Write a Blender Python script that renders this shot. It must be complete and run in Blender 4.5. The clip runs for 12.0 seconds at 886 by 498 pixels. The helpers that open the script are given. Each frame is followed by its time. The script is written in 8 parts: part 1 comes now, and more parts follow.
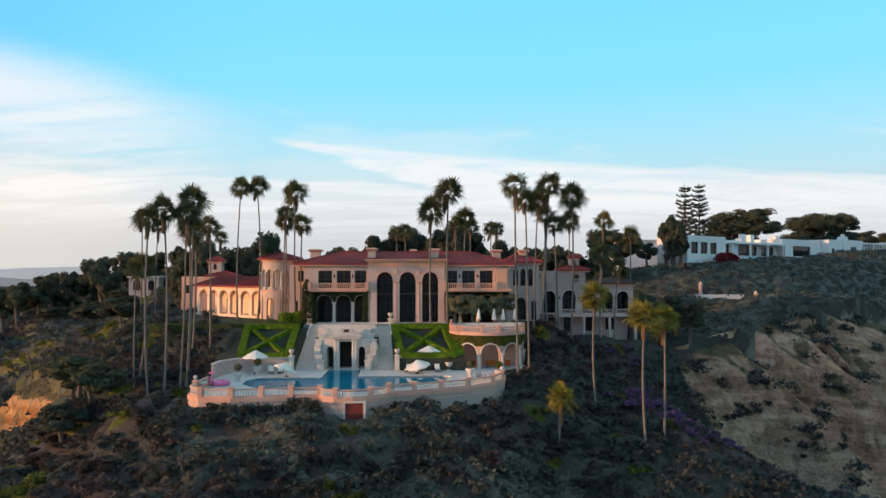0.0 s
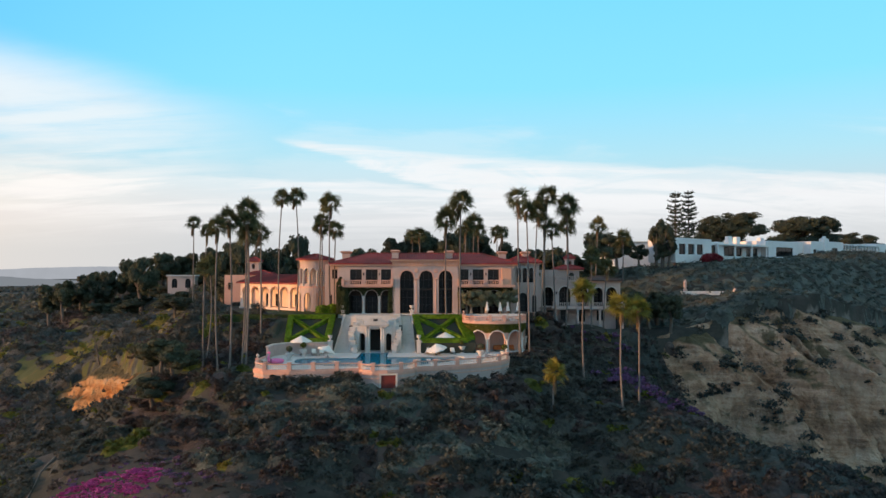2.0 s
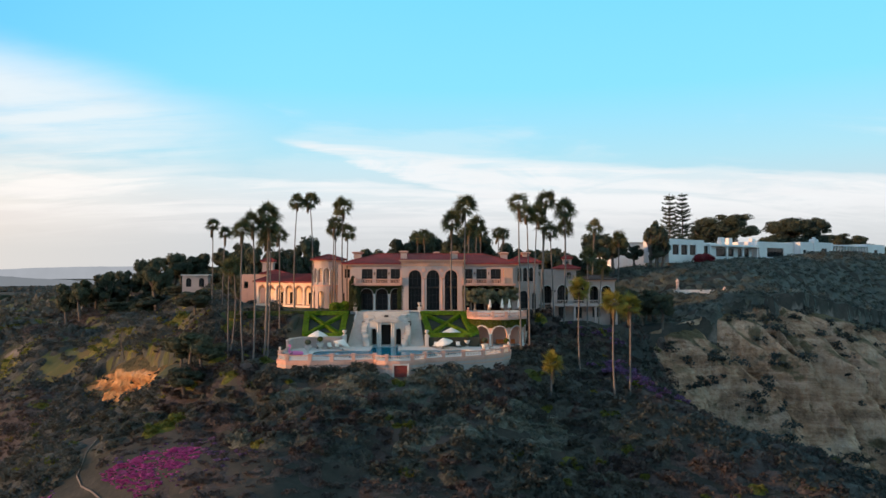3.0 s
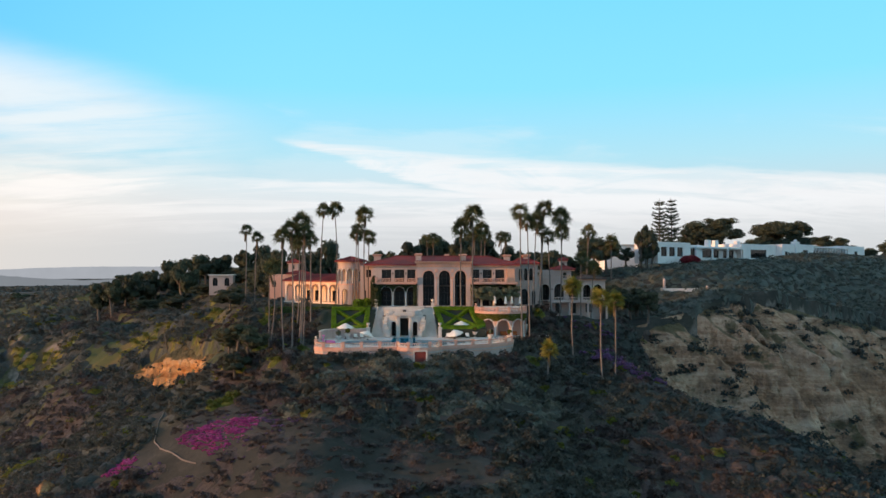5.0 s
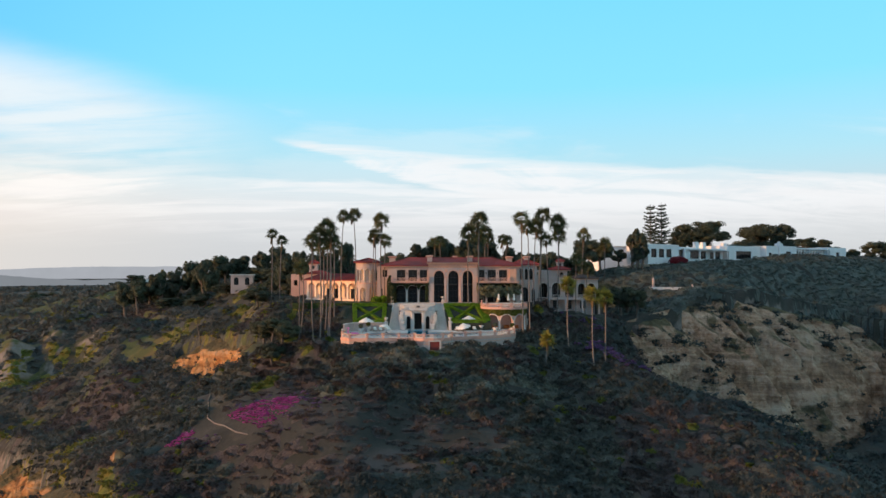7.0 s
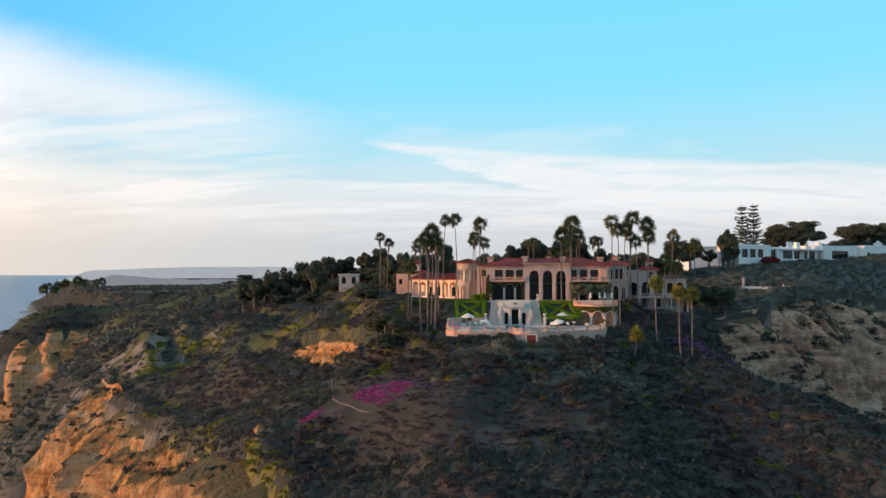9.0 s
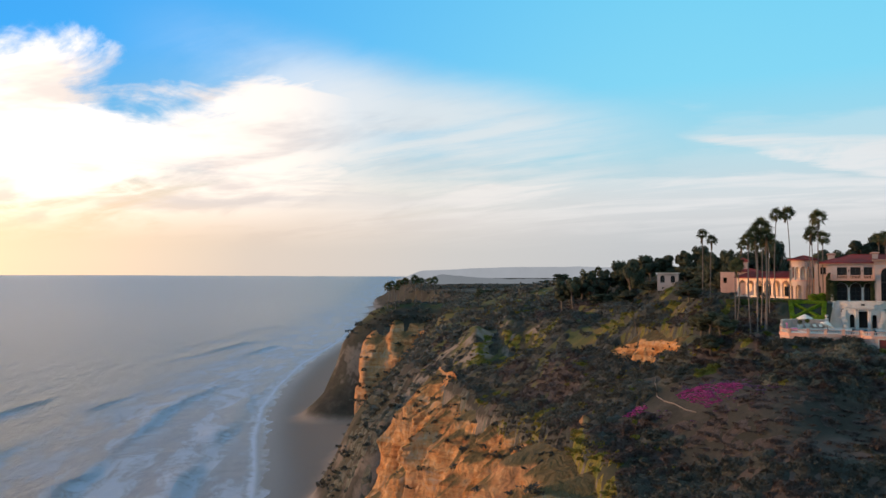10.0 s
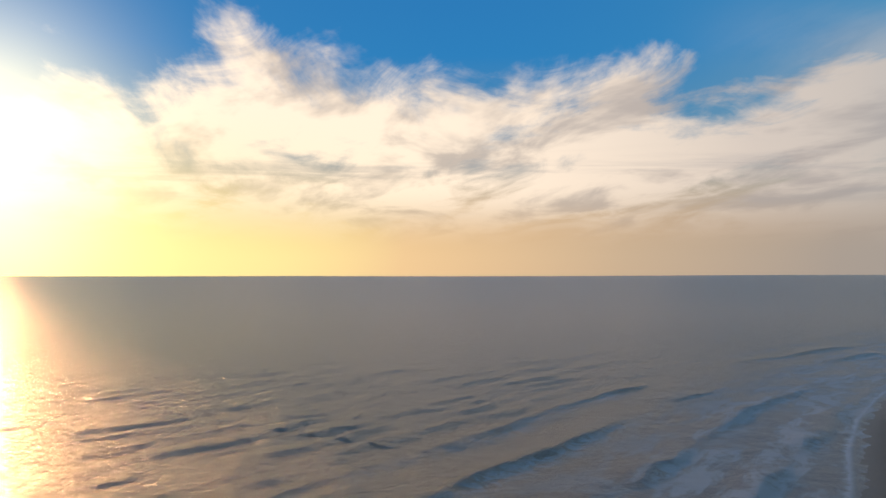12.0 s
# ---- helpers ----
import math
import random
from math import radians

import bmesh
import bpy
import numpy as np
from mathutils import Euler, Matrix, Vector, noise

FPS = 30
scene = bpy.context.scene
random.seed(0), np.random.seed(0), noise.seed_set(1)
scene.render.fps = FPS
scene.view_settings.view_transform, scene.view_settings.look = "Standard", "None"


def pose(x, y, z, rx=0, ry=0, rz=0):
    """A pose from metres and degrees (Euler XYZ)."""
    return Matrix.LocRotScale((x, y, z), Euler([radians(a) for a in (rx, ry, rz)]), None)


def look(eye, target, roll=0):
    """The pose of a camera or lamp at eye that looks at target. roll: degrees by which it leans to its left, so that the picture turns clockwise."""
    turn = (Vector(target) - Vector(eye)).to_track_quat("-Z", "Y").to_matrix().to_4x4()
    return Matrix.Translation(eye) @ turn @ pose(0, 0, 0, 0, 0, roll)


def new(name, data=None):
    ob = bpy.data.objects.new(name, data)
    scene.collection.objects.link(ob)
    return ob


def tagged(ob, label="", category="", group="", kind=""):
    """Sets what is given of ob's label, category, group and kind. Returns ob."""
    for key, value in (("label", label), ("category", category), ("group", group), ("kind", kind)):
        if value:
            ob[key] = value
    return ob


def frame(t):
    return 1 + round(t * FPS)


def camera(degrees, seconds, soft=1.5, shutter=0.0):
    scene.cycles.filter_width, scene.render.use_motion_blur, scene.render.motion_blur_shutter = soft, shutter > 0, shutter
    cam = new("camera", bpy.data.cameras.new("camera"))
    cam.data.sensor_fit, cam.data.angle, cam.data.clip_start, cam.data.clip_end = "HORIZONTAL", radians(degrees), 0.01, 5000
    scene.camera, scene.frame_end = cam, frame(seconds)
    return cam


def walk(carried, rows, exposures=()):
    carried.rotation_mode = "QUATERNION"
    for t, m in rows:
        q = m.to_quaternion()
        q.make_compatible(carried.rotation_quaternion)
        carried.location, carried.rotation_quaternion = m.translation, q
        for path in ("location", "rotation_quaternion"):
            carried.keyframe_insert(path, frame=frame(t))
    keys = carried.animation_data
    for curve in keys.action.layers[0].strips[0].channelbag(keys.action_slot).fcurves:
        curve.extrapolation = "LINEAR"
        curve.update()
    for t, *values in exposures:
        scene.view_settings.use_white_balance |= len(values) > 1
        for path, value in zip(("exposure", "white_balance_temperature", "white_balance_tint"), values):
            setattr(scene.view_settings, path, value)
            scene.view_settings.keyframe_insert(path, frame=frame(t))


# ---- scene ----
# ---------------- camera ----------------
cam = camera(61.53, 12.0)
TILT = 1.81


def head(x, y, z, left):
    return pose(x, y, z, 90 + TILT, 0, left)


walk(cam, [
    (0, head(1.81, -114.69, 9.72, -2.00)),
    (0.5, head(1.37, -119.55, 9.63, -1.82)),
    (1, head(0.85, -124.40, 9.54, -1.72)),
    (1.5, head(0.25, -129.33, 9.45, -1.65)),
    (2, head(-0.35, -134.07, 9.45, -1.60)),
    (2.5, head(-1.11, -138.59, 9.36, -1.63)),
    (3, head(-1.77, -143.30, 9.33, -1.63)),
    (5, head(-4.53, -162.39, 9.37, -1.62)),
    (5.5, head(-5.26, -166.85, 9.42, -1.66)),
    (6, head(-5.98, -171.35, 9.46, -1.68)),
    (6.5, head(-6.83, -175.82, 9.42, -1.74)),
    (8.5, head(-9.08, -193.44, 9.27, -1.66)),
    (9, head(-9.40, -196.08, 9.28, 5.12)),
    (9.5, head(-9.68, -198.53, 9.07, 17.69)),
    (10, head(-10.08, -200.58, 8.75, 28.80)),
    (10.5, head(-10.35, -202.25, 8.38, 39.38)),
    (11, head(-10.16, -203.91, 7.96, 49.90)),
    (11.5, head(-8.86, -205.00, 7.70, 60.56)),
    (12, head(-6.72, -205.50, 7.23, 71.26)),
], exposures=[(0.0, 0.0), (8.6, 0.0), (9.5, -0.1), (10.5, -0.35), (11.0, -0.5), (11.5, -0.72), (12.0, -1.15)])

# ---------------- light ----------------
SUN_AZ, SUN_EL = radians(104.5), radians(7.4)  # to the left of +y, and above the horizon
SUN = Vector((-math.sin(SUN_AZ) * math.cos(SUN_EL), math.cos(SUN_AZ) * math.cos(SUN_EL), math.sin(SUN_EL)))
sun_data = bpy.data.lights.new("sun", "SUN")
sun_data.energy, sun_data.angle, sun_data.color = 4.4, radians(1.2), (1.0, 0.49, 0.21)
sun = new("sun", sun_data)
sun.matrix_world = look(SUN * 400, (0, 0, 0))


class Nodes:
    """Short hand for building a node tree."""

    def __init__(self, tree):
        self.t = tree
        tree.nodes.clear()

    def __call__(self, kind, props=None, **sockets):
        n = self.t.nodes.new(kind)
        p = props or {}
        if "operation" in p:
            n.operation = p["operation"]
        if "use_clamp" in p:
            n.use_clamp = p["use_clamp"]
        if "interpolation_type" in p:
            n.interpolation_type = p["interpolation_type"]
        if "attribute_name" in p:
            n.attribute_name = p["attribute_name"]
        if "blend_type" in p:
            n.data_type, n.blend_type, n.clamp_factor = "RGBA", p["blend_type"], True
        for k, v in sockets.items():
            s = n.inputs[int(k[1:])] if k[0] == "i" and k[1:].isdigit() else n.inputs[k.replace("_", " ")]
            if isinstance(v, bpy.types.NodeSocket):
                self.t.links.new(v, s)
            else:
                s.default_value = v
        return n

    def math(self, op, a, b=0.0, c=0.0, clamp=False):
        return self("ShaderNodeMath", {"operation": op, "use_clamp": clamp}, i0=a, i1=b, i2=c).outputs[0]

    def mix(self, f, a, b, kind="MIX"):
        n = self("ShaderNodeMix", {"blend_type": kind}, i0=f, i6=a, i7=b)
        return n.outputs[2]

    def ramp(self, f, stops, mode="LINEAR"):
        n = self("ShaderNodeValToRGB", None, i0=f)
        r = n.color_ramp
        r.interpolation = mode
        while len(r.elements) < len(stops):
            r.elements.new(0.5)
        for e, (p, c) in zip(r.elements, stops):
            e.position, e.color = p, (*c, 1) if len(c) == 3 else c
        return n.outputs[0]

    def noise(self, vec, scale, detail=4.0, rough=0.55, distort=0.0):
        return self("ShaderNodeTexNoise", None, Vector=vec, Scale=scale, Detail=detail, Roughness=rough, Distortion=distort).outputs[0]

    def step(self, v, lo, hi):
        n = self("ShaderNodeMapRange", {"interpolation_type": "SMOOTHSTEP"}, i0=v, i1=lo, i2=hi, i3=0.0, i4=1.0)
        return n.outputs[0]


def build_world():
    w = bpy.data.worlds.new("evening_sky")
    scene.world = w
    w.use_nodes = True
    n = Nodes(w.node_tree)
    co = n("ShaderNodeTexCoord").outputs["Generated"]
    sep = n("ShaderNodeSeparateXYZ", None, i0=co)
    x, y, z = sep.outputs
    sky = n("ShaderNodeTexSky")
    sky.sky_type, sky.sun_disc, sky.sun_elevation, sky.sun_rotation = "NISHITA", False, SUN_EL, -SUN_AZ
    sky.altitude, sky.dust_density, sky.ozone_density = 100.0, 0.6, 3.0
    toward = n("ShaderNodeVectorMath", {"operation": "DOT_PRODUCT"}, i0=co, i1=SUN).outputs["Value"]
    side = n.math("MULTIPLY_ADD", toward, 0.5, 0.5)
    # clear air: cyan away from the sun, deeper blue beside it
    away = n.ramp(z, [(0.0, (0.60, 0.62, 0.66)), (0.07, (0.72, 0.76, 0.79)), (0.15, (0.50, 0.86, 1.0)), (0.24, (0.29, 0.86, 1.15)), (0.38, (0.22, 0.80, 1.15)), (0.7, (0.46, 0.58, 0.64))])
    near = n.ramp(z, [(0.0, (1.10, 0.66, 0.36)), (0.05, (1.45, 0.88, 0.44)), (0.11, (1.15, 0.95, 0.72)), (0.17, (0.24, 0.62, 1.0)), (0.28, (0.05, 0.50, 1.2)), (0.42, (0.05, 0.42, 1.1)), (0.75, (0.46, 0.54, 0.60))])
    clear = n.mix(n.step(side, 0.46, 0.92), away, near)
    # low air: pale grey away from the sun, peach and then yellow towards it
    low = n.ramp(side, [(0.50, (0.70, 0.72, 0.75)), (0.62, (0.80, 0.77, 0.75)), (0.74, (0.98, 0.82, 0.70)), (0.84, (1.45, 1.05, 0.70)), (0.93, (2.1, 1.38, 0.74)), (1.0, (2.9, 2.5, 0.95))])
    clear = n.mix(n.step(z, 0.13, 0.015), clear, low)
    air = n.mix(0.9, n.mix(1.0, sky.outputs[0], (0.11, 0.11, 0.11, 1), "MULTIPLY"), clear)
    # clouds on a flat layer, drawn out by the wind; the bank stands higher towards the sun
    up = n.math("MAXIMUM", n.math("ADD", z, 0.16), 0.02)
    plane = n("ShaderNodeCombineXYZ", None, i0=n.math("DIVIDE", x, up), i1=n.math("DIVIDE", y, up), i2=0.0).outputs[0]
    m = n("ShaderNodeMapping", None, Vector=plane, Rotation=(0, 0, radians(20)), Scale=(0.80, 1.25, 1.0), Location=(2.3, 4.1, 0)).outputs[0]
    big = n.noise(m, 0.75, 7.0, 0.56, 0.55)
    wisp = n.noise(m, 2.3, 7.0, 0.62, 1.1)
    body = n.math("MULTIPLY_ADD", wisp, 0.34, n.math("MULTIPLY", big, 0.9))
    sunny = n.step(side, 0.46, 0.86)
    top = n.math("ADD", n.math("MULTIPLY_ADD", sunny, 0.11, 0.165), n.math("MULTIPLY", n.math("SUBTRACT", big, 0.5), 0.16))
    height = n.math("SUBTRACT", z, top)
    bank = n.step(height, 0.07, -0.09)
    veil = n.math("MULTIPLY", n.step(height, 0.22, 0.0), n.math("MULTIPLY", n.step(side, 0.30, 0.60), 0.10))
    cover = n.math("ADD", n.math("ADD", body, veil), n.math("MULTIPLY", bank, 0.23))
    mask = n.math("MULTIPLY", n.step(n.math("SUBTRACT", cover, n.math("MULTIPLY", sunny, 0.09)), 0.70, 0.88), n.step(height, 0.16, 0.0))
    mask = n.math("MULTIPLY", mask, n.step(z, 0.03, 0.12))
    lit = n.ramp(n.step(side, 0.40, 0.99), [(0.0, (0.96, 0.96, 0.97)), (0.40, (1.08, 1.01, 0.95)), (0.72, (1.62, 1.38, 1.20)), (1.0, (2.7, 2.2, 1.7))])
    dark = n.mix(0.62, lit, (0.62, 0.56, 0.58, 1))
    shade = n.noise(n("ShaderNodeMapping", None, Vector=m, Location=(0.10, -0.16, 0)).outputs[0], 1.55, 5.0, 0.58, 0.4)
    cloud = n.mix(n.math("MULTIPLY", n.step(shade, 0.47, 0.66), n.math("MULTIPLY_ADD", sunny, 0.85, 0.12)), lit, dark)
    # a long bank away from the sun: a streak drawn out to a point over a lower sheet, with a thin veil higher up
    az = n.math("ARCTAN2", n.math("MULTIPLY", x, -1.0), y)
    fray = n.noise(n("ShaderNodeMapping", None, Vector=plane, Rotation=(0, 0, radians(8)), Scale=(0.5, 2.2, 1.0)).outputs[0], 1.6, 6.0, 0.62, 0.5)
    zz = n.math("ADD", z, n.math("ADD", n.math("MULTIPLY", n.math("SUBTRACT", fray, 0.5), 0.035), n.math("MULTIPLY", n.math("SUBTRACT", wisp, 0.5), 0.022)))
    streak = n.step(n.math("SUBTRACT", n.math("MULTIPLY_ADD", az, 0.084, 0.164), zz), -0.002, 0.010)
    streak = n.math("MULTIPLY", streak, n.step(n.math("SUBTRACT", zz, n.math("MULTIPLY_ADD", az, 0.255, 0.116)), -0.002, 0.010))
    streak = n.math("MULTIPLY", streak, n.step(az, 0.22, 0.14))
    sheet = n.math("MULTIPLY", n.step(n.math("SUBTRACT", n.math("MULTIPLY_ADD", n.step(az, -0.05, 0.10), 0.012, 0.116), zz), -0.003, 0.012), n.step(az, 0.95, 0.45))
    high = n.math("MULTIPLY", n.step(zz, n.math("MULTIPLY_ADD", az, 0.20, 0.185), n.math("MULTIPLY_ADD", az, 0.16, 0.13)), n.math("MULTIPLY", n.step(az, 0.15, 0.40), n.step(az, 1.0, 0.6)))
    high = n.math("MULTIPLY", high, n.step(n.math("ADD", n.math("MULTIPLY", big, 0.5), n.math("MULTIPLY", fray, 0.5)), 0.28, 0.55))
    east = n.step(az, 0.75, 0.45)
    low_mask = n.math("MAXIMUM", n.math("MULTIPLY", n.math("MAXIMUM", n.math("MULTIPLY", streak, n.math("MULTIPLY_ADD", n.step(n.math("ADD", n.math("MULTIPLY", fray, 0.5), n.math("MULTIPLY", wisp, 0.5)), 0.40, 0.56), 0.45, 0.55)), n.math("MULTIPLY", sheet, n.math("MULTIPLY_ADD", n.step(fray, 0.40, 0.60), 0.5, 0.5))), 0.92), n.math("MULTIPLY", high, 0.72))
    low_mask = n.math("MULTIPLY", low_mask, n.step(z, 0.02, 0.10))
    mask = n.math("MAXIMUM", n.math("MULTIPLY", mask, n.math("SUBTRACT", 1.0, n.math("MULTIPLY", east, 0.75))), n.math("MULTIPLY", low_mask, n.step(az, 1.05, 0.6)))
    bars = n.noise(n("ShaderNodeCombineXYZ", None, i0=n.math("MULTIPLY", az, 2.2), i1=n.math("MULTIPLY", z, 34.0), i2=0.0).outputs[0], 1.0, 5.0, 0.6, 0.5)
    bars = n.math("MULTIPLY", n.step(bars, 0.50, 0.66), n.math("MULTIPLY", n.step(z, 0.06, 0.10), n.step(z, 0.17, 0.12)))
    cloud = n.mix(n.math("MULTIPLY", n.math("MULTIPLY", bars, sunny), 0.6), cloud, n.mix(0.75, lit, (0.55, 0.58, 0.68, 1)))
    col = n.mix(n.math("MULTIPLY", mask, 0.94), air, cloud)
    # glow about the veiled sun
    pos = n.math("MAXIMUM", toward, 0.0)
    wide = n.math("MULTIPLY", n.math("POWER", pos, 14.0), n.step(z, 0.26, 0.02))
    tight = n.math("POWER", pos, 90.0)
    col = n.mix(n.math("MULTIPLY", wide, 0.75), col, (2.5, 1.95, 0.75, 1))
    col = n.mix(1.0, col, n.mix(n.math("MINIMUM", tight, 1.0), (0, 0, 0, 1), (3.4, 2.8, 1.5, 1)), "ADD")
    # below the horizon a painted colour stands for the far sea's reflected low light
    sea = n.ramp(n.step(side, 0.42, 0.99), [(0.0, (0.42, 0.44, 0.48)), (0.45, (0.42, 0.42, 0.43)), (0.75, (0.45, 0.42, 0.40)), (0.90, (0.62, 0.52, 0.44)), (1.0, (1.9, 1.5, 0.9))])
    col = n.mix(n.step(z, -0.0035, -0.008), col, sea)
    bg = n("ShaderNodeBackground", None, Color=col, Strength=1.0)
    out = n("ShaderNodeOutputWorld")
    w.node_tree.links.new(bg.outputs[0], out.inputs[0])


build_world()


# ---------------- materials ----------------
def material(name, tone, tone2=None, rough=0.8, size=1.0, bump=0.3, fine=8.0, metal=0.0, streak=0.0, spread=0.25, rnd=0.0, spec=0.35):
    """A surface with two scales of tone, grain relief and, if wanted, rain streaks or a change from piece to piece."""
    m = bpy.data.materials.new(name)
    m.use_nodes = True
    n = Nodes(m.node_tree)
    co = n("ShaderNodeTexCoord").outputs["Object"]
    tone2 = tone2 or tuple(c * 0.72 for c in tone)
    coarse = n.noise(co, 0.35 / size, 4.0, 0.6)
    fin = n.noise(co, fine / size, 4.0, 0.6)
    v = n.math("ADD", n.math("MULTIPLY", n.math("SUBTRACT", coarse, 0.5), 2.2), n.math("MULTIPLY", n.math("SUBTRACT", fin, 0.5), 1.2))
    f = n.math("ADD", n.math("MULTIPLY", v, spread / 0.25), 0.45, clamp=True)
    if rnd:
        info = n("ShaderNodeObjectInfo").outputs["Random"]
        f = n.math("ADD", f, n.math("MULTIPLY", n.math("SUBTRACT", info, 0.5), rnd), clamp=True)
    col = n.mix(f, (*tone, 1), (*tone2, 1))
    if streak:
        s = n.noise(n("ShaderNodeMapping", None, Vector=co, Scale=(1.6, 1.6, 0.12)).outputs[0], 1.3 / size, 4.0, 0.65)
        col = n.mix(n.math("MULTIPLY", n.step(s, 0.5, 0.75), streak), col, tuple(c * 0.55 for c in tone) + (1,))
    b = n("ShaderNodeBump", None, Strength=bump, Distance=0.03 * size, Height=fin)
    p = n("ShaderNodeBsdfPrincipled", None, Base_Color=col, Roughness=rough, Metallic=metal, Normal=b.outputs[0])
    p.inputs["Specular IOR Level"].default_value = spec
    n("ShaderNodeOutputMaterial", None, i0=p.outputs[0])
    return m


def leafy(name, a, b, c, scale=0.22, rough=0.6, trans=0.25):
    """Foliage whose tone changes from clump to clump and from leaf to leaf."""
    m = bpy.data.materials.new(name)
    m.use_nodes = True
    n = Nodes(m.node_tree)
    pos = n("ShaderNodeNewGeometry")
    isl = pos.outputs["Random Per Island"]
    big = n.noise(pos.outputs["Position"], scale, 3.0, 0.6)
    info = n("ShaderNodeObjectInfo").outputs["Random"]
    f = n.math("ADD", n.math("MULTIPLY", big, 1.3), n.math("MULTIPLY", n.math("SUBTRACT", info, 0.5), 0.25))
    col = n.ramp(f, [(0.38, a), (0.62, b), (0.85, c)])
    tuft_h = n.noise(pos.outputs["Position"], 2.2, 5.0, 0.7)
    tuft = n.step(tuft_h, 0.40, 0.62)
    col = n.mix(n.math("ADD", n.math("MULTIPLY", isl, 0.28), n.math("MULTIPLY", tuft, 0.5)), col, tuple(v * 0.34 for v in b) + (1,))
    bump = n("ShaderNodeBump", None, Strength=1.0, Distance=0.35, Height=tuft_h)
    p = n("ShaderNodeBsdfPrincipled", None, Base_Color=col, Roughness=rough, Normal=bump.outputs[0])
    p.inputs["Specular IOR Level"].default_value = 0.2
    tr = n("ShaderNodeBsdfTranslucent", None, Color=col)
    mx = n("ShaderNodeMixShader", None, i0=trans, i1=p.outputs[0], i2=tr.outputs[0])
    n("ShaderNodeOutputMaterial", None, i0=mx.outputs[0])
    return m


def glassy(name, tone=(0.02, 0.022, 0.025), rough=0.06):
    m = bpy.data.materials.new(name)
    m.use_nodes = True
    n = Nodes(m.node_tree)
    co = n("ShaderNodeTexCoord").outputs["Object"]
    wob = n.noise(co, 0.8, 2.0)
    b = n("ShaderNodeBump", None, Strength=0.05, Distance=0.02, Height=wob)
    p = n("ShaderNodeBsdfPrincipled", None, Base_Color=(*tone, 1), Roughness=rough, Normal=b.outputs[0])
    p.inputs["Specular IOR Level"].default_value = 0.22
    n("ShaderNodeOutputMaterial", None, i0=p.outputs[0])
    return m


STUCCO = material("cream_stucco", (0.55, 0.43, 0.385), (0.44, 0.34, 0.30), 0.9, 2.0, 0.2, streak=0.35)
# Lighter stucco copy: evening sun on arcade, tower core and pavilion put into colour.
SUNLIT_STUCCO = material("sunlit_cream_stucco", (0.82, 0.64, 0.49), (0.72, 0.54, 0.40), 0.9, 2.0, 0.2, streak=0.25)
PINK = material("pink_stucco", (0.66, 0.40, 0.31), (0.54, 0.31, 0.24), 0.9, 2.0, 0.2, streak=0.3)
TERRA = material("terracotta_trim", (0.66, 0.38, 0.26), (0.52, 0.29, 0.20), 0.9, 1.0, 0.2)
STONE = material("pale_limestone", (0.68, 0.62, 0.56), (0.50, 0.45, 0.40), 0.85, 1.2, 0.3, streak=0.4)
PAVE = material("pale_paving", (0.70, 0.67, 0.63), (0.56, 0.53, 0.50), 0.7, 1.5, 0.15)
ROOF = material("red_clay_tile", (0.34, 0.046, 0.042), (0.15, 0.032, 0.032), 0.75, 2.2, 0.4, spread=0.4, rnd=0.5)
BROWNROOF = material("brown_clay_tile", (0.13, 0.075, 0.06), (0.08, 0.05, 0.042), 0.8, 1.2, 0.4)
WHITE = material("white_render", (0.82, 0.81, 0.79), (0.70, 0.69, 0.68), 0.9, 2.5, 0.15, streak=0.25)
CANVAS = material("cream_canvas", (0.80, 0.77, 0.70), (0.70, 0.67, 0.60), 0.85, 0.6, 0.2)
DARKMETAL = material("dark_bronze", (0.035, 0.03, 0.028), None, 0.5, 0.5, 0.1)
REDDOOR = material("red_painted_door", (0.20, 0.035, 0.025), (0.12, 0.02, 0.018), 0.6, 0.6, 0.2)
ORANGE = material("orange_cushion", (0.60, 0.17, 0.05), (0.45, 0.11, 0.03), 0.9, 0.4, 0.2)
PINKVINYL = material("pink_vinyl", (0.85, 0.22, 0.42), (0.75, 0.15, 0.34), 0.3, 0.5, 0.05)
WOOD = material("weathered_wood", (0.22, 0.15, 0.10), (0.12, 0.085, 0.06), 0.8, 0.5, 0.3)
# Dark wall tone: the shade inside loggias, portico and grotto is put into it.
SHADOWROOM = material("interior_shade", (0.06, 0.048, 0.04), (0.035, 0.03, 0.027), 0.9, 1.5, 0.1)
GLASS = glassy("dark_window_glass", (0.012, 0.012, 0.013))
TRUNK = material("palm_trunk", (0.20, 0.175, 0.155), (0.12, 0.10, 0.09), 0.95, 0.6, 0.6, fine=14)
BARK = material("grey_bark", (0.17, 0.14, 0.115), (0.09, 0.075, 0.06), 0.95, 0.6, 0.6)
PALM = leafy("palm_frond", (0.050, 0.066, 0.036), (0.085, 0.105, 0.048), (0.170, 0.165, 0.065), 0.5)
# Golden copy of PALM: light on the slope crowns is put into colour.
SUNPALM = leafy("sunlit_gold_palm_frond", (0.16, 0.17, 0.035), (0.27, 0.26, 0.05), (0.36, 0.30, 0.06), 0.5)
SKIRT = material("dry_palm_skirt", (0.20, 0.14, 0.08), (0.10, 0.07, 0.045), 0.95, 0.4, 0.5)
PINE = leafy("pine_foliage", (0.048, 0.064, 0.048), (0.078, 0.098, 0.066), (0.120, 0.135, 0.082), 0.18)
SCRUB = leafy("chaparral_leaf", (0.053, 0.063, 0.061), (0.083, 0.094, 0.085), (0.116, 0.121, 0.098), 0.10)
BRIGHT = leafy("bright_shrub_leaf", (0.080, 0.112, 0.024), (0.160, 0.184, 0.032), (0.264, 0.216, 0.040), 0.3)
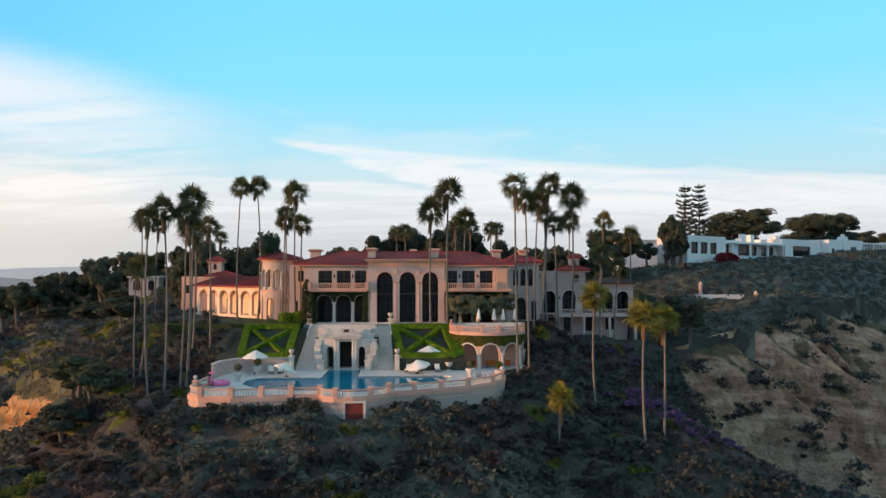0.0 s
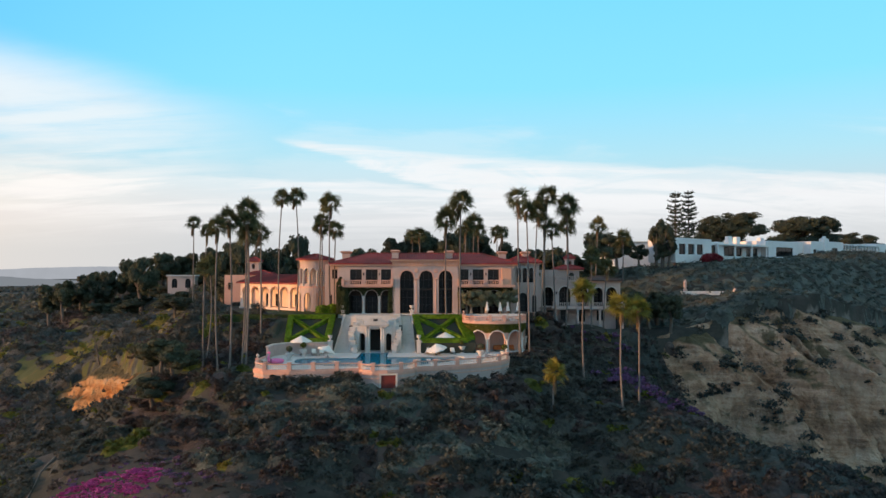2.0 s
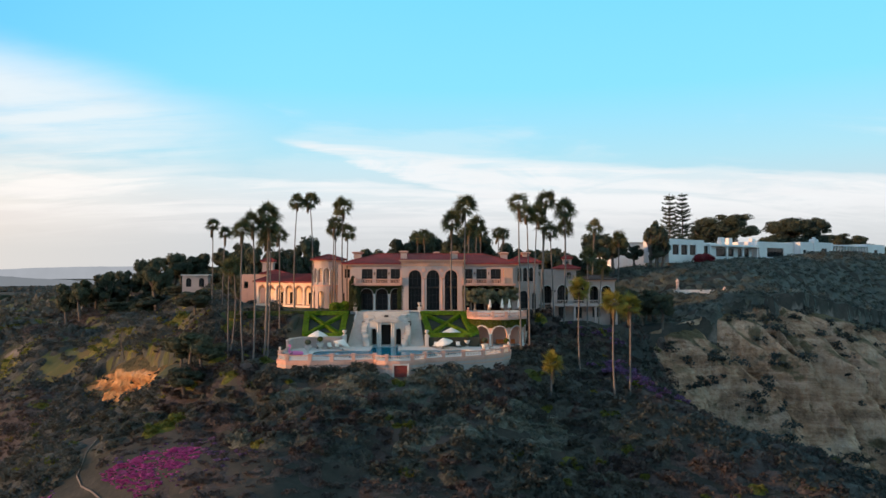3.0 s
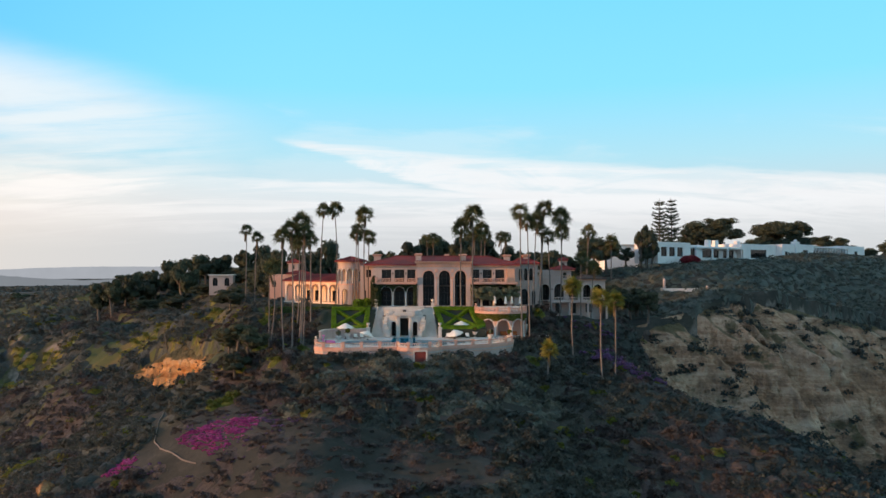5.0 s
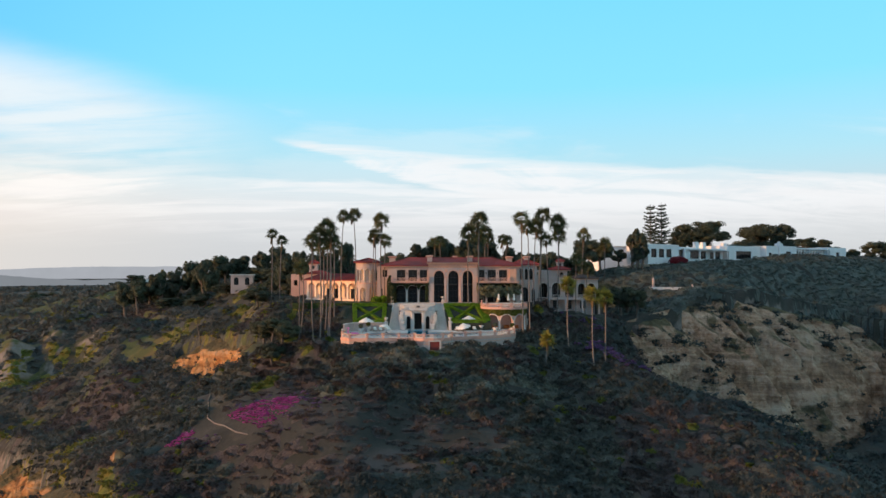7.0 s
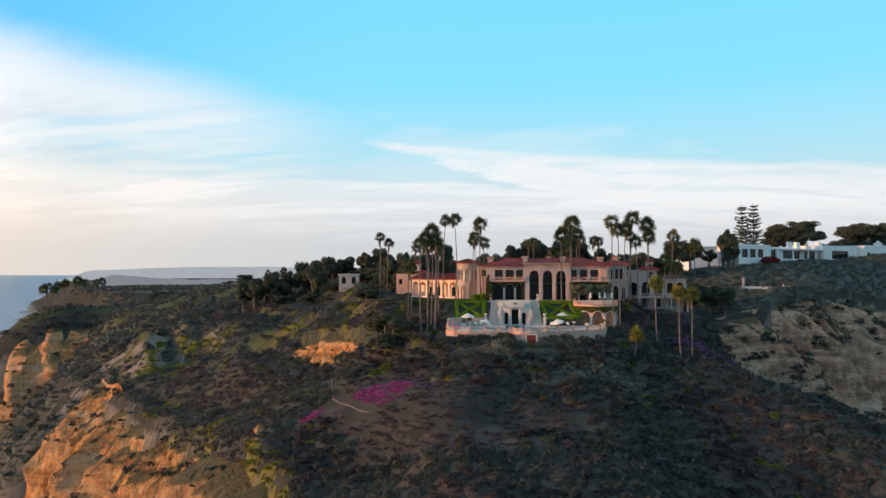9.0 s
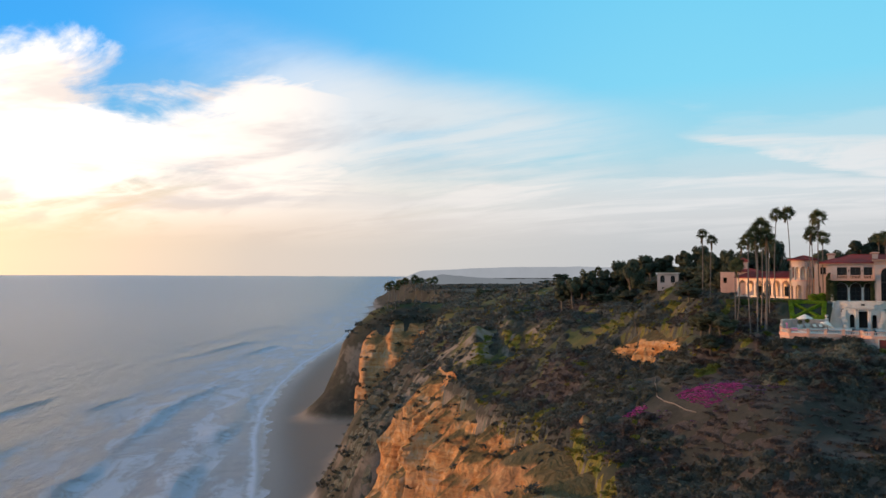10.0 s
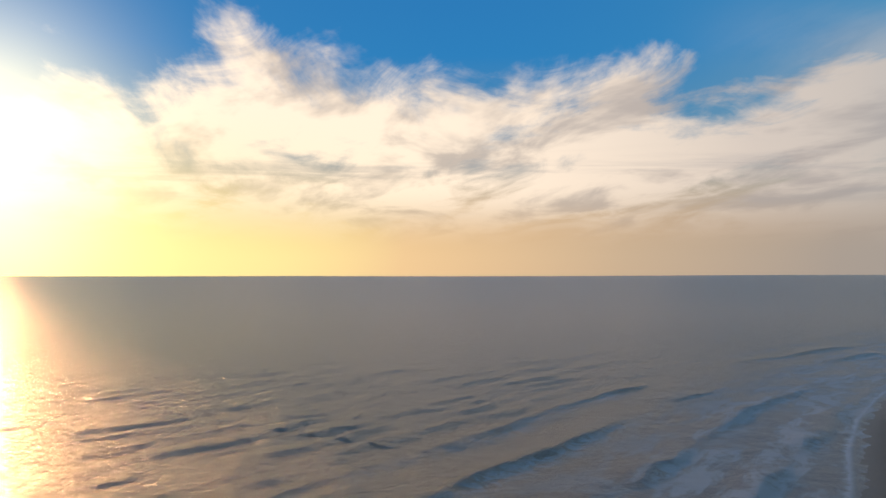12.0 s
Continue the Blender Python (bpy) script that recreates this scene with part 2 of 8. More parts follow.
# Distance haze is put into these pale grey-green leaf tones.
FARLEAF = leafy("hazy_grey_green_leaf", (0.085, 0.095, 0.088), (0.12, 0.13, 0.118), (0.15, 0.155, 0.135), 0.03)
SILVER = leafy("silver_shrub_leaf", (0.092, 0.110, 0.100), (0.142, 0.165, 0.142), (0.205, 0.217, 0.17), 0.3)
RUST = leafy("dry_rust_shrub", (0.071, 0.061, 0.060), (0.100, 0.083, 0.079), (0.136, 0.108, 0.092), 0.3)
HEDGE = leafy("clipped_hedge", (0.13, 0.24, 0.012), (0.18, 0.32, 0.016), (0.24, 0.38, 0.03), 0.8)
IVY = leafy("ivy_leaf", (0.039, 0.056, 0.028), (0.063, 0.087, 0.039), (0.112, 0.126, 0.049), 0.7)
# Brighter yellow copy of IVY: sun on the pavilion put into the leaf colour.
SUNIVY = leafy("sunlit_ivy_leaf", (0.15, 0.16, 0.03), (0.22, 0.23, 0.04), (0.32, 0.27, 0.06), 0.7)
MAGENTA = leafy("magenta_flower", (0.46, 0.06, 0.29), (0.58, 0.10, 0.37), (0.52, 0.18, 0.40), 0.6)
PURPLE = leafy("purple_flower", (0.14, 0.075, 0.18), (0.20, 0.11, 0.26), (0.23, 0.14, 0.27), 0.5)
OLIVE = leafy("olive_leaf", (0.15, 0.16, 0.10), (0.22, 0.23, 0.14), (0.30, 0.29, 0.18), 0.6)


def ground_material():
    """Coastal soil: dark litter whose tone also holds the shade under scrub, green and ochre cover on the slopes, bare
    sandstone where steep, beach sand low down.
    """
    m = bpy.data.materials.new("coastal_ground")
    m.use_nodes = True
    n = Nodes(m.node_tree)
    g = n("ShaderNodeNewGeometry")
    pos, nor = g.outputs["Position"], g.outputs["Normal"]
    z = n("ShaderNodeSeparateXYZ", None, i0=pos).outputs[2]
    nz = n("ShaderNodeSeparateXYZ", None, i0=nor).outputs[2]
    big, mid, fin = n.noise(pos, 0.018, 5.0, 0.6), n.noise(pos, 0.11, 5.0, 0.62), n.noise(pos, 1.3, 5.0, 0.65)
    soil = n.ramp(n.math("ADD", n.math("MULTIPLY", mid, 0.7), n.math("MULTIPLY", fin, 0.3)),
                  [(0.36, (0.022, 0.025, 0.022)), (0.5, (0.036, 0.037, 0.032)), (0.66, (0.068, 0.062, 0.054))])
    cover = n.ramp(n.math("ADD", n.math("MULTIPLY", big, 0.45), n.math("MULTIPLY", mid, 0.55)),
                   [(0.38, (0.046, 0.058, 0.026)), (0.49, (0.068, 0.082, 0.032)), (0.57, (0.115, 0.092, 0.038)), (0.66, (0.075, 0.072, 0.058))])
    zone = n("ShaderNodeAttribute", {"attribute_name": "meadow"}).outputs["Fac"]
    col = n.mix(zone, soil, cover)
    bare = n("ShaderNodeAttribute", {"attribute_name": "bare"}).outputs["Fac"]
    col = n.mix(n.math("MULTIPLY", bare, n.math("ADD", 0.45, fin)), col, (0.092, 0.074, 0.066, 1))
    rock = n.ramp(n.math("ADD", n.math("MULTIPLY", mid, 0.6), n.math("MULTIPLY", fin, 0.4)),
                  [(0.35, (0.10, 0.088, 0.076)), (0.5, (0.17, 0.15, 0.13)), (0.65, (0.25, 0.22, 0.19))])
    steep = n.step(n.math("ADD", nz, n.math("MULTIPLY", n.math("SUBTRACT", mid, 0.5), 0.7)), 0.46, 0.30)
    rocky = n("ShaderNodeAttribute", {"attribute_name": "rocky"}).outputs["Fac"]
    col = n.mix(n.math("MAXIMUM", steep, n.math("MULTIPLY", rocky, n.math("MULTIPLY", n.step(mid, 0.46, 0.60), 0.85))), col, rock)
    sand = n.mix(n.step(z, -100.5, -103.6), (0.185, 0.172, 0.160, 1), (0.125, 0.120, 0.118, 1))
    sand = n.mix(n.math("MULTIPLY", fin, 0.3), sand, (0.22, 0.205, 0.19, 1))
    col = n.mix(n.step(n.math("ADD", z, n.math("MULTIPLY", mid, 6.0)), -91.0, -97.0), col, sand)
    wet = n.step(z, -101.8, -103.6)
    rough = n.math("SUBTRACT", 0.95, n.math("MULTIPLY", wet, 0.55))
    b = n("ShaderNodeBump", None, Strength=0.5, Distance=0.5, Height=n.math("ADD", mid, n.math("MULTIPLY", fin, 0.4)))
    p = n("ShaderNodeBsdfPrincipled", None, Base_Color=col, Roughness=rough, Normal=b.outputs[0])
    p.inputs["Specular IOR Level"].default_value = 0.2
    n("ShaderNodeOutputMaterial", None, i0=p.outputs[0])
    return m


def cliff_material(name, tones, ledge=(0.36, 0.58), growth=0.0, dust=0.75):
    """Layered, rain-cut sandstone: beds along the height, runnels down the face, scrub on the ledges."""
    m = bpy.data.materials.new(name)
    m.use_nodes = True
    n = Nodes(m.node_tree)
    g = n("ShaderNodeNewGeometry")
    pos = g.outputs["Position"]
    nz = n("ShaderNodeSeparateXYZ", None, i0=g.outputs["Normal"]).outputs[2]
    mid, fin = n.noise(pos, 0.06, 5.0, 0.6, 0.5), n.noise(pos, 0.9, 6.0, 0.68)
    beds = n.noise(n("ShaderNodeMapping", None, Vector=pos, Scale=(0.04, 0.04, 0.55)).outputs[0], 1.0, 5.0, 0.65, 0.4)
    runs = n.noise(n("ShaderNodeMapping", None, Vector=pos, Scale=(0.55, 0.55, 0.05)).outputs[0], 1.0, 5.0, 0.6, 0.3)
    v = n.math("ADD", n.math("ADD", n.math("MULTIPLY", mid, 0.35), n.math("MULTIPLY", beds, 0.3)), n.math("ADD", n.math("MULTIPLY", runs, 0.2), n.math("MULTIPLY", fin, 0.15)))
    col = n.ramp(v, [(0.40, tones[0]), (0.47, tones[1]), (0.53, tones[2]), (0.60, tones[3])])
    dull = n.noise(pos, 0.035, 4.0, 0.6)
    col = n.mix(n.math("MULTIPLY", n.step(dull, 0.46, 0.60), dust), col, n.mix(fin, (0.10, 0.085, 0.065, 1), (0.24, 0.205, 0.165, 1)))
    flat = n.step(n.math("ADD", nz, n.math("MULTIPLY", n.math("SUBTRACT", mid, 0.5), 0.9)), *ledge)
    green = n.mix(fin, (0.045, 0.05, 0.03, 1), (0.11, 0.10, 0.05, 1))
    col = n.mix(n.math("MULTIPLY", flat, 0.9), col, green)
    if growth:
        moss = n.math("ADD", n.math("MULTIPLY", n.noise(pos, 0.075, 4.0, 0.6, 0.8), 0.7), n.math("MULTIPLY", n.noise(pos, 0.35, 5.0, 0.65), 0.3))
        col = n.mix(n.math("MULTIPLY", n.step(moss, 0.55, 0.62), growth), col, green)
    b = n("ShaderNodeBump", None, Strength=1.0, Distance=1.3, Height=n.math("ADD", n.math("ADD", n.math("MULTIPLY", runs, 0.7), n.math("MULTIPLY", fin, 0.6)), n.math("MULTIPLY", n.noise(pos, 0.22, 4.0, 0.6, 0.6), 2.2)))
    p = n("ShaderNodeBsdfPrincipled", None, Base_Color=col, Roughness=0.95, Normal=b.outputs[0])
    p.inputs["Specular IOR Level"].default_value = 0.15
    n("ShaderNodeOutputMaterial", None, i0=p.outputs[0])
    return m


def sea_material():
    """Evening sea with chop and swell, and sheets and laces of foam towards the beach."""
    m = bpy.data.materials.new("sea_water")
    m.use_nodes = True
    n = Nodes(m.node_tree)
    pos = n("ShaderNodeNewGeometry").outputs["Position"]
    shore = n("ShaderNodeAttribute", {"attribute_name": "shore"}).outputs["Fac"]
    along = n("ShaderNodeAttribute", {"attribute_name": "along"}).outputs["Fac"]
    uv = n("ShaderNodeCombineXYZ", None, i0=n.math("MULTIPLY", along, 0.010), i1=n.math("MULTIPLY", shore, 0.032), i2=0.0).outputs[0]
    bands = n.noise(uv, 1.3, 6.0, 0.6, 0.9)
    lace = n.noise(pos, 0.06, 8.0, 0.72, 1.6)
    near = n.step(shore, 190.0, 60.0)
    f = n.math("MULTIPLY", near, n.step(n.math("ADD", n.math("MULTIPLY", bands, 0.75), n.math("MULTIPLY", lace, 0.3)), 0.485, 0.62))
    edge = n.math("MULTIPLY", n.step(n.math("ADD", shore, n.math("MULTIPLY", lace, 16.0)), 14.0, 9.0), n.step(shore, -3.0, 1.5))
    foam = n.math("MAXIMUM", n.math("MULTIPLY", f, 0.72), n.math("MULTIPLY", edge, 0.95))
    crest = n("ShaderNodeAttribute", {"attribute_name": "breaker"}).outputs["Fac"]
    foam = n.math("MAXIMUM", foam, n.math("MULTIPLY", n.math("MULTIPLY", crest, 0.8), n.step(lace, 0.40, 0.56)))
    col = n.mix(near, (0.185, 0.160, 0.142, 1), (0.060, 0.072, 0.100, 1))
    col = n.mix(foam, col, (0.41, 0.50, 0.65, 1))
    rough = n.math("ADD", 0.28, n.math("MULTIPLY", foam, 0.5))
    chop = n.noise(n("ShaderNodeMapping", None, Vector=pos, Rotation=(0, 0, radians(38)), Scale=(1.0, 0.42, 1.0)).outputs[0], 0.20, 8.0, 0.74, 0.6)
    rolls = n.noise(n("ShaderNodeCombineXYZ", None, i0=n.math("MULTIPLY", along, 0.006), i1=n.math("MULTIPLY", shore, 0.05), i2=0.0).outputs[0], 1.0, 4.0, 0.55, 0.6)
    calm = n.math("SUBTRACT", 1.0, n.math("MULTIPLY", near, 0.75))
    b = n("ShaderNodeBump", None, Strength=1.0, Distance=1.0, Height=n.math("ADD", n.math("MULTIPLY", chop, n.math("MULTIPLY", calm, 3.2)), n.math("MULTIPLY", rolls, n.math("MULTIPLY", calm, 1.0))))
    p = n("ShaderNodeBsdfPrincipled", None, Base_Color=col, Roughness=rough, Normal=b.outputs[0], IOR=1.95)
    p.inputs["Specular IOR Level"].default_value = 0.5
    n("ShaderNodeOutputMaterial", None, i0=p.outputs[0])
    return m


GROUND = ground_material()
CLIFF = cliff_material("orange_sandstone", ((0.24, 0.105, 0.047), (0.46, 0.22, 0.086), (0.58, 0.33, 0.15), (0.52, 0.39, 0.27)), (0.50, 0.74), 0.12, 0.35)
PALECLIFF = cliff_material("pale_sandstone", ((0.15, 0.088, 0.054), (0.31, 0.19, 0.12), (0.48, 0.325, 0.22), (0.58, 0.43, 0.31)), (0.74, 0.93), 0.8, 0.3)
HEADLAND = cliff_material("headland_sandstone", ((0.26, 0.12, 0.055), (0.46, 0.22, 0.09), (0.55, 0.31, 0.15), (0.50, 0.38, 0.27)), (0.55, 0.80), 0.0, 0.35)
SEA = sea_material()


# ---------------- building helpers ----------------
def mesh_from(name, verts, faces, mat, smooth=False):
    me = bpy.data.meshes.new(name)
    verts = np.asarray(verts, np.float32)
    if isinstance(faces, np.ndarray):
        k = faces.shape[1]
        me.vertices.add(len(verts)), me.loops.add(faces.size), me.polygons.add(len(faces))
        me.vertices.foreach_set("co", verts.ravel())
        me.loops.foreach_set("vertex_index", faces.ravel().astype(np.int32))
        me.polygons.foreach_set("loop_start", np.arange(0, faces.size, k, dtype=np.int32))
        me.update(calc_edges=True)
    else:
        me.from_pydata(verts.tolist(), [], faces)
    if smooth:
        me.polygons.foreach_set("use_smooth", np.ones(len(me.polygons), bool))
    me.materials.append(mat)
    return me


def part(name, bm, mat, parent=None, label="", smooth=False):
    """One mesh object from a bmesh, under a thing or a part."""
    me = bpy.data.meshes.new(name)
    bmesh.ops.recalc_face_normals(bm, faces=bm.faces)
    bm.to_mesh(me)
    bm.free()
    me.materials.append(mat)
    if smooth:
        me.polygons.foreach_set("use_smooth", np.ones(len(me.polygons), bool))
    ob = new(name, me)
    ob.parent = parent
    return tagged(ob, label=label)


def share(name, me, parent, m):
    ob = new(name, me)
    ob.parent = parent
    ob.matrix_basis = m
    return ob


def thing(name, label, category, group="", kind="", at=(0, 0, 0), turn=0.0):
    ob = new(name)
    ob.matrix_basis = pose(*at, 0, 0, turn)
    return tagged(ob, label, category, group, kind)


def box(bm, x0, x1, y0, y1, z0, z1, bevel=0.0):
    m = Matrix.LocRotScale(((x0 + x1) / 2, (y0 + y1) / 2, (z0 + z1) / 2), None, (abs(x1 - x0), abs(y1 - y0), abs(z1 - z0)))
    r = bmesh.ops.create_cube(bm, size=1.0, matrix=m)
    if bevel:
        es = list({e for v in r["verts"] for e in v.link_edges})
        bmesh.ops.bevel(bm, geom=es, offset=bevel, segments=1, affect="EDGES")
    return bm


def lathe(bm, prof, seg=16, at=(0, 0, 0), a0=0.0, a1=2 * math.pi):
    """A turned body from (radius, height) pairs."""
    full = abs(a1 - a0 - 2 * math.pi) < 1e-6
    n = seg if full else seg + 1
    rings = []
    for r, z in prof:
        rings.append([bm.verts.new((at[0] + r * math.cos(a0 + (a1 - a0) * k / seg), at[1] + r * math.sin(a0 + (a1 - a0) * k / seg), at[2] + z)) for k in range(n)])
    for lo, hi in zip(rings, rings[1:]):
        for k in range(seg):
            q = [lo[k], lo[(k + 1) % n], hi[(k + 1) % n], hi[k]]
            bm.faces.new(q)
    for ring in (rings[0], rings[-1]):
        if full and prof[rings.index(ring)][0] > 1e-4:
            bm.faces.new(ring)
    return bm


def prism(bm, poly, z0, z1):
    lo = [bm.verts.new((x, y, z0)) for x, y in poly]
    hi = [bm.verts.new((x, y, z1)) for x, y in poly]
    bm.faces.new(lo), bm.faces.new(hi)
    for k in range(len(poly)):
        j = (k + 1) % len(poly)
        bm.faces.new((lo[k], lo[j], hi[j], hi[k]))
    return bm


def wall(bm, s0, s1, z0, z1, thick, openings=(), warp=None, step=2.0):
    """A wall along s with its thickness along d. Openings: (left, right, sill, spring, head); head above spring makes an arch."""
    cuts = {s0, s1}
    for l, r, sill, spring, head in openings:
        n = 10 if head > spring else 1
        cuts |= {l + (r - l) * k / n for k in range(n + 1)}
    cuts = sorted(cuts)
    more = []
    for a, b in zip(cuts, cuts[1:]):
        k = max(1, math.ceil((b - a) / step - 1e-6))
        more += [a + (b - a) * i / k for i in range(k)]
    cuts = more + [s1]
    warp = warp or (lambda s, d, z: (s, d, z))

    def top(o, s):
        l, r, sill, spring, head = o
        u = min(1.0, abs((s - (l + r) / 2) / ((r - l) / 2)))
        return spring + (head - spring) * math.sqrt(max(0.0, 1 - u * u))

    def block(a, b, la, lb, ha, hb):
        v = [bm.verts.new(warp(s, d, z)) for s, d, z in
             ((a, 0, la), (b, 0, lb), (b, thick, lb), (a, thick, la), (a, 0, ha), (b, 0, hb), (b, thick, hb), (a, thick, ha))]
        for q in ((0, 1, 5, 4), (2, 3, 7, 6), (0, 3, 2, 1), (4, 5, 6, 7), (0, 4, 7, 3), (1, 2, 6, 5)):
            bm.faces.new([v[i] for i in q])

    for a, b in zip(cuts, cuts[1:]):
        mid = (a + b) / 2
        here = [o for o in openings if o[0] < mid < o[1]]
        if not here:
            block(a, b, z0, z0, z1, z1)
            continue
        o = here[0]
        if o[2] > z0 + 1e-3:
            block(a, b, z0, z0, o[2], o[2])
        block(a, b, top(o, a), top(o, b), z1, z1)
    return bm


# ---------------- noise for the land ----------------
def value_noise(x, y, seed=0):
    xi, yi = np.floor(x).astype(np.int64), np.floor(y).astype(np.int64)
    fx, fy = x - xi, y - yi
    fx, fy = fx * fx * (3 - 2 * fx), fy * fy * (3 - 2 * fy)

    def h(a, b):
        k = (a * 374761393 + b * 668265263 + seed * 974634777) & 0xFFFFFFFF
        k = ((k ^ (k >> 13)) * 1274126177) & 0xFFFFFFFF
        return ((k ^ (k >> 16)) & 0xFFFF) / 65535.0

    return (h(xi, yi) * (1 - fx) + h(xi + 1, yi) * fx) * (1 - fy) + (h(xi, yi + 1) * (1 - fx) + h(xi + 1, yi + 1) * fx) * fy


def fbm(x, y, scale, octaves=4, seed=0, ridged=False):
    out, amp, tot = 0.0, 1.0, 0.0
    for k in range(octaves):
        v = value_noise(x / scale + 17.3 * k, y / scale - 9.1 * k, seed + k)
        out = out + amp * ((1 - abs(2 * v - 1)) if ridged else (2 * v - 1))
        tot, amp, scale = tot + amp, amp * 0.5, scale * 0.5
    return out / tot


def smooth(v, lo, hi):
    u = np.clip((v - lo) / (hi - lo), 0, 1)
    return u * u * (3 - 2 * u)


def along(line, gap=6.0):
    """Points at an even gap along a line of corners."""
    out = []
    line = np.array(line, float)
    for a, b in zip(line, line[1:]):
        n = max(1, int(np.linalg.norm((b - a)[:2]) / gap))
        out += [a + (b - a) * k / n for k in range(n)]
    return np.array(out + [line[-1]])


def to_line(x, y, line):
    """Distance to a line, signed: positive to its left as one goes along it; and the way along it."""
    line = np.array(line, float)[:, :2]
    best = np.full(np.shape(x), 1e18)
    sign, way, run = np.ones(np.shape(x)), np.zeros(np.shape(x)), 0.0
    for a, b in zip(line, line[1:]):
        d = b - a
        ln = np.hypot(*d)
        t = np.clip(((x - a[0]) * d[0] + (y - a[1]) * d[1]) / ln**2, 0, 1)
        dx, dy = x - a[0] - t * d[0], y - a[1] - t * d[1]
        q = dx * dx + dy * dy
        hit = q < best
        best = np.where(hit, q, best)
        sign = np.where(hit, np.sign(d[0] * dy - d[1] * dx), sign)
        way = np.where(hit, run + t * ln, way)
        run += ln
    return np.sqrt(best) * sign, way
# ---------------- land and sea ----------------
SEA_Z = -104.0
FLOOR = 2.15   # the mansion's ground floor
DECK = -3.7    # the pool deck

CREST = [(60, -260, -50), (-5, -170, -40), (-34, -100, -27), (-57, -57, -24), (-83, -20, -30), (-102, 0, -33), (-165, 72, -30), (-204, 110, -40),
         (-240, 176, -40), (-280, 258, -34), (-288, 280, -26), (-314, 276, -24), (-353, 268, -37), (-362, 290, -38), (-335, 326, -30), (-350, 400, -36), (-405, 520, -44), (-505, 700, -48), (-705, 1000, -46), (-1065, 1500, -42), (-1640, 2350, -34), (-2600, 4600, -26)]
SHORE = [(120, -420), (-60, -210), (-190, -35), (-267, 75), (-305, 118), (-372, 190), (-440, 272), (-506, 366), (-600, 515), (-745, 785), (-1046, 1277), (-1466, 1945), (-2900, 4300)]

def jag(line, seed):
    """A crest worn into small bays and points."""
    p = along(line, 7.0)
    s = np.arange(len(p)) * 7.0
    t = np.gradient(p[:, :2], axis=0)
    t /= np.linalg.norm(t, axis=1)[:, None]
    ends = np.minimum(1, np.minimum(np.arange(len(p)), np.arange(len(p))[::-1]) / 2.0)
    off = 5.5 * fbm(s, s * 0, 26, 3, seed) * ends
    p[:, 0] -= t[:, 1] * off
    p[:, 1] += t[:, 0] * off
    p[:, 2] += 4.0 * fbm(s, s * 0 + 9, 22, 3, seed + 5) * ends
    return [tuple(r) for r in p]


NEAR_CREST, FAR_CREST = jag(CREST[2:7], 300), jag(CREST[9:14], 310)
CREST = CREST[:2] + NEAR_CREST + CREST[7:9] + FAR_CREST + CREST[14:]

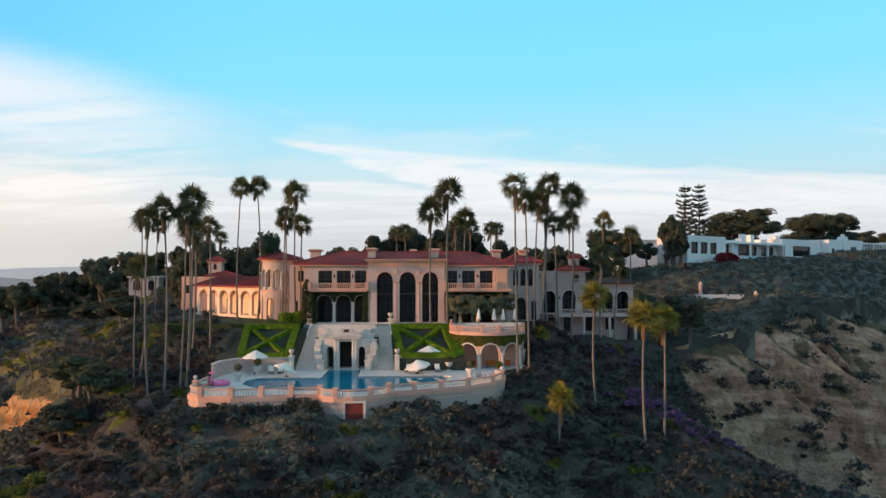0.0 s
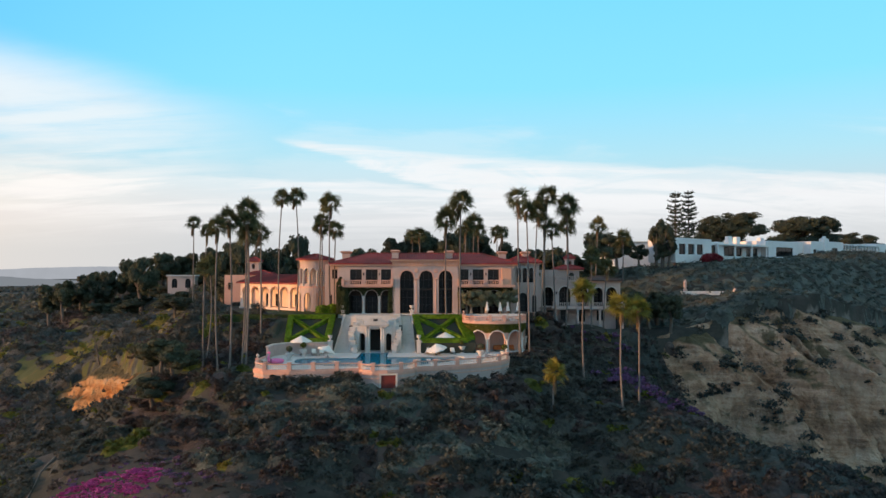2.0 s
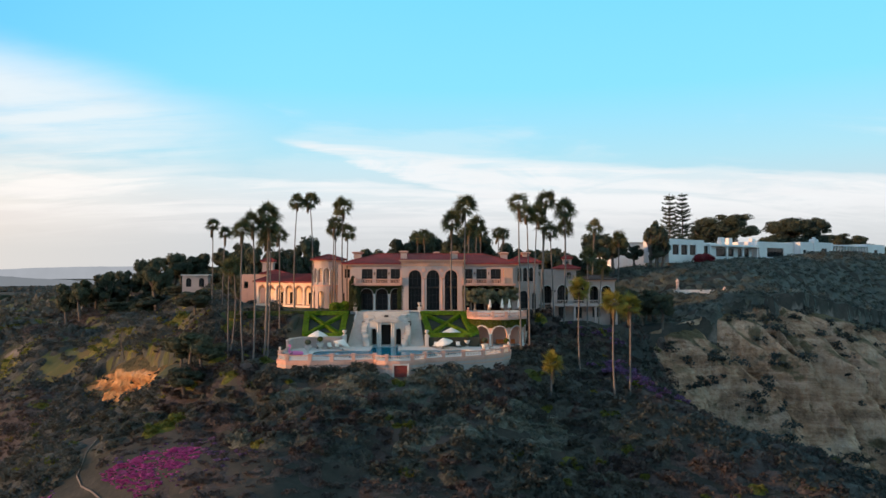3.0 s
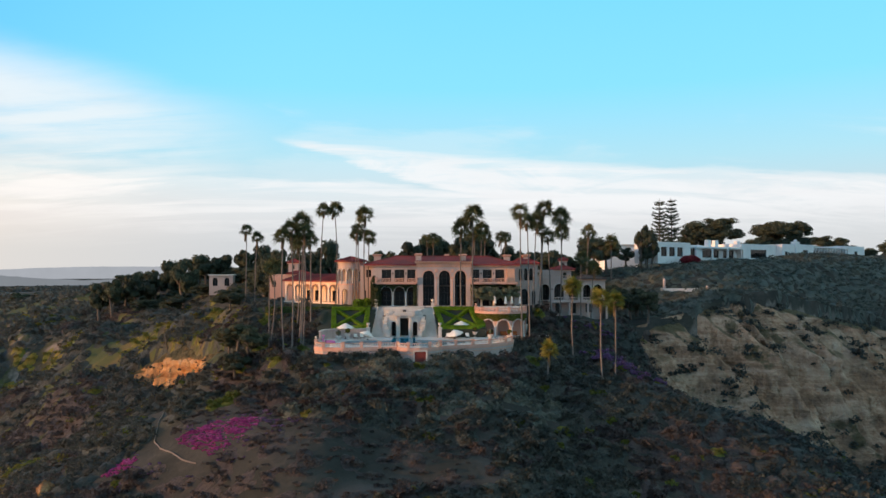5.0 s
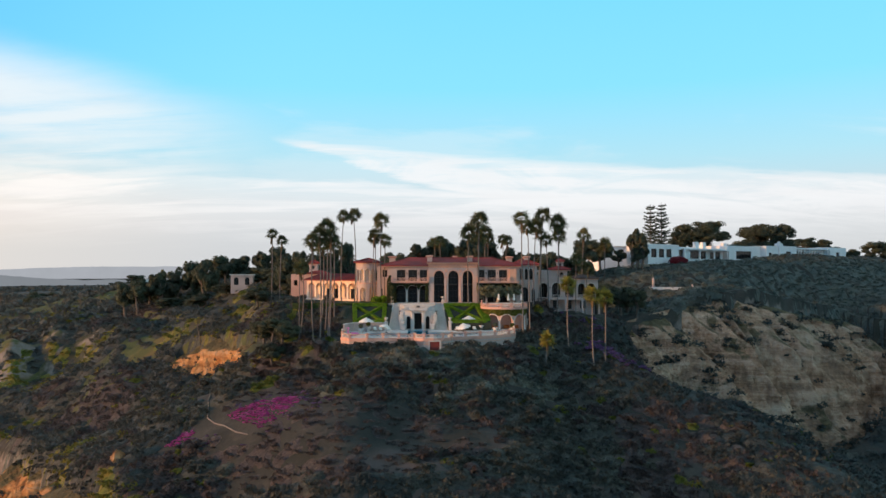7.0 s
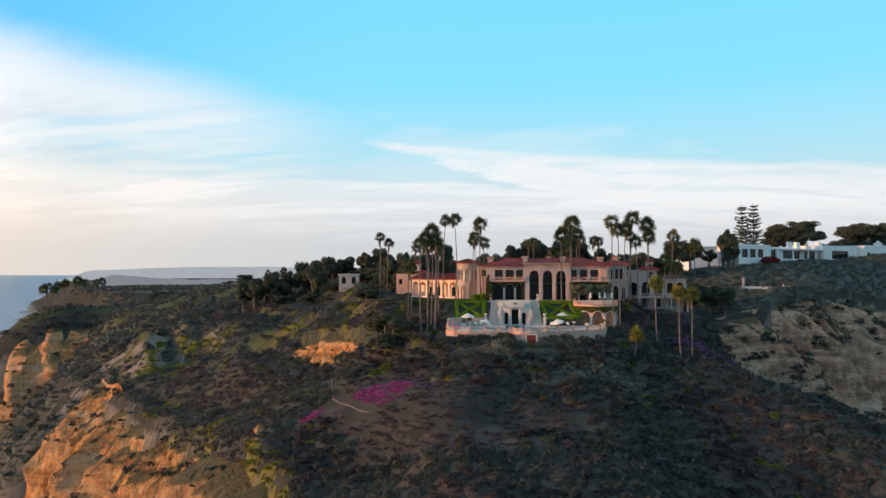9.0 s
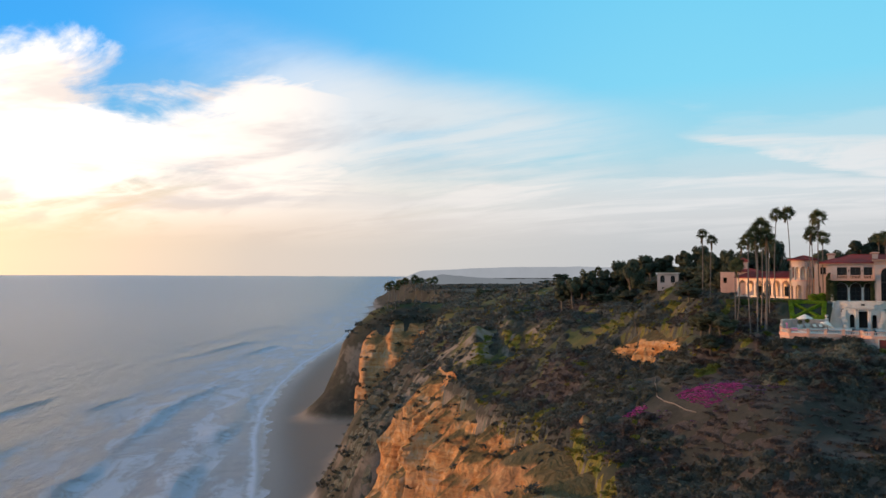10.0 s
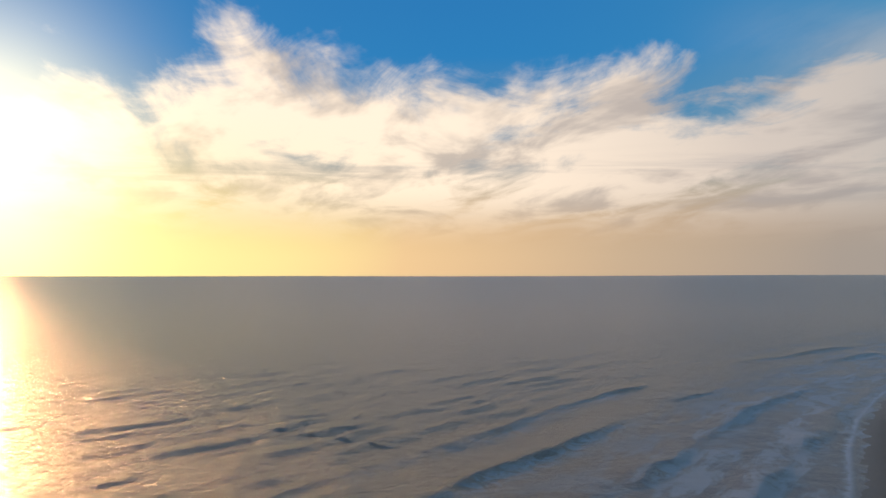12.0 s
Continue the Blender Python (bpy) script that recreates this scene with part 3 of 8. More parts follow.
BREAKLINES = [
    [(-27, -33, -4.9), (-20, -36.3, -5.0), (-12, -36.3, -5.1), (-5, -37.4, -5.7), (2, -34, -5.2), (8, -30, -5.2), (14, -26, -5.6)],
    [(-18, -43, -8.2), (-24, -45, -10.5), (-30, -40, -9.8), (-38, -37.5, -12.8), (-48, -36, -15)],             # bank above the flower shelf   # foot of the terrace wall
    [(-1, -46, -9.8), (-4, -60, -14), (-4, -82, -20), (0, -115, -31), (8, -170, -55)],              # spur below the pool
    [(-30, -46, -12), (-46, -50, -14.5), (-48, -64, -17.5), (-36, -85, -23)],                       # flower shelf
    [(-34, -24, -6.2), (-41, -13, -6.2), (-46, -4, -4.6), (-53, 5, -5.0), (-60, 16, -6.8), (-64, 24, -7.8)],     # head of the outcrop
    [(-52, -26, -17), (-60, -14, -18.5), (-70, 2, -20), (-80, 14, -19), (-90, 30, -17)],                 # ravine to the west
    [(-72, -18, -24), (-87, 0, -27), (-92, 6, -23), (-112, 24, -28), (-114, 37, -23), (-132, 76, -24)],         # seaward flank of the ravine
    [(-90, 62, -9), (-110, 99, -7), (-127, 116, -9), (-143, 149, -5.5), (-168, 138, -16)],
    [(-26, -22, -4.6), (-37, -10, -3.0), (-42, 8, 1.0), (-48, 30, 3)],                              # shelf of the arcade
    [(-22, -3, 1.4), (-34, 4, 1.7), (8, -3, 1.5), (14, 0, 1.6)],
    [(-60, 40, -1), (-78, 62, -3), (-144, 165, -5), (-173, 200, -6)],                               # western slope
    [(-175, 120, -22), (-240, 200, -22)],
    [(0, 20, 2.0), (0, 60, 3), (20, 110, 6), (60, 160, 10)],
    [(-60, 80, 4), (-90, 150, 6), (-140, 230, 4), (-174, 296, -1.5), (-222, 381, -5), (-290, 560, -14)],
    [(15.5, -21, -5.2), (16.5, -15, -4.4), (20, -9, -3.6), (25, -2, -1.2)],
    [(22, 3, 0.2), (30, 3.5, 0.0), (38, 4, -0.8)],
    [(28, -6, -6.5), (19, -33, -10.0), (24, -60, -20), (32, -100, -36)],                             # eastern shoulder
    [(42, -2, -9), (48, -17, -20), (61, 5, -24.5), (76, -8, -31), (98, -34, -44), (140, -90, -66)],   # gully floor
    [(42, 20, -2), (52, 18, -1.2), (62, 24, 2), (72, 30, 4.6), (84, 31, 4.4), (94, 36, 2.6), (108, 48, 0.5), (124, 64, -2), (150, 80, -4)],
    [(62, 66, 10.2), (84, 72, 12.0), (112, 94, 13.8), (152, 124, 16.0), (190, 154, 16)],                 # neighbour's plateau
    [(170, 90, 2), (230, 110, 0), (330, 120, 0)],
    [(120, 260, 15), (0, 300, 9), (300, 300, 20), (600, 700, 24)],
    [(-300, 900, -13), (-500, 1500, -10), (-700, 2400, 4), (-1400, 4400, 30)],
    [(200, 900, 8), (200, 1500, 10), (0, 3000, 26), (900, 4300, 60)],
    [(-280, 300, -15), (-318, 296, -15), (-300, 420, -20), (-340, 600, -24), (-480, 900, -22), (-640, 1200, -18)],       # far headland
]
RIM = [(42, 12, -4), (47, 11, -3), (53, 12.5, -1.6), (62, 18, 1.2), (73, 25, 4.2), (84, 27.5, 4.2), (92, 31, 2.2), (100, 37, -0.4), (112, 46, -2), (126, 60, -4), (140, 78, -7)]


OUTCROP = [(-38, -17, -8.5), (-42.5, -11, -6.8), (-47.5, -5.5, -5.6), (-52.5, 0.5, -5.8), (-58, 8, -6.8), (-63.5, 16, -8), (-68, 23, -10), (-72, 30, -12.5)]
_, SOFT_A = to_line(np.array([-165.0]), np.array([72.0]), CREST)
_, SOFT_B = to_line(np.array([-274.0]), np.array([246.0]), CREST)
HUNG = [(RIM, 38, 20, -1), (OUTCROP, 10, 5.0, 1)]   # crest, fall, lean, side


def carve(x, y, z):
    """Cuts the ground back behind the hung rock faces."""
    for line, fall, lean, side in HUNG:
        d, _ = to_line(x, y, line)
        t = d * side
        box_ = (t > 0) & (t < lean * 1.9)
        if not box_.any():
            continue
        p = along(line, 4.0)
        xs, ys, tt = x[box_], y[box_], t[box_]
        q = (xs[:, None] - p[None, :, 0]) ** 2 + (ys[:, None] - p[None, :, 1]) ** 2 + 1.0
        w = q**-2.0
        zr = (w * p[:, 2]).sum(1) / w.sum(1)
        idx = q.argmin(1)
        ends = smooth(np.minimum(idx, len(p) - 1 - idx), 0.0, 5.0 if fall > 20 else 1.5)
        cut = zr - fall * (np.minimum(tt, lean) / lean) ** 0.667 - 0.2 * fall * smooth(tt, 0, 6)
        k = smooth(tt, lean * 1.9, lean * 1.2) * ends
        low = np.minimum(z[box_], cut)
        z[box_] = z[box_] * (1 - k) + low * k
    return z


def land(x, y):
    """The height of the ground without its cliffs' relief."""
    x, y = np.asarray(x, float), np.asarray(y, float)
    flat = np.stack([x.ravel(), y.ravel()], 1)
    pts = np.concatenate([along(line, 8.0) for line in BREAKLINES])
    z = np.empty(len(flat))
    for k in range(0, len(flat), 20000):
        f = flat[k : k + 20000]
        q = (f[:, None, 0] - pts[None, :, 0]) ** 2 + (f[:, None, 1] - pts[None, :, 1]) ** 2 + 6.0
        w = q**-1.7
        z[k : k + 20000] = (w * pts[:, 2]).sum(1) / w.sum(1)
    z = z.reshape(x.shape)
    d, _ = to_line(x, y, CREST)
    # towards the crest the ground takes up the crest's own height
    pc = along(CREST, 10.0)
    near = np.abs(d) < 120
    if near.any():
        q = (x[near][:, None] - pc[None, :, 0]) ** 2 + (y[near][:, None] - pc[None, :, 1]) ** 2 + 4.0
        w = q**-2.0
        zc = (w * pc[:, 2]).sum(1) / w.sum(1)
        k = smooth(np.abs(d[near]), 26, 0)
        z[near] = z[near] * (1 - k) + zc * k
    return z, d


def ground(x, y, detail=True):
    x, y = np.asarray(x, float), np.asarray(y, float)
    z, d = land(x, y)
    away = np.hypot(x + 5, y - 5)
    if detail:
        rough = smooth(away, 30, 70)
        z = z + rough * (1.6 * fbm(x, y, 28, 4, 3) + 0.6 * fbm(x, y, 6, 3, 5)) - smooth(-x, 52, 75) * smooth(away, 900, 400) * 4.5 * (fbm(x - 0.4 * y, y * 0.6, 34, 4, 97, True) - 0.6) + smooth(away, 500, 1500) * 10 * fbm(x, y, 300, 3, 8)
    # rain-cut gullies on the western slope
    cut = smooth(np.hypot((x + 150) / 52, (y - 84) / 40), 1.0, 0.4) if detail else 0.0
    z = z - cut * 7.0 * (1 - fbm(x + 0.6 * y, y * 0.25, 15, 3, 95, True))
    # seaward of the crest: cliff, talus, beach
    z = carve(x, y, z)
    s, _ = to_line(x, y, SHORE)
    _, run = to_line(x, y, CREST)
    wob = 6 * fbm(x, y, 40, 3, 11)
    dd = np.maximum(d + 0.12 * wob + 1.0, 0)
    drop = np.interp(dd, [0, 2.5, 6.5, 11, 16, 28, 46], [0, 3.5, 24, 47, 62, 82, 100])
    slope = np.interp(dd, [0, 6, 20, 36, 52], [0, 10, 38, 72, 94])
    soft = smooth(run, SOFT_A - 25, SOFT_A + 15) * smooth(run, SOFT_B + 15, SOFT_B - 25)
    drop = drop * (1 - soft) + (slope + 20 * (fbm(run + 2 * wob, dd * 0.2, 26, 4, 91, True) - 0.5) * smooth(dd, 0, 14)) * soft
    foot = np.where(s < 0, SEA_Z + 0.02 + np.minimum(-s, 400) * 0.055, SEA_Z - np.minimum(s, 200) * 0.06)
    zz = np.where(dd > 0, np.maximum(z - drop, foot), z)
    zz = np.where(s > 0, foot, zz)
    return zz


def lines(lo, hi, fine_lo, fine_hi, step, ratio):
    mid = list(np.arange(fine_lo, fine_hi + step / 2, step))
    a, g = fine_lo, step
    left = []
    while a > lo:
        g *= ratio
        a -= g
        left.append(a)
    b, g, right = mid[-1], step, []
    while b < hi:
        g *= ratio
        b += g
        right.append(b)
    return np.array(left[::-1] + mid + right)


def grid_mesh(name, xs, ys, z, mat):
    gx, gy = np.meshgrid(xs, ys)
    n, m = len(xs), len(ys)
    v = np.stack([gx.ravel(), gy.ravel(), z.ravel()], 1)
    i = (np.arange(m - 1)[:, None] * n + np.arange(n - 1)[None, :]).ravel()
    f = np.stack([i, i + 1, i + n + 1, i + n], 1)
    return mesh_from(name, v, f, mat, smooth=True)


def attribute(me, name, values):
    a = me.attributes.new(name, "FLOAT", "POINT")
    a.data.foreach_set("value", np.asarray(values, np.float32).ravel())


gxs = lines(-4800, 4800, -135, 150, 1.4, 1.035)
gys = lines(-1200, 4900, -80, 105, 1.4, 1.035)
GX, GY = np.meshgrid(gxs, gys)
GZ = ground(GX, GY)
# level the ground under the mansion, the deck and the neighbour
def level(z, x0, x1, y0, y1, h, soft):
    k = smooth(np.maximum(np.maximum(x0 - GX, GX - x1), np.maximum(y0 - GY, GY - y1)), soft, 0)
    return z * (1 - k) + h * k
GZ = level(GZ, -40, 20, 1, 45, FLOOR - 0.12, 6)
GZ = np.where((GX > -24.0) & (GX < np.where(GY < -11.5, 12.4, 17.2)) & (GY > -33.4 + 0.25 * np.maximum(GX + 2, 0)) & (GY < -3.2), np.minimum(GZ, -7.0), GZ)
GZ = np.where((GX > -25.8) & (GX < 17.2) & (GY >= -3.2) & (GY < 1.5), np.minimum(GZ, 0.4), GZ)
hills = smooth(np.hypot(GX, GY), 900, 1500)
GZ = np.where(GZ > -60, GZ * (1 - hills) + hills * (-24 + 5 * fbm(GX, GY, 260, 3, 55)), GZ)
me = grid_mesh("ground", gxs, gys, GZ, GROUND)
west = smooth(np.hypot(GX, GY), 700, 350) * smooth(-GX, 26, 40) * smooth(GY + 0.3 * GX, -70, -30)
inland, _ = to_line(GX, GY, CREST)
attribute(me, "meadow", smooth(-inland, 4, 14) * west * smooth(fbm(GX, GY, 22, 3, 21), -0.35, 0.1) + 0.25 * smooth(fbm(GX, GY, 30, 3, 22), 0.0, 0.4))
bare = smooth(np.abs(GX + 4) + 0.6 * np.abs(GY + 66), 42, 20) * smooth(fbm(GX, GY, 16, 3, 31), -0.15, 0.25)
attribute(me, "bare", bare)
attribute(me, "rocky", smooth(np.hypot((GX + 150) / 52, (GY - 84) / 40), 1.0, 0.5))
tagged(new("ground", me), "dark coastal hillside soil with green and ochre cover above a beach", "ground", kind="structure")



def ground_at(x, y):
    """The height of the finished ground."""
    x, y = np.asarray(x, float), np.asarray(y, float)
    i, j = np.clip(np.searchsorted(gxs, x) - 1, 0, len(gxs) - 2), np.clip(np.searchsorted(gys, y) - 1, 0, len(gys) - 2)
    fx, fy = (x - gxs[i]) / (gxs[i + 1] - gxs[i]), (y - gys[j]) / (gys[j + 1] - gys[j])
    return (GZ[j, i] * (1 - fx) + GZ[j, i + 1] * fx) * (1 - fy) + (GZ[j + 1, i] * (1 - fx) + GZ[j + 1, i + 1] * fx) * fy


# sea: swell offshore, and breakers with a steep front that close in on the beach at a slant
sxs = lines(-4900, 600, -760, -190, 2.6, 1.06)
sys_ = lines(-4900, 4900, -420, 560, 2.8, 1.06)
SX, SY = np.meshgrid(sxs, sys_)
sd, sw = to_line(SX, SY, SHORE)
phase = sd + 0.10 * sw + 16 * fbm(SX, SY, 150, 3, 41) + 3 * fbm(SX, SY, 22, 2, 42)
swell = smooth(sd, 800, 300) * smooth(sd, 4, 30)
amp = np.clip(2.2 * fbm(SX, SY, 130, 2, 43) + 0.55, 0.0, 1.2)
w = (phase / 64.0) % 1.0
wave = np.where(w > 0.5, smooth(w, 1.0, 0.5) ** 1.6, smooth(w, 0.40, 0.5))
inshore = smooth(sd, 260, 170)
SZ = SEA_Z + 0.35 + swell * (amp * (1.7 * wave * inshore) + (0.25 + 0.6 * amp) * np.sin((phase + 26 * fbm(SX, SY, 90, 2, 49)) / 34.0 * 2 * np.pi) * (1 - inshore) * 0.5) + 0.42 * fbm(SX, SY, 11, 3, 45) + 1.25 * fbm(sd + 0.12 * sw, sw * 0.25, 14, 3, 46) * smooth(sd, 110, 260) * smooth(sd, 1100, 600)
SZ = np.where(sd < -14, SEA_Z - 1.5, SZ)
# far out the sheet lifts towards the eye's horizon
SZ = SZ + 84.0 * smooth(np.hypot(SX, SY + 150), 2400, 5600) * 1.13
me = grid_mesh("sea", sxs, sys_, SZ, SEA)
attribute(me, "shore", sd), attribute(me, "along", sw)
attribute(me, "breaker", inshore * smooth(sd, 4, 20) * smooth(w, 0.02, 0.40) * smooth(w, 0.49, 0.43) * np.clip(0.15 + amp, 0, 1) * smooth(fbm(SX, SY, 80, 2, 47), -0.25, 0.15))
tagged(new("sea", me), "grey-blue evening sea with swell lines and white surf along the beach", "sea", kind="structure")


FACES = {}


def face(name, line, depth, gap, rows, out, mat, label, rough, run, seed, side=1.0, fine=5):
    """A rock face hung along a crest: it falls by depth and leans outward by out, cut by runnels, ribs and ledges."""
    p = along(line, gap)
    tang = np.gradient(p[:, :2], axis=0)
    tang /= np.linalg.norm(tang, axis=1)[:, None]
    for _ in range(6):
        tang[1:-1] = (tang[:-2] + tang[1:-1] * 2 + tang[2:]) / 4
    nor = np.stack([-tang[:, 1], tang[:, 0]], 1) * side
    s = np.arange(len(p)) * gap
    v = np.linspace(0, 1, rows)
    S, V = np.meshgrid(s, v, indexing="ij")
    dep = depth * (0.85 + 0.25 * value_noise(s / 55, s * 0, seed))[:, None]
    fall = V * dep
    lean = out * (V**1.5)
    big = run * 1.6 * fbm(S, fall * 0.18, 34, 3, seed + 2)
    runnel = run * (fbm(S + 2.0 * fbm(S, fall, 12, 2, seed + 9), fall * 0.14, 10, fine, seed + 4, True) - 0.55) * (0.25 + V) ** 0.6 * 4.6
    ledge = 1.1 * fbm(S * 0.12, fall, 9.0, 3, seed + 6)
    grain = 1.7 * rough * fbm(S, fall, 3.0, 4, seed + 7)
    off = lean + (big + runnel + ledge) * smooth(V, 0.0, 0.12) + grain - 2.5 * smooth(V, 0.10, 0.0) + 1.1 * run * smooth(V, 0.0, 0.35)
    top = 1.2 * fbm(S[:, :1], S[:, :1] * 0, 8, 3, seed + 12)
    P = np.stack([p[:, None, 0] + nor[:, None, 0] * off, p[:, None, 1] + nor[:, None, 1] * off, p[:, None, 2] + top - fall - 0.8 * smooth(V, 0.1, 0.0)], -1)
    gs, gv = np.gradient(P, axis=0), np.gradient(P, axis=1)
    nrm = np.cross(gs, gv)
    FACES[name] = (P, V, runnel + 0.5 * big, np.abs(nrm[..., 2]) / (np.linalg.norm(nrm, axis=-1) + 1e-9))
    n, m = S.shape
    i = (np.arange(n - 1)[:, None] * m + np.arange(m - 1)[None, :]).ravel()
    me = mesh_from(name, P.reshape(-1, 3), np.stack([i, i + 1, i + m + 1, i + m], 1), mat, smooth=False)
    return tagged(new(name, me), label, "cliff", kind="structure")


face("sea_cliff", NEAR_CREST, 64, 0.9, 80, 18, CLIFF, "orange sandstone sea cliff cut by rain runnels above the beach", 0.8, 7.5, 60, fine=4)
face("far_cliff", FAR_CREST[:-5], 76, 2.2, 56, 16, HEADLAND, "weathered orange headland cliff with grey scrub at its foot", 0.9, 7.0, 80)
face("gully_cliff", RIM, 38, 0.7, 72, 20, PALECLIFF, "pale bare sandstone gully face with ledges and dark scrub patches", 1.0, 6.0, 100, side=-1.0)
face("outcrop", OUTCROP, 11.5, 0.4, 40, 5.0, CLIFF, "orange rocky outcrop with crumbling ledges below the palms", 1.0, 2.4, 140)


def rock_pillar(x, y, top, r, h, seed):
    """A free-standing stump of sandstone, ribbed by rain and broken off at the head."""
    u, v = np.linspace(0, 2 * np.pi, 29)[:-1], np.linspace(0, 1, 15)
    U, V = np.meshgrid(u, v, indexing="ij")
    cx, cy = 3 * np.cos(U), 3 * np.sin(U)
    R = r * (0.62 + 0.75 * V**1.3) * (1 + 0.34 * fbm(cx + seed * 9, cy + 0.25 * V * h, 2.2, 3, seed)) * smooth(V, -0.05, 0.08)
    P = np.stack([x + R * np.cos(U), y + R * np.sin(U), top - h * V + 0.7 * fbm(cx, cy + 5 * seed, 2.5, 2, seed + 3) * (1 - V)], -1)
    i, j = np.meshgrid(np.arange(28), np.arange(14), indexing="ij")
    i, j = i.ravel(), j.ravel()
    k = (i + 1) % 28
    f = np.stack([i * 15 + j, i * 15 + j + 1, k * 15 + j + 1, k * 15 + j], 1)
    tagged(new("rock_pillar", mesh_from("rock_pillar", P.reshape(-1, 3), f, CLIFF)), "orange sandstone pillar standing at the cliff edge", "rock", "cliff-edge pillars")


for q in ((-57.8, -54.6, -20.2, 1.9, 10, 1), (-56.0, -57.6, -21.6, 1.6, 9, 2), (-61.5, -49.5, -23.0, 1.7, 8, 3), (-65.0, -45.0, -24.2, 2.2, 8, 4), (-69.0, -40.5, -25.6, 1.6, 8, 5), (-52.5, -61.5, -22.0, 2.0, 9, 6)):
    rock_pillar(*q)


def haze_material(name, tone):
    """Far hills as a plain backdrop: the evening haze is painted as a glowing colour."""
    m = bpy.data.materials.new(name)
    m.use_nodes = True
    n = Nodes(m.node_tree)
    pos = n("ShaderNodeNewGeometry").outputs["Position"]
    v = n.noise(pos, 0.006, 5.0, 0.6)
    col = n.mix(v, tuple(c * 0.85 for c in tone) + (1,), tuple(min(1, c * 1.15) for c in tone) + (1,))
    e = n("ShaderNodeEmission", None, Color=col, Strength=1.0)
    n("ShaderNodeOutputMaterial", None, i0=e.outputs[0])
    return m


def far_hills(dist, a0, a1, lo, hi, seed, tone, name):
    """A ridge of far hills along an arc; a0 and a1 are degrees to the left of +y."""
    k = 260
    ang = np.radians(np.linspace(a0, a1, k))
    x, y = -np.sin(ang) * dist, np.cos(ang) * dist
    t = np.linspace(0, 1, k)
    h = lo + (hi - lo) * smooth(t, 1.0, 0.97) * (0.72 + 0.5 * fbm(t * 900, t * 0, 150, 4, seed)) + 1.6 * fbm(t * 900, t * 0 + 5, 5, 3, seed + 3)
    v = np.concatenate([np.stack([x, y, np.full(k, -60.0)], 1), np.stack([x, y, h], 1), np.stack([x * 1.04, y * 1.04, h * 0 - 60.0], 1)])
    i = np.arange(k - 1)
    f = np.concatenate([np.stack([i, i + 1, i + k + 1, i + k], 1), np.stack([i + k, i + k + 1, i + 2 * k + 1, i + 2 * k], 1)])
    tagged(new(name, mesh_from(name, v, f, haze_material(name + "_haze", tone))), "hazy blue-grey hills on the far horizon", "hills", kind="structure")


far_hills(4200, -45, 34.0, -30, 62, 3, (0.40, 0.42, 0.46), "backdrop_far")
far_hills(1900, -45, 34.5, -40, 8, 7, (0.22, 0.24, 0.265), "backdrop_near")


# ---------------- balustrades ----------------
def baluster_mesh():
    bm = bmesh.new()
    lathe(bm, [(0.075, 0.0), (0.075, 0.05), (0.05, 0.07), (0.045, 0.12), (0.085, 0.26), (0.08, 0.36), (0.045, 0.52), (0.06, 0.56), (0.075, 0.57), (0.075, 0.62)], 6)
    me = bpy.data.meshes.new("baluster")
    bmesh.ops.recalc_face_normals(bm, faces=bm.faces)
    bm.to_mesh(me)
    bm.free()
    return me


def finial_mesh(mat):
    bm = bmesh.new()
    lathe(bm, [(0.12, 0), (0.16, 0.04), (0.08, 0.1), (0.2, 0.25), (0.22, 0.36), (0.17, 0.47), (0.06, 0.55), (0.0, 0.58)], 10)
    me = bpy.data.meshes.new("finial")
    bm.to_mesh(me)
    bm.free()
    me.materials.append(mat)
    return me


def balustrade(name, pts, z, mat, label, spacing=0.29, piers=(), pier_h=1.12, closed=False, pier_mat=None, finials=()):
    """A stone balustrade along a line of points: plinth, rail, turned balusters and piers."""
    th = thing(name, label, "balustrade")
    pm = pier_mat or mat
    bal = baluster_mesh()
    bal.materials.append(mat)
    fin = finial_mesh(mat)
    P = [Vector((x, y, z)) for x, y in pts]
    for a, b in zip(P, P[1:]):
        d = (b - a)
        ln, t = d.length, d.normalized()
        n = Vector((-t.y, t.x, 0))
        for nm, w, lo, hi in (("plinth", 0.14, 0.0, 0.16), ("rail", 0.15, 0.78, 0.92)):
            bm = bmesh.new()
            q = [(a + n * w).to_2d(), (b + n * w).to_2d(), (b - n * w).to_2d(), (a - n * w).to_2d()]
            prism(bm, q, z + lo, z + hi)
            part(nm, bm, pm, th)
        k = max(1, int(ln / spacing))
        for i in range(k):
            p = a + t * (ln * (i + 0.5) / k)
            share("baluster", bal, th, pose(p.x, p.y, z + 0.16))
    for i in (piers if piers else range(len(P))):
        bm = bmesh.new()
        p = P[i]
        box(bm, p.x - 0.26, p.x + 0.26, p.y - 0.26, p.y + 0.26, z - 0.02, z + pier_h - 0.1, 0.02)
        box(bm, p.x - 0.32, p.x + 0.32, p.y - 0.32, p.y + 0.32, z + pier_h - 0.1, z + pier_h, 0.02)
        part("pier", bm, pm, th)
        if i in finials:
            share("finial", fin, th, pose(p.x, p.y, z + pier_h))
    return th


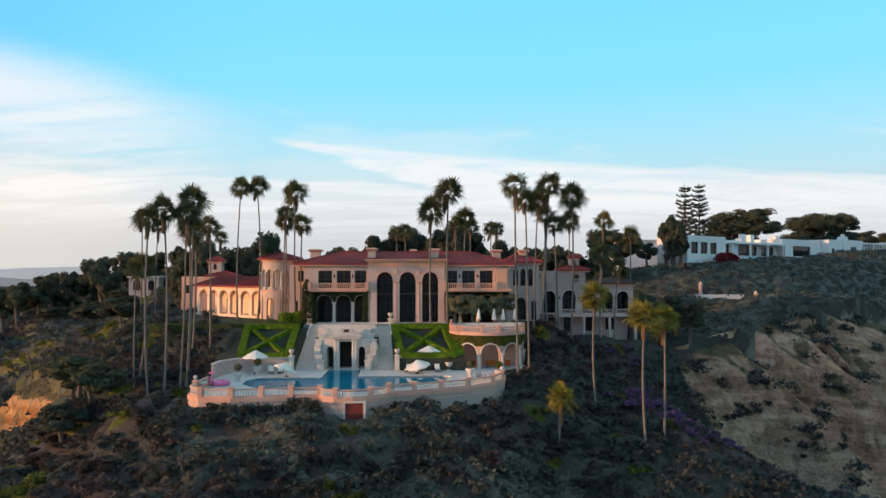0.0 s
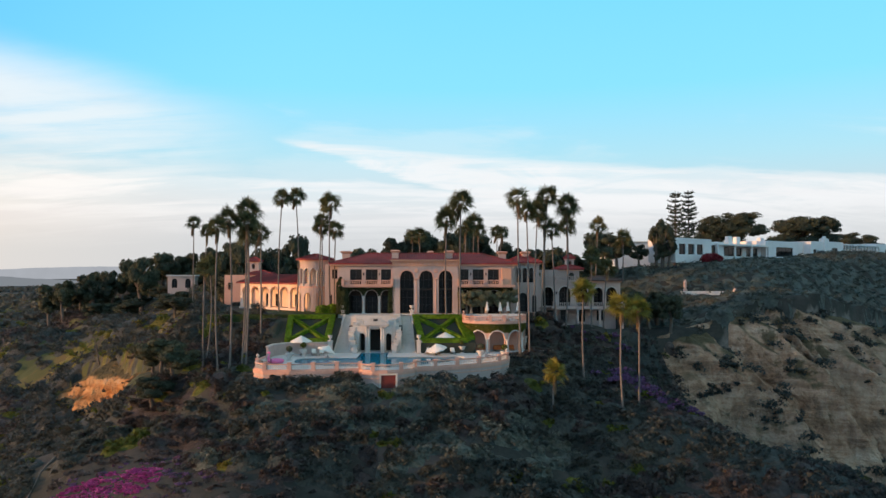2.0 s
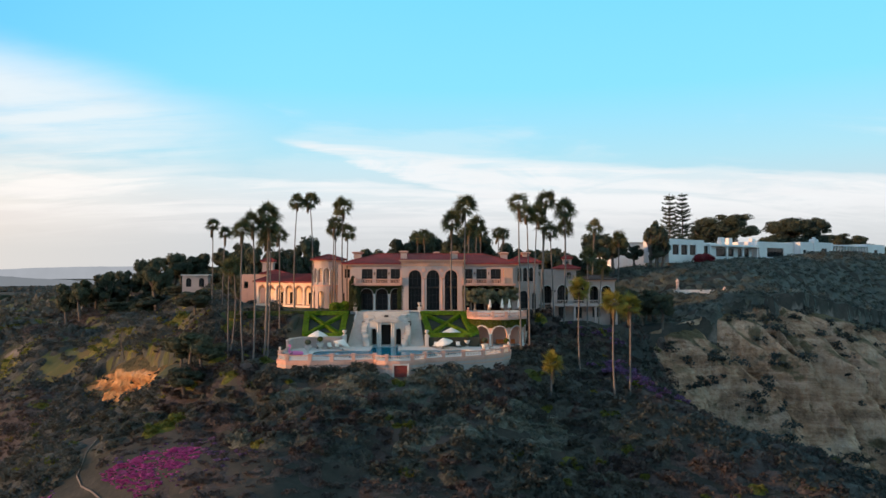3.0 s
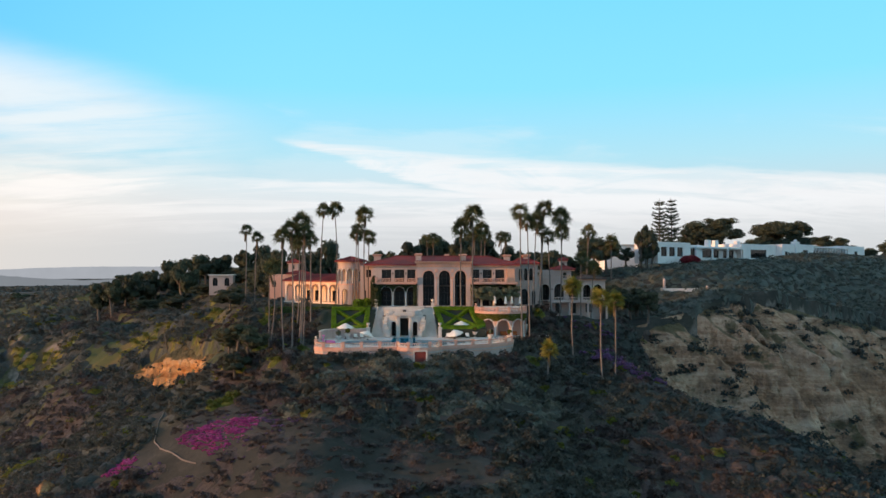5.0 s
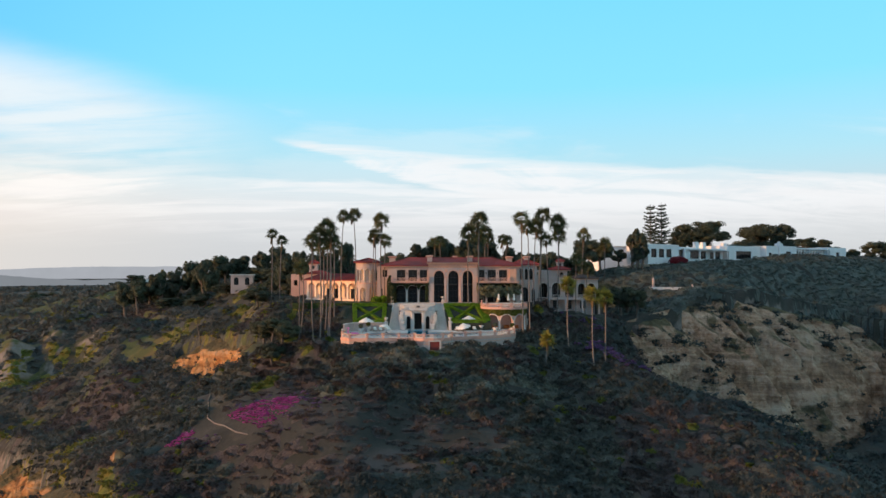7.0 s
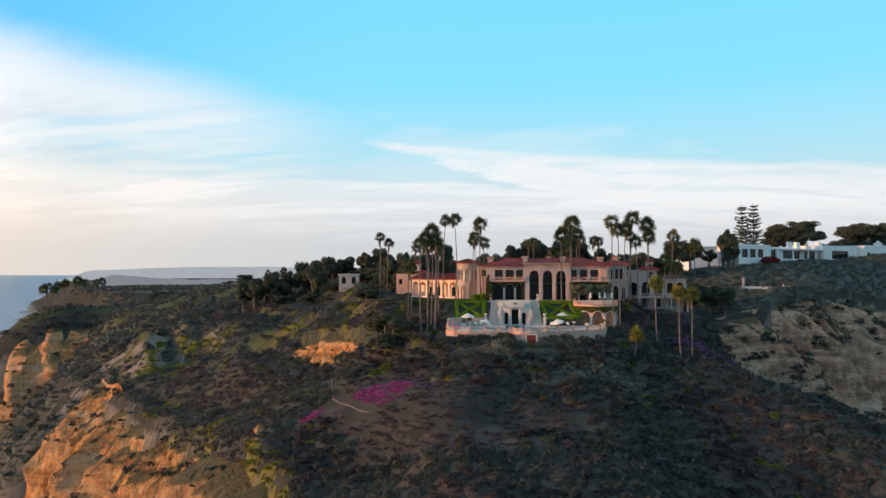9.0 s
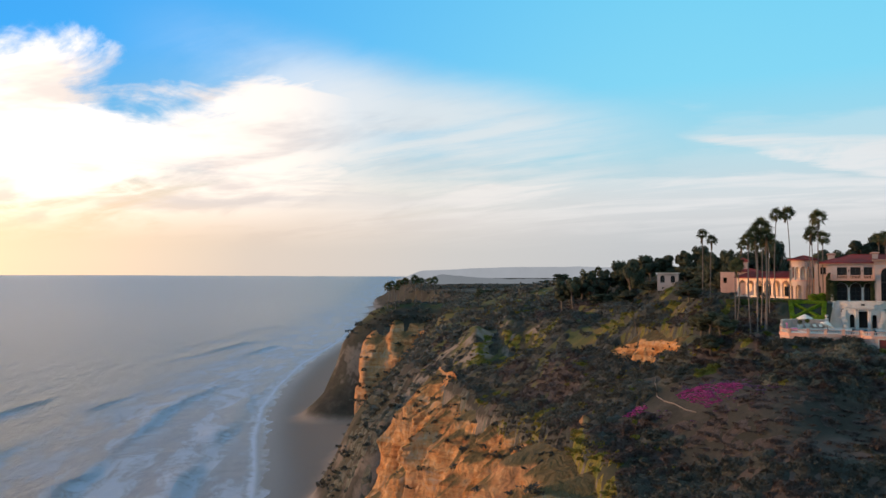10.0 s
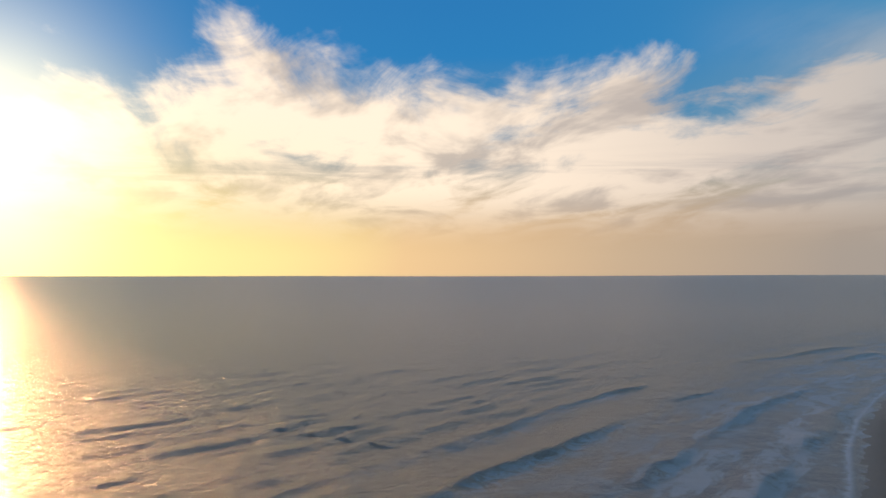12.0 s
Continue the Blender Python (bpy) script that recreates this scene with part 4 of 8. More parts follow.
# ---------------- mansion ----------------
def window(parent, x0, x1, z0, z1, y, mullions=1, rails=1, frame_mat=None, arch=0.0, warp=None):
    """A glazed opening: dark pane set back, with frame and bars."""
    fm = frame_mat or DARKMETAL
    w = part("window", wall(bmesh.new(), x0, x1, z0, z1, 0.06, warp=warp and (lambda s, d, z: warp(s, d + y, z)) or (lambda s, d, z: (s, d + y, z)), step=0.7), GLASS, parent)
    bm = bmesh.new()
    t = 0.07
    bars = [(x0, x0 + t, z0, z1), (x1 - t, x1, z0, z1), (x0 + t, x1 - t, z0, z0 + t), (x0 + t, x1 - t, z1 - t, z1)]
    for k in range(1, mullions + 1):
        c = x0 + (x1 - x0) * k / (mullions + 1)
        bars.append((c - 0.035, c + 0.035, z0 + t, z1 - t))
    for k in range(1, rails + 1):
        c = z0 + (z1 - z0) * k / (rails + 1)
        bars.append((x0 + t, x1 - t, c - 0.03, c + 0.03))
    for a, b, c, d in bars:
        if warp:
            wall(bm, a, b, c, d, 0.1, warp=lambda s, dd, z: warp(s, dd + y - 0.05, z), step=0.7)
        else:
            box(bm, a, b, y - 0.06, y + 0.03, c, d)
    part("frame", bm, fm, w)
    return w


def hip_roof(name, x0, x1, y0, y1, z0, z1, over, parent, ridge_in=None, thick=0.22, label="", mat=None):
    """A hipped clay roof with an eave board, and round ribs of tile down the front and side slopes."""
    x0, x1, y0, y1 = x0 - over, x1 + over, y0 - over, y1 + over
    r = ridge_in if ridge_in is not None else min((y1 - y0) / 2, (x1 - x0) / 2 - 0.3)
    ym = (y0 + y1) / 2
    bm = bmesh.new()
    a = [bm.verts.new(p) for p in ((x0, y0, z0), (x1, y0, z0), (x1, y1, z0), (x0, y1, z0))]
    e = [bm.verts.new((v.co.x, v.co.y, z0 - thick)) for v in a]
    l, rr = bm.verts.new((x0 + r, ym, z1)), bm.verts.new((x1 - r, ym, z1))
    for f in ((a[0], a[1], rr, l), (a[1], a[2], rr), (a[2], a[3], l, rr), (a[3], a[0], l)):
        bm.faces.new(f)
    for i in range(4):
        j = (i + 1) % 4
        bm.faces.new((e[i], e[j], a[j], a[i]))
    bm.faces.new(e[::-1])
    mat = mat or ROOF
    ends = {0: l.co.copy(), 1: rr.co.copy()}
    ro = part(name, bm, mat, parent, label)
    bm = bmesh.new()

    def rib(p, q, w=0.10):
        p, q = Vector(p), Vector(q)
        if (q - p).length < 0.4:
            return
        d = (q - p).normalized()
        s = d.cross(Vector((0, 0, 1))).normalized() * w
        u = s.cross(d).normalized() * w * 1.1
        if u.z < 0:
            u = -u
        v = [bm.verts.new(c) for c in (p - s, p + u, p + s, q - s, q + u, q + s)]
        bm.faces.new((v[0], v[1], v[4], v[3])), bm.faces.new((v[1], v[2], v[5], v[4])), bm.faces.new((v[0], v[2], v[1]))

    lift = Vector((0, 0, 0.02))
    k = int((x1 - x0) / 0.42)
    for i in range(k + 1):
        x = x0 + (x1 - x0) * i / k
        u = min(1.0, min(x - x0, x1 - x) / r) if r > 0 else 1.0
        rib(Vector((x, y0, z0)) + lift, Vector((x, y0 + (ym - y0) * u, z0 + (z1 - z0) * u)) + lift)
    k = int((y1 - y0) / 0.42)
    for i in range(k + 1):
        y = y0 + (y1 - y0) * i / k
        u = min(1.0, min(y - y0, y1 - y) / (ym - y0))
        rib(Vector((x0, y, z0)) + lift, Vector((x0 + r * u, y, z0 + (z1 - z0) * u)) + lift)
        rib(Vector((x1, y, z0)) + lift, Vector((x1 - r * u, y, z0 + (z1 - z0) * u)) + lift)
    rib((x0 + r - 0.1, ym, z1), (x1 - r + 0.1, ym, z1), 0.16)
    for c, t in (((x0, y0), 0), ((x0, y1), 0), ((x1, y0), 1), ((x1, y1), 1)):
        rib((c[0], c[1], z0), ends[t], 0.16)
    part("tile_rib", bm, mat, ro)
    bm = bmesh.new()
    for xa, xb, ya, yb in ((x0 + 0.12, x1 - 0.12, y0 + 0.12, y0 + 0.35), (x0 + 0.12, x1 - 0.12, y1 - 0.35, y1 - 0.12), (x0 + 0.12, x0 + 0.35, y0 + 0.35, y1 - 0.35), (x1 - 0.35, x1 - 0.12, y0 + 0.35, y1 - 0.35)):
        box(bm, xa, xb, ya, yb, z0 - thick - 0.22, z0 - thick - 0.003)
    part("eave_moulding", bm, TERRA, ro)
    return ro


def chimney(parent, x, y, z0, z1, w=1.3):
    bm = bmesh.new()
    box(bm, x - w / 2, x + w / 2, y - w / 2, y + w / 2, z0, z1 - 0.5, 0.02)
    c = part("chimney", bm, STUCCO, parent)
    bm = bmesh.new()
    lo = [bm.verts.new((x + sx * w * 0.55, y + sy * w * 0.55, z1 - 0.497)) for sx, sy in ((-1, -1), (1, -1), (1, 1), (-1, 1))]
    mid = [bm.verts.new((x + sx * w * 0.78, y + sy * w * 0.78, z1 - 0.18)) for sx, sy in ((-1, -1), (1, -1), (1, 1), (-1, 1))]
    top = [bm.verts.new((x + sx * w * 0.5, y + sy * w * 0.5, z1)) for sx, sy in ((-1, -1), (1, -1), (1, 1), (-1, 1))]
    bm.faces.new(lo[::-1]), bm.faces.new(top)
    for r0, r1 in ((lo, mid), (mid, top)):
        for i in range(4):
            j = (i + 1) % 4
            bm.faces.new((r0[i], r0[j], r1[j], r1[i]))
    part("cap", bm, PINK, c)


def sconce(parent, x, y, z):
    bm = bmesh.new()
    box(bm, x - 0.05, x + 0.05, y - 0.12, y, z - 0.12, z - 0.06)
    lathe(bm, [(0.04, -0.3), (0.11, -0.2), (0.13, 0.1), (0.02, 0.24)], 6, (x, y - 0.16, z))
    part("wall_lantern", bm, DARKMETAL, parent)


def column(parent, x, y, z0, z1, r=0.24, mat=None, name="column"):
    h = z1 - z0
    bm = bmesh.new()
    box(bm, x - r * 1.4, x + r * 1.4, y - r * 1.4, y + r * 1.4, z0, z0 + 0.16, 0.01)
    lathe(bm, [(r * 1.3, 0.16), (r * 1.3, 0.26), (r, 0.34), (r * 1.02, h * 0.4), (r * 0.86, h - 0.5), (r * 0.98, h - 0.46), (r * 0.9, h - 0.40), (r * 1.35, h - 0.16)], 12, (x, y, z0))
    box(bm, x - r * 1.45, x + r * 1.45, y - r * 1.45, y + r * 1.45, z1 - 0.16, z1, 0.01)
    return part(name, bm, mat or STONE, parent, smooth=False)


def arch_trim(parent, l, r, spring, head, y, mat, w=0.22, proud=0.07, warp=None):
    """A moulded band round an arch."""
    bm = bmesh.new()
    n, c, hw = 14, (l + r) / 2, (r - l) / 2
    warp = warp or (lambda s, d, z: (s, d, z))
    rows = []
    for k in range(n + 1):
        a = math.pi * k / n
        ring = []
        for g, d in ((0.0, -proud), (w, -proud), (w, 0.05), (0.0, 0.05)):
            ring.append(bm.verts.new(warp(c - (hw + g) * math.cos(a), y + d, spring + (head - spring + g) * math.sin(a))))
        rows.append(ring)
    for p, q in zip(rows, rows[1:]):
        for i in range(4):
            j = (i + 1) % 4
            bm.faces.new((p[i], p[j], q[j], q[i]))
    return part("arch_moulding", bm, mat, parent)


mansion = thing("mansion", "cream and pink stucco villa with red tile roofs", "house")
F = FLOOR

# central bay with three tall arches
BAY_Y = -1.1
bay_open = [(-4.3, -1.85, F, 8.55, 9.8), (-0.85, 1.6, F, 8.55, 9.8), (2.6, 5.05, F, 8.55, 9.8)]
bm = wall(bmesh.new(), -5.6, 6.0, F - 0.6, 10.55, 0.7, bay_open, lambda s, d, z: (s, d + BAY_Y, z))
box(bm, -5.6, -5.1, BAY_Y + 0.705, 3.0, F - 0.6, 11.0), box(bm, 5.5, 6.0, BAY_Y + 0.705, 3.0, F - 0.6, 11.0)
part("bay_wall", bm, STUCCO, mansion)
for l, r, a, sp, hd in bay_open:
    arch_trim(mansion, l, r, sp, hd, BAY_Y, PINK)
bm = bmesh.new()
box(bm, -5.75, 6.15, BAY_Y - 0.12, BAY_Y + 0.69, 10.56, 10.75), box(bm, -5.7, 6.1, BAY_Y - 0.05, BAY_Y + 0.69, 10.753, 11.35)
box(bm, -5.95, 6.35, BAY_Y - 0.35, BAY_Y + 0.69, 11.353, 11.55), box(bm, -6.15, 6.55, BAY_Y - 0.6, BAY_Y + 0.69, 11.553, 11.75)
cornice = part("cornice", bm, TERRA, mansion, "terracotta-coloured moulded cornice")
for k in range(16):
    x = -5.3 + k * 0.735
    part("frieze_panel", box(bmesh.new(), x, x + 0.42, BAY_Y - 0.12, BAY_Y - 0.055, 10.88, 11.22), PINK, cornice)
for cx in (-1.35, 2.1):
    bm = bmesh.new()
    lathe(bm, [(0.0, 0.1), (0.24, 0.1), (0.42, 0.05), (0.42, 0.0)], 16)
    bmesh.ops.transform(bm, matrix=pose(cx, BAY_Y - 0.005, 9.75, 90), verts=bm.verts)
    part("medallion", bm, PINK, mansion)
# portico behind the arches, its shade painted dark: back wall of glass and doors
for l, r, a, sp, hd in bay_open:
    window(mansion, l - 0.25, r + 0.25, F + 0.05, 6.3, 1.75, 3, 2)
    window(mansion, l - 0.25, r + 0.25, 6.6, 9.7, 1.75, 2, 1)
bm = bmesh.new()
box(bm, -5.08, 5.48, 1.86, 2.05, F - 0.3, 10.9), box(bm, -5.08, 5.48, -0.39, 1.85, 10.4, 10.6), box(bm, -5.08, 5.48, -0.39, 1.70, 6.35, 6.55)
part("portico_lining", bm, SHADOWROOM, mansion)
for x in (-1.35, 2.1):
    column(mansion, x, BAY_Y + 0.25, F, 8.4, 0.34, PINK)


def side_wing(sign, x0, x1, wins, arches):
    """A two-storey wing beside the bay: arches below, windows behind a balcony above."""
    lo, hi = min(x0, x1), max(x0, x1)
    bm = wall(bmesh.new(), lo, hi, 7.1, 10.9, 0.45, [(a, b, 7.25, 10.02, 10.02) for a, b in wins])
    part("upper_wall", bm, STUCCO, mansion)
    for a, b in wins:
        window(mansion, a, b, 7.26, 10.01, 0.25, 1, 1)
    for (a, b), (c, d) in zip(wins, wins[1:]):
        sconce(mansion, (b + c) / 2, -0.002, 9.2)
    bm = wall(bmesh.new(), lo, hi, F - 0.5, 7.096, 0.6, [(a, b, F - 0.4, 5.1, 6.25) for a, b in arches])
    part("lower_wall", bm, STUCCO, mansion)
    for a, b in arches:
        arch_trim(mansion, a, b, 5.1, 6.25, 0.0, STONE, 0.16)
    for (a, b), (c, d) in zip(arches, arches[1:]):
        column(mansion, (b + c) / 2, -0.28, F, 5.2, 0.2)
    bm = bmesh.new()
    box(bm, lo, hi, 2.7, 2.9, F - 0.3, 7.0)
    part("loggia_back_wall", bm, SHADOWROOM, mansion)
    for a, b in arches:
        window(mansion, a + 0.2, b - 0.2, F + 0.02, 5.2, 2.6, 1, 2)
    bm = bmesh.new()
    box(bm, lo, hi, -1.55, -0.003, 6.98, 7.2), box(bm, lo + 0.2, hi - 0.2, -1.35, -0.003, 6.8, 6.977)
    part("balcony_slab", bm, PINK, mansion)


side_wing(-1, -15.2, -5.62, [(-13.3, -11.2), (-10.5, -8.35), (-7.75, -5.95)], [(-13.55, -11.15), (-10.6, -8.3), (-7.75, -5.85)])
side_wing(1, 6.02, 16.3, [(6.4, 8.0), (8.75, 10.75), (11.5, 13.5)], [(6.3, 8.2), (8.7, 10.9), (11.5, 13.7)])
hip_roof("main_roof", -16.4, 16.3, 0.0, 11.9, 11.12, 13.0, 0.65, mansion, label="low red clay tile hip roof")
bm = bmesh.new()
box(bm, 13.9, 15.6, -1.3, -0.02, 7.2, 10.2, 0.02)
part("brick_pier", bm, TERRA, mansion, "terracotta-coloured stucco pier beside the balcony")
bm = bmesh.new()
box(bm, -16.4, 16.3, 11.5, 11.9, F - 0.5, 10.9), box(bm, 15.9, 16.3, 0.61, 11.49, F - 0.5, 10.9), box(bm, -16.4, -16.0, 3.7, 11.49, F - 0.5, 10.9)
part("back_wall", bm, STUCCO, mansion)
balustrade("balcony_balustrade", [(-14.4, -1.4), (-5.75, -1.4)], 7.2, PINK, "pink stone balustrade along an upper balcony of the villa", 0.3)
balustrade("balcony_balustrade", [(6.15, -1.4), (13.8, -1.4)], 7.2, PINK, "pink stone balustrade along an upper balcony of the villa", 0.3)

# wall towards the round tower
bm = wall(bmesh.new(), -18.2, -15.2, F - 0.5, 10.9, 0.4, [(-16.9, -15.7, 8.3, 10.0, 10.0), (-17.3, -15.9, F, 4.8, 5.5)], lambda s, d, z: (s, d + 3.2, z))
box(bm, -15.6, -15.2, 0.46, 3.19, F - 0.5, 10.9)
part("link_wall", bm, STUCCO, mansion)
window(mansion, -16.9, -15.7, 8.3, 10.0, 3.42, 0, 1)
window(mansion, -17.3, -15.9, F, 5.4, 3.5, 1, 2)

# round tower
TX, TY, TR = -20.9, 10.2, 3.05


def round_wall(s, d, z):
    """s runs along the drum from the west round the front to the east; d goes inward."""
    a = math.pi + s / TR
    return (TX + (TR - d) * math.cos(a), TY + (TR - d) * math.sin(a), z)


half = math.pi * TR
ups, downs = [], []
for k in range(7):
    c = half * (k + 0.5) / 7
    ups.append((c - 0.46, c + 0.46, 7.35, 9.75, 10.25))
for k in range(4):
    c = half * (k + 0.5) / 4
    downs.append((c - 0.72, c + 0.72, F - 0.1, 4.9, 5.6))
part("tower_upper_wall", wall(bmesh.new(), -1.2, half + 1.2, 6.85, 11.55, 0.35, ups, round_wall, 0.5), STUCCO, mansion)
part("tower_lower_wall", wall(bmesh.new(), -1.2, half + 1.2, F - 1.2, 6.55, 0.35, downs, round_wall, 0.5), STUCCO, mansion)
part("tower_band", wall(bmesh.new(), -1.2, half + 1.2, 6.553, 6.847, 0.5, (), lambda s, d, z: round_wall(s, d - 0.14, z), 0.5), PINK, mansion)
part("tower_cornice", wall(bmesh.new(), -1.2, half + 1.2, 11.553, 11.8, 0.6, (), lambda s, d, z: round_wall(s, d - 0.22, z), 0.5), PINK, mansion)
for l, r, a, sp, hd in ups:
    arch_trim(mansion, l, r, sp, hd, 0.0, STONE, 0.12, 0.05, round_wall)
for k in range(8):
    a = math.pi + math.pi * k / 7
    column(mansion, TX + (TR + 0.12) * math.cos(a), TY + (TR + 0.12) * math.sin(a), 6.85, 9.8, 0.15)
bm = bmesh.new()
lathe(bm, [(1.7, F - 0.5), (1.7, 11.4)], 20, (TX, TY, 0))
part("tower_core", bm, SUNLIT_STUCCO, mansion)
bm = bmesh.new()
lathe(bm, [(TR + 0.75, 11.82), (TR + 0.75, 11.98), (0.15, 13.1), (0.0, 13.15)], 28, (TX, TY, 0))
tr = part("tower_roof", bm, ROOF, mansion)
bm = bmesh.new()
for k in range(56):
    a = 2 * math.pi * k / 56
    d = Vector((math.cos(a), math.sin(a), 0))
    s = Vector((-d.y, d.x, 0))
    p, q = Vector((TX, TY, 12.0)) + d * (TR + 0.73), Vector((TX, TY, 13.06)) + d * 0.3
    v = [bm.verts.new(c) for c in (p - s * 0.11, p + Vector((0, 0, 0.14)), p + s * 0.11, q - s * 0.01, q + Vector((0, 0, 0.08)), q + s * 0.01)]
    bm.faces.new((v[0], v[1], v[4], v[3])), bm.faces.new((v[1], v[2], v[5], v[4])), bm.faces.new((v[0], v[2], v[1]))
part("tile_rib", bm, ROOF, tr)

# arcade running back and west from the tower, facing the evening sun
AX, AY, AL = -38.6, 24.0, 20.1
ARC = pose(AX, AY, 0, 0, 0, -42.2)


def arc(s, d, z):
    """s runs from the arcade's far end to the tower, d goes inward."""
    return tuple(ARC @ Vector((s, d, z)))


def arc_part(name, bm, mat, parent, label=""):
    bmesh.ops.transform(bm, matrix=ARC, verts=bm.verts)
    return part(name, bm, mat, parent, label)


arc_open = []
for k in range(6):
    c = 2.0 + k * 3.2
    arc_open.append((c - 1.25, c + 1.25, F + 0.3, 5.35, 6.55))
part("arcade_wall", wall(bmesh.new(), 0, AL, F - 0.8, 7.35, 0.5, arc_open, arc), SUNLIT_STUCCO, mansion)
bm = bmesh.new()
box(bm, 0, 0.5, 0.503, 4.2, 5.9, 7.35), box(bm, 0, 0.5, 3.7, 4.2, F - 0.8, 5.897)
arc_part("arcade_end_wall", bm, SUNLIT_STUCCO, mansion)
for l, r, a, sp, hd in arc_open:
    arch_trim(mansion, l, r, sp, hd, 0.0, TERRA, 0.16, 0.06, arc)
bm = bmesh.new()
box(bm, 0.51, AL + 0.6, 3.4, 3.7, F - 0.8, 7.3), box(bm, 0, AL, -0.3, 3.39, F - 0.8, F + 0.29)
arc_part("arcade_back_wall", bm, SUNLIT_STUCCO, mansion)
for c in (5.2, 8.4, 14.8):
    window(mansion, c - 0.7, c + 0.7, F + 0.35, F + 2.9, 3.3, 1, 1, None, 0.0, arc)
bm = bmesh.new()
v = [bm.verts.new(p) for p in ((-0.6, -0.7, 7.4), (AL + 0.5, -0.7, 7.4), (AL + 0.5, 5.2, 9.0), (-0.6, 5.2, 9.0), (-0.6, -0.7, 7.2), (AL + 0.5, -0.7, 7.2), (AL + 0.5, 5.2, 8.8), (-0.6, 5.2, 8.8))]
for q in ((0, 1, 2, 3), (7, 6, 5, 4), (0, 4, 5, 1), (1, 5, 6, 2), (2, 6, 7, 3), (3, 7, 4, 0)):
    bm.faces.new([v[i] for i in q])
ar = arc_part("arcade_roof", bm, ROOF, mansion)
bm = bmesh.new()
for k in range(51):
    x = -0.5 + k * 0.42
    q = [bm.verts.new(c) for c in ((x - 0.1, -0.72, 7.41), (x, -0.72, 7.54), (x + 0.1, -0.72, 7.41), (x - 0.1, 5.2, 9.01), (x, 5.2, 9.13), (x + 0.1, 5.2, 9.01))]
    bm.faces.new((q[0], q[1], q[4], q[3])), bm.faces.new((q[1], q[2], q[5], q[4])), bm.faces.new((q[0], q[2], q[1]))
arc_part("tile_rib", bm, ROOF, ar)

# rear blocks behind the arcade
bm = wall(bmesh.new(), -44.6, -36.5, F - 2, 8.9, 5.0, [(-43.8, -42.8, 5.6, 7.2, 7.2), (-39.0, -37.8, 7.3, 8.2, 8.2)], lambda s, d, z: (s, d + 34, z))
part("rear_wall", bm, PINK, mansion)
hip_roof("rear_roof", -39.5, -34.5, 34, 39, 9.1, 9.9, 0.5, mansion)
bm = wall(bmesh.new(), -39.9, -37.4, 8.8, 11.9, 2.4, [(-39.0, -38.3, 10.3, 11.1, 11.4)], lambda s, d, z: (s, d + 36, z))
part("lookout_wall", bm, STUCCO, mansion)
hip_roof("lookout_roof", -39.9, -37.4, 36, 38.4, 12.1, 12.9, 0.4, mansion)

# east block with tall paired windows, set back
EY = 4.0
tall = [(18.35, 19.15, 7.6, 9.9, 10.35), (19.55, 20.35, 7.6, 9.9, 10.35), (17.2, 18.0, 7.6, 9.9, 10.35)]
low = [(17.6, 19.2, F, 4.9, 5.7), (20.1, 20.9, F, 4.9, 5.3)]
part("east_upper_wall", wall(bmesh.new(), 16.32, 21.4, 6.4, 11.2, 0.45, tall, lambda s, d, z: (s, d + EY, z)), STUCCO, mansion)
part("east_lower_wall", wall(bmesh.new(), 16.32, 21.4, -1.0, 6.396, 0.45, low, lambda s, d, z: (s, d + EY, z)), STUCCO, mansion)
for l, r, a, sp, hd in tall:
    window(mansion, l, r, a, hd, EY + 0.3, 0, 2)
    arch_trim(mansion, l, r, sp, hd, EY, STONE, 0.1, 0.05)
for l, r, a, sp, hd in low:
    window(mansion, l, r, a, hd, EY + 0.3, 0, 2)
bm = bmesh.new()
box(bm, 21.0, 21.4, EY + 0.453, 14, -1, 11.2), box(bm, 16.32, 21.4, EY - 0.1, EY - 0.003, 6.35, 6.6)
part("east_side_wall", bm, STUCCO, mansion)
hip_roof("east_block_roof", 16.4, 21.4, EY, 14, 11.4, 12.9, 0.5, mansion)
# low east wing with terrace and arches
WY = 7.0
W0 = 3.0   # the wing's main floor
w_arch = [(22.6, 24.6, W0 + 0.1, 5.75, 6.7), (25.7, 27.9, W0 + 0.1, 5.75, 6.8), (29.0, 31.2, W0 + 0.1, 5.75, 6.8), (32.3, 34.1, W0 + 0.1, 5.75, 6.6), (34.7, 36.7, W0 + 0.1, 5.75, 6.65)]
part("east_wing_wall", wall(bmesh.new(), 21.42, 37.4, W0 - 0.2, 7.55, 0.5, w_arch, lambda s, d, z: (s, d + WY, z)), STUCCO, mansion)
for l, r, a, sp, hd in w_arch:
    arch_trim(mansion, l, r, sp, hd, WY, STONE, 0.14, 0.05)
    window(mansion, l, r, a, hd, WY + 2.2, 2, 2)
for (a, b, *_), (c, d, *_) in zip(w_arch, w_arch[1:]):
    sconce(mansion, (b + c) / 2, WY - 0.002, 5.6)
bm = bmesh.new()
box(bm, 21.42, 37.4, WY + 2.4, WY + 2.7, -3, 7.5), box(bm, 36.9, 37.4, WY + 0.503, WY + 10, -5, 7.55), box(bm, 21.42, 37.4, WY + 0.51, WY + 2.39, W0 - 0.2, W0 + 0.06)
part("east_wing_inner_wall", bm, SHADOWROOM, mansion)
b_op = [(23.6, 24.8, 0.0, 2.2, 2.2), (26.2, 27.6, 0.0, 2.3, 2.3), (29.6, 31.0, 0.0, 2.3, 2.3), (33.2, 34.8, 0.2, 2.2, 2.2)]
bm = wall(bmesh.new(), 21.42, 37.4, -3.5, W0 - 0.45, 0.4, b_op, lambda s, d, z: (s, d + WY + 1.6, z))
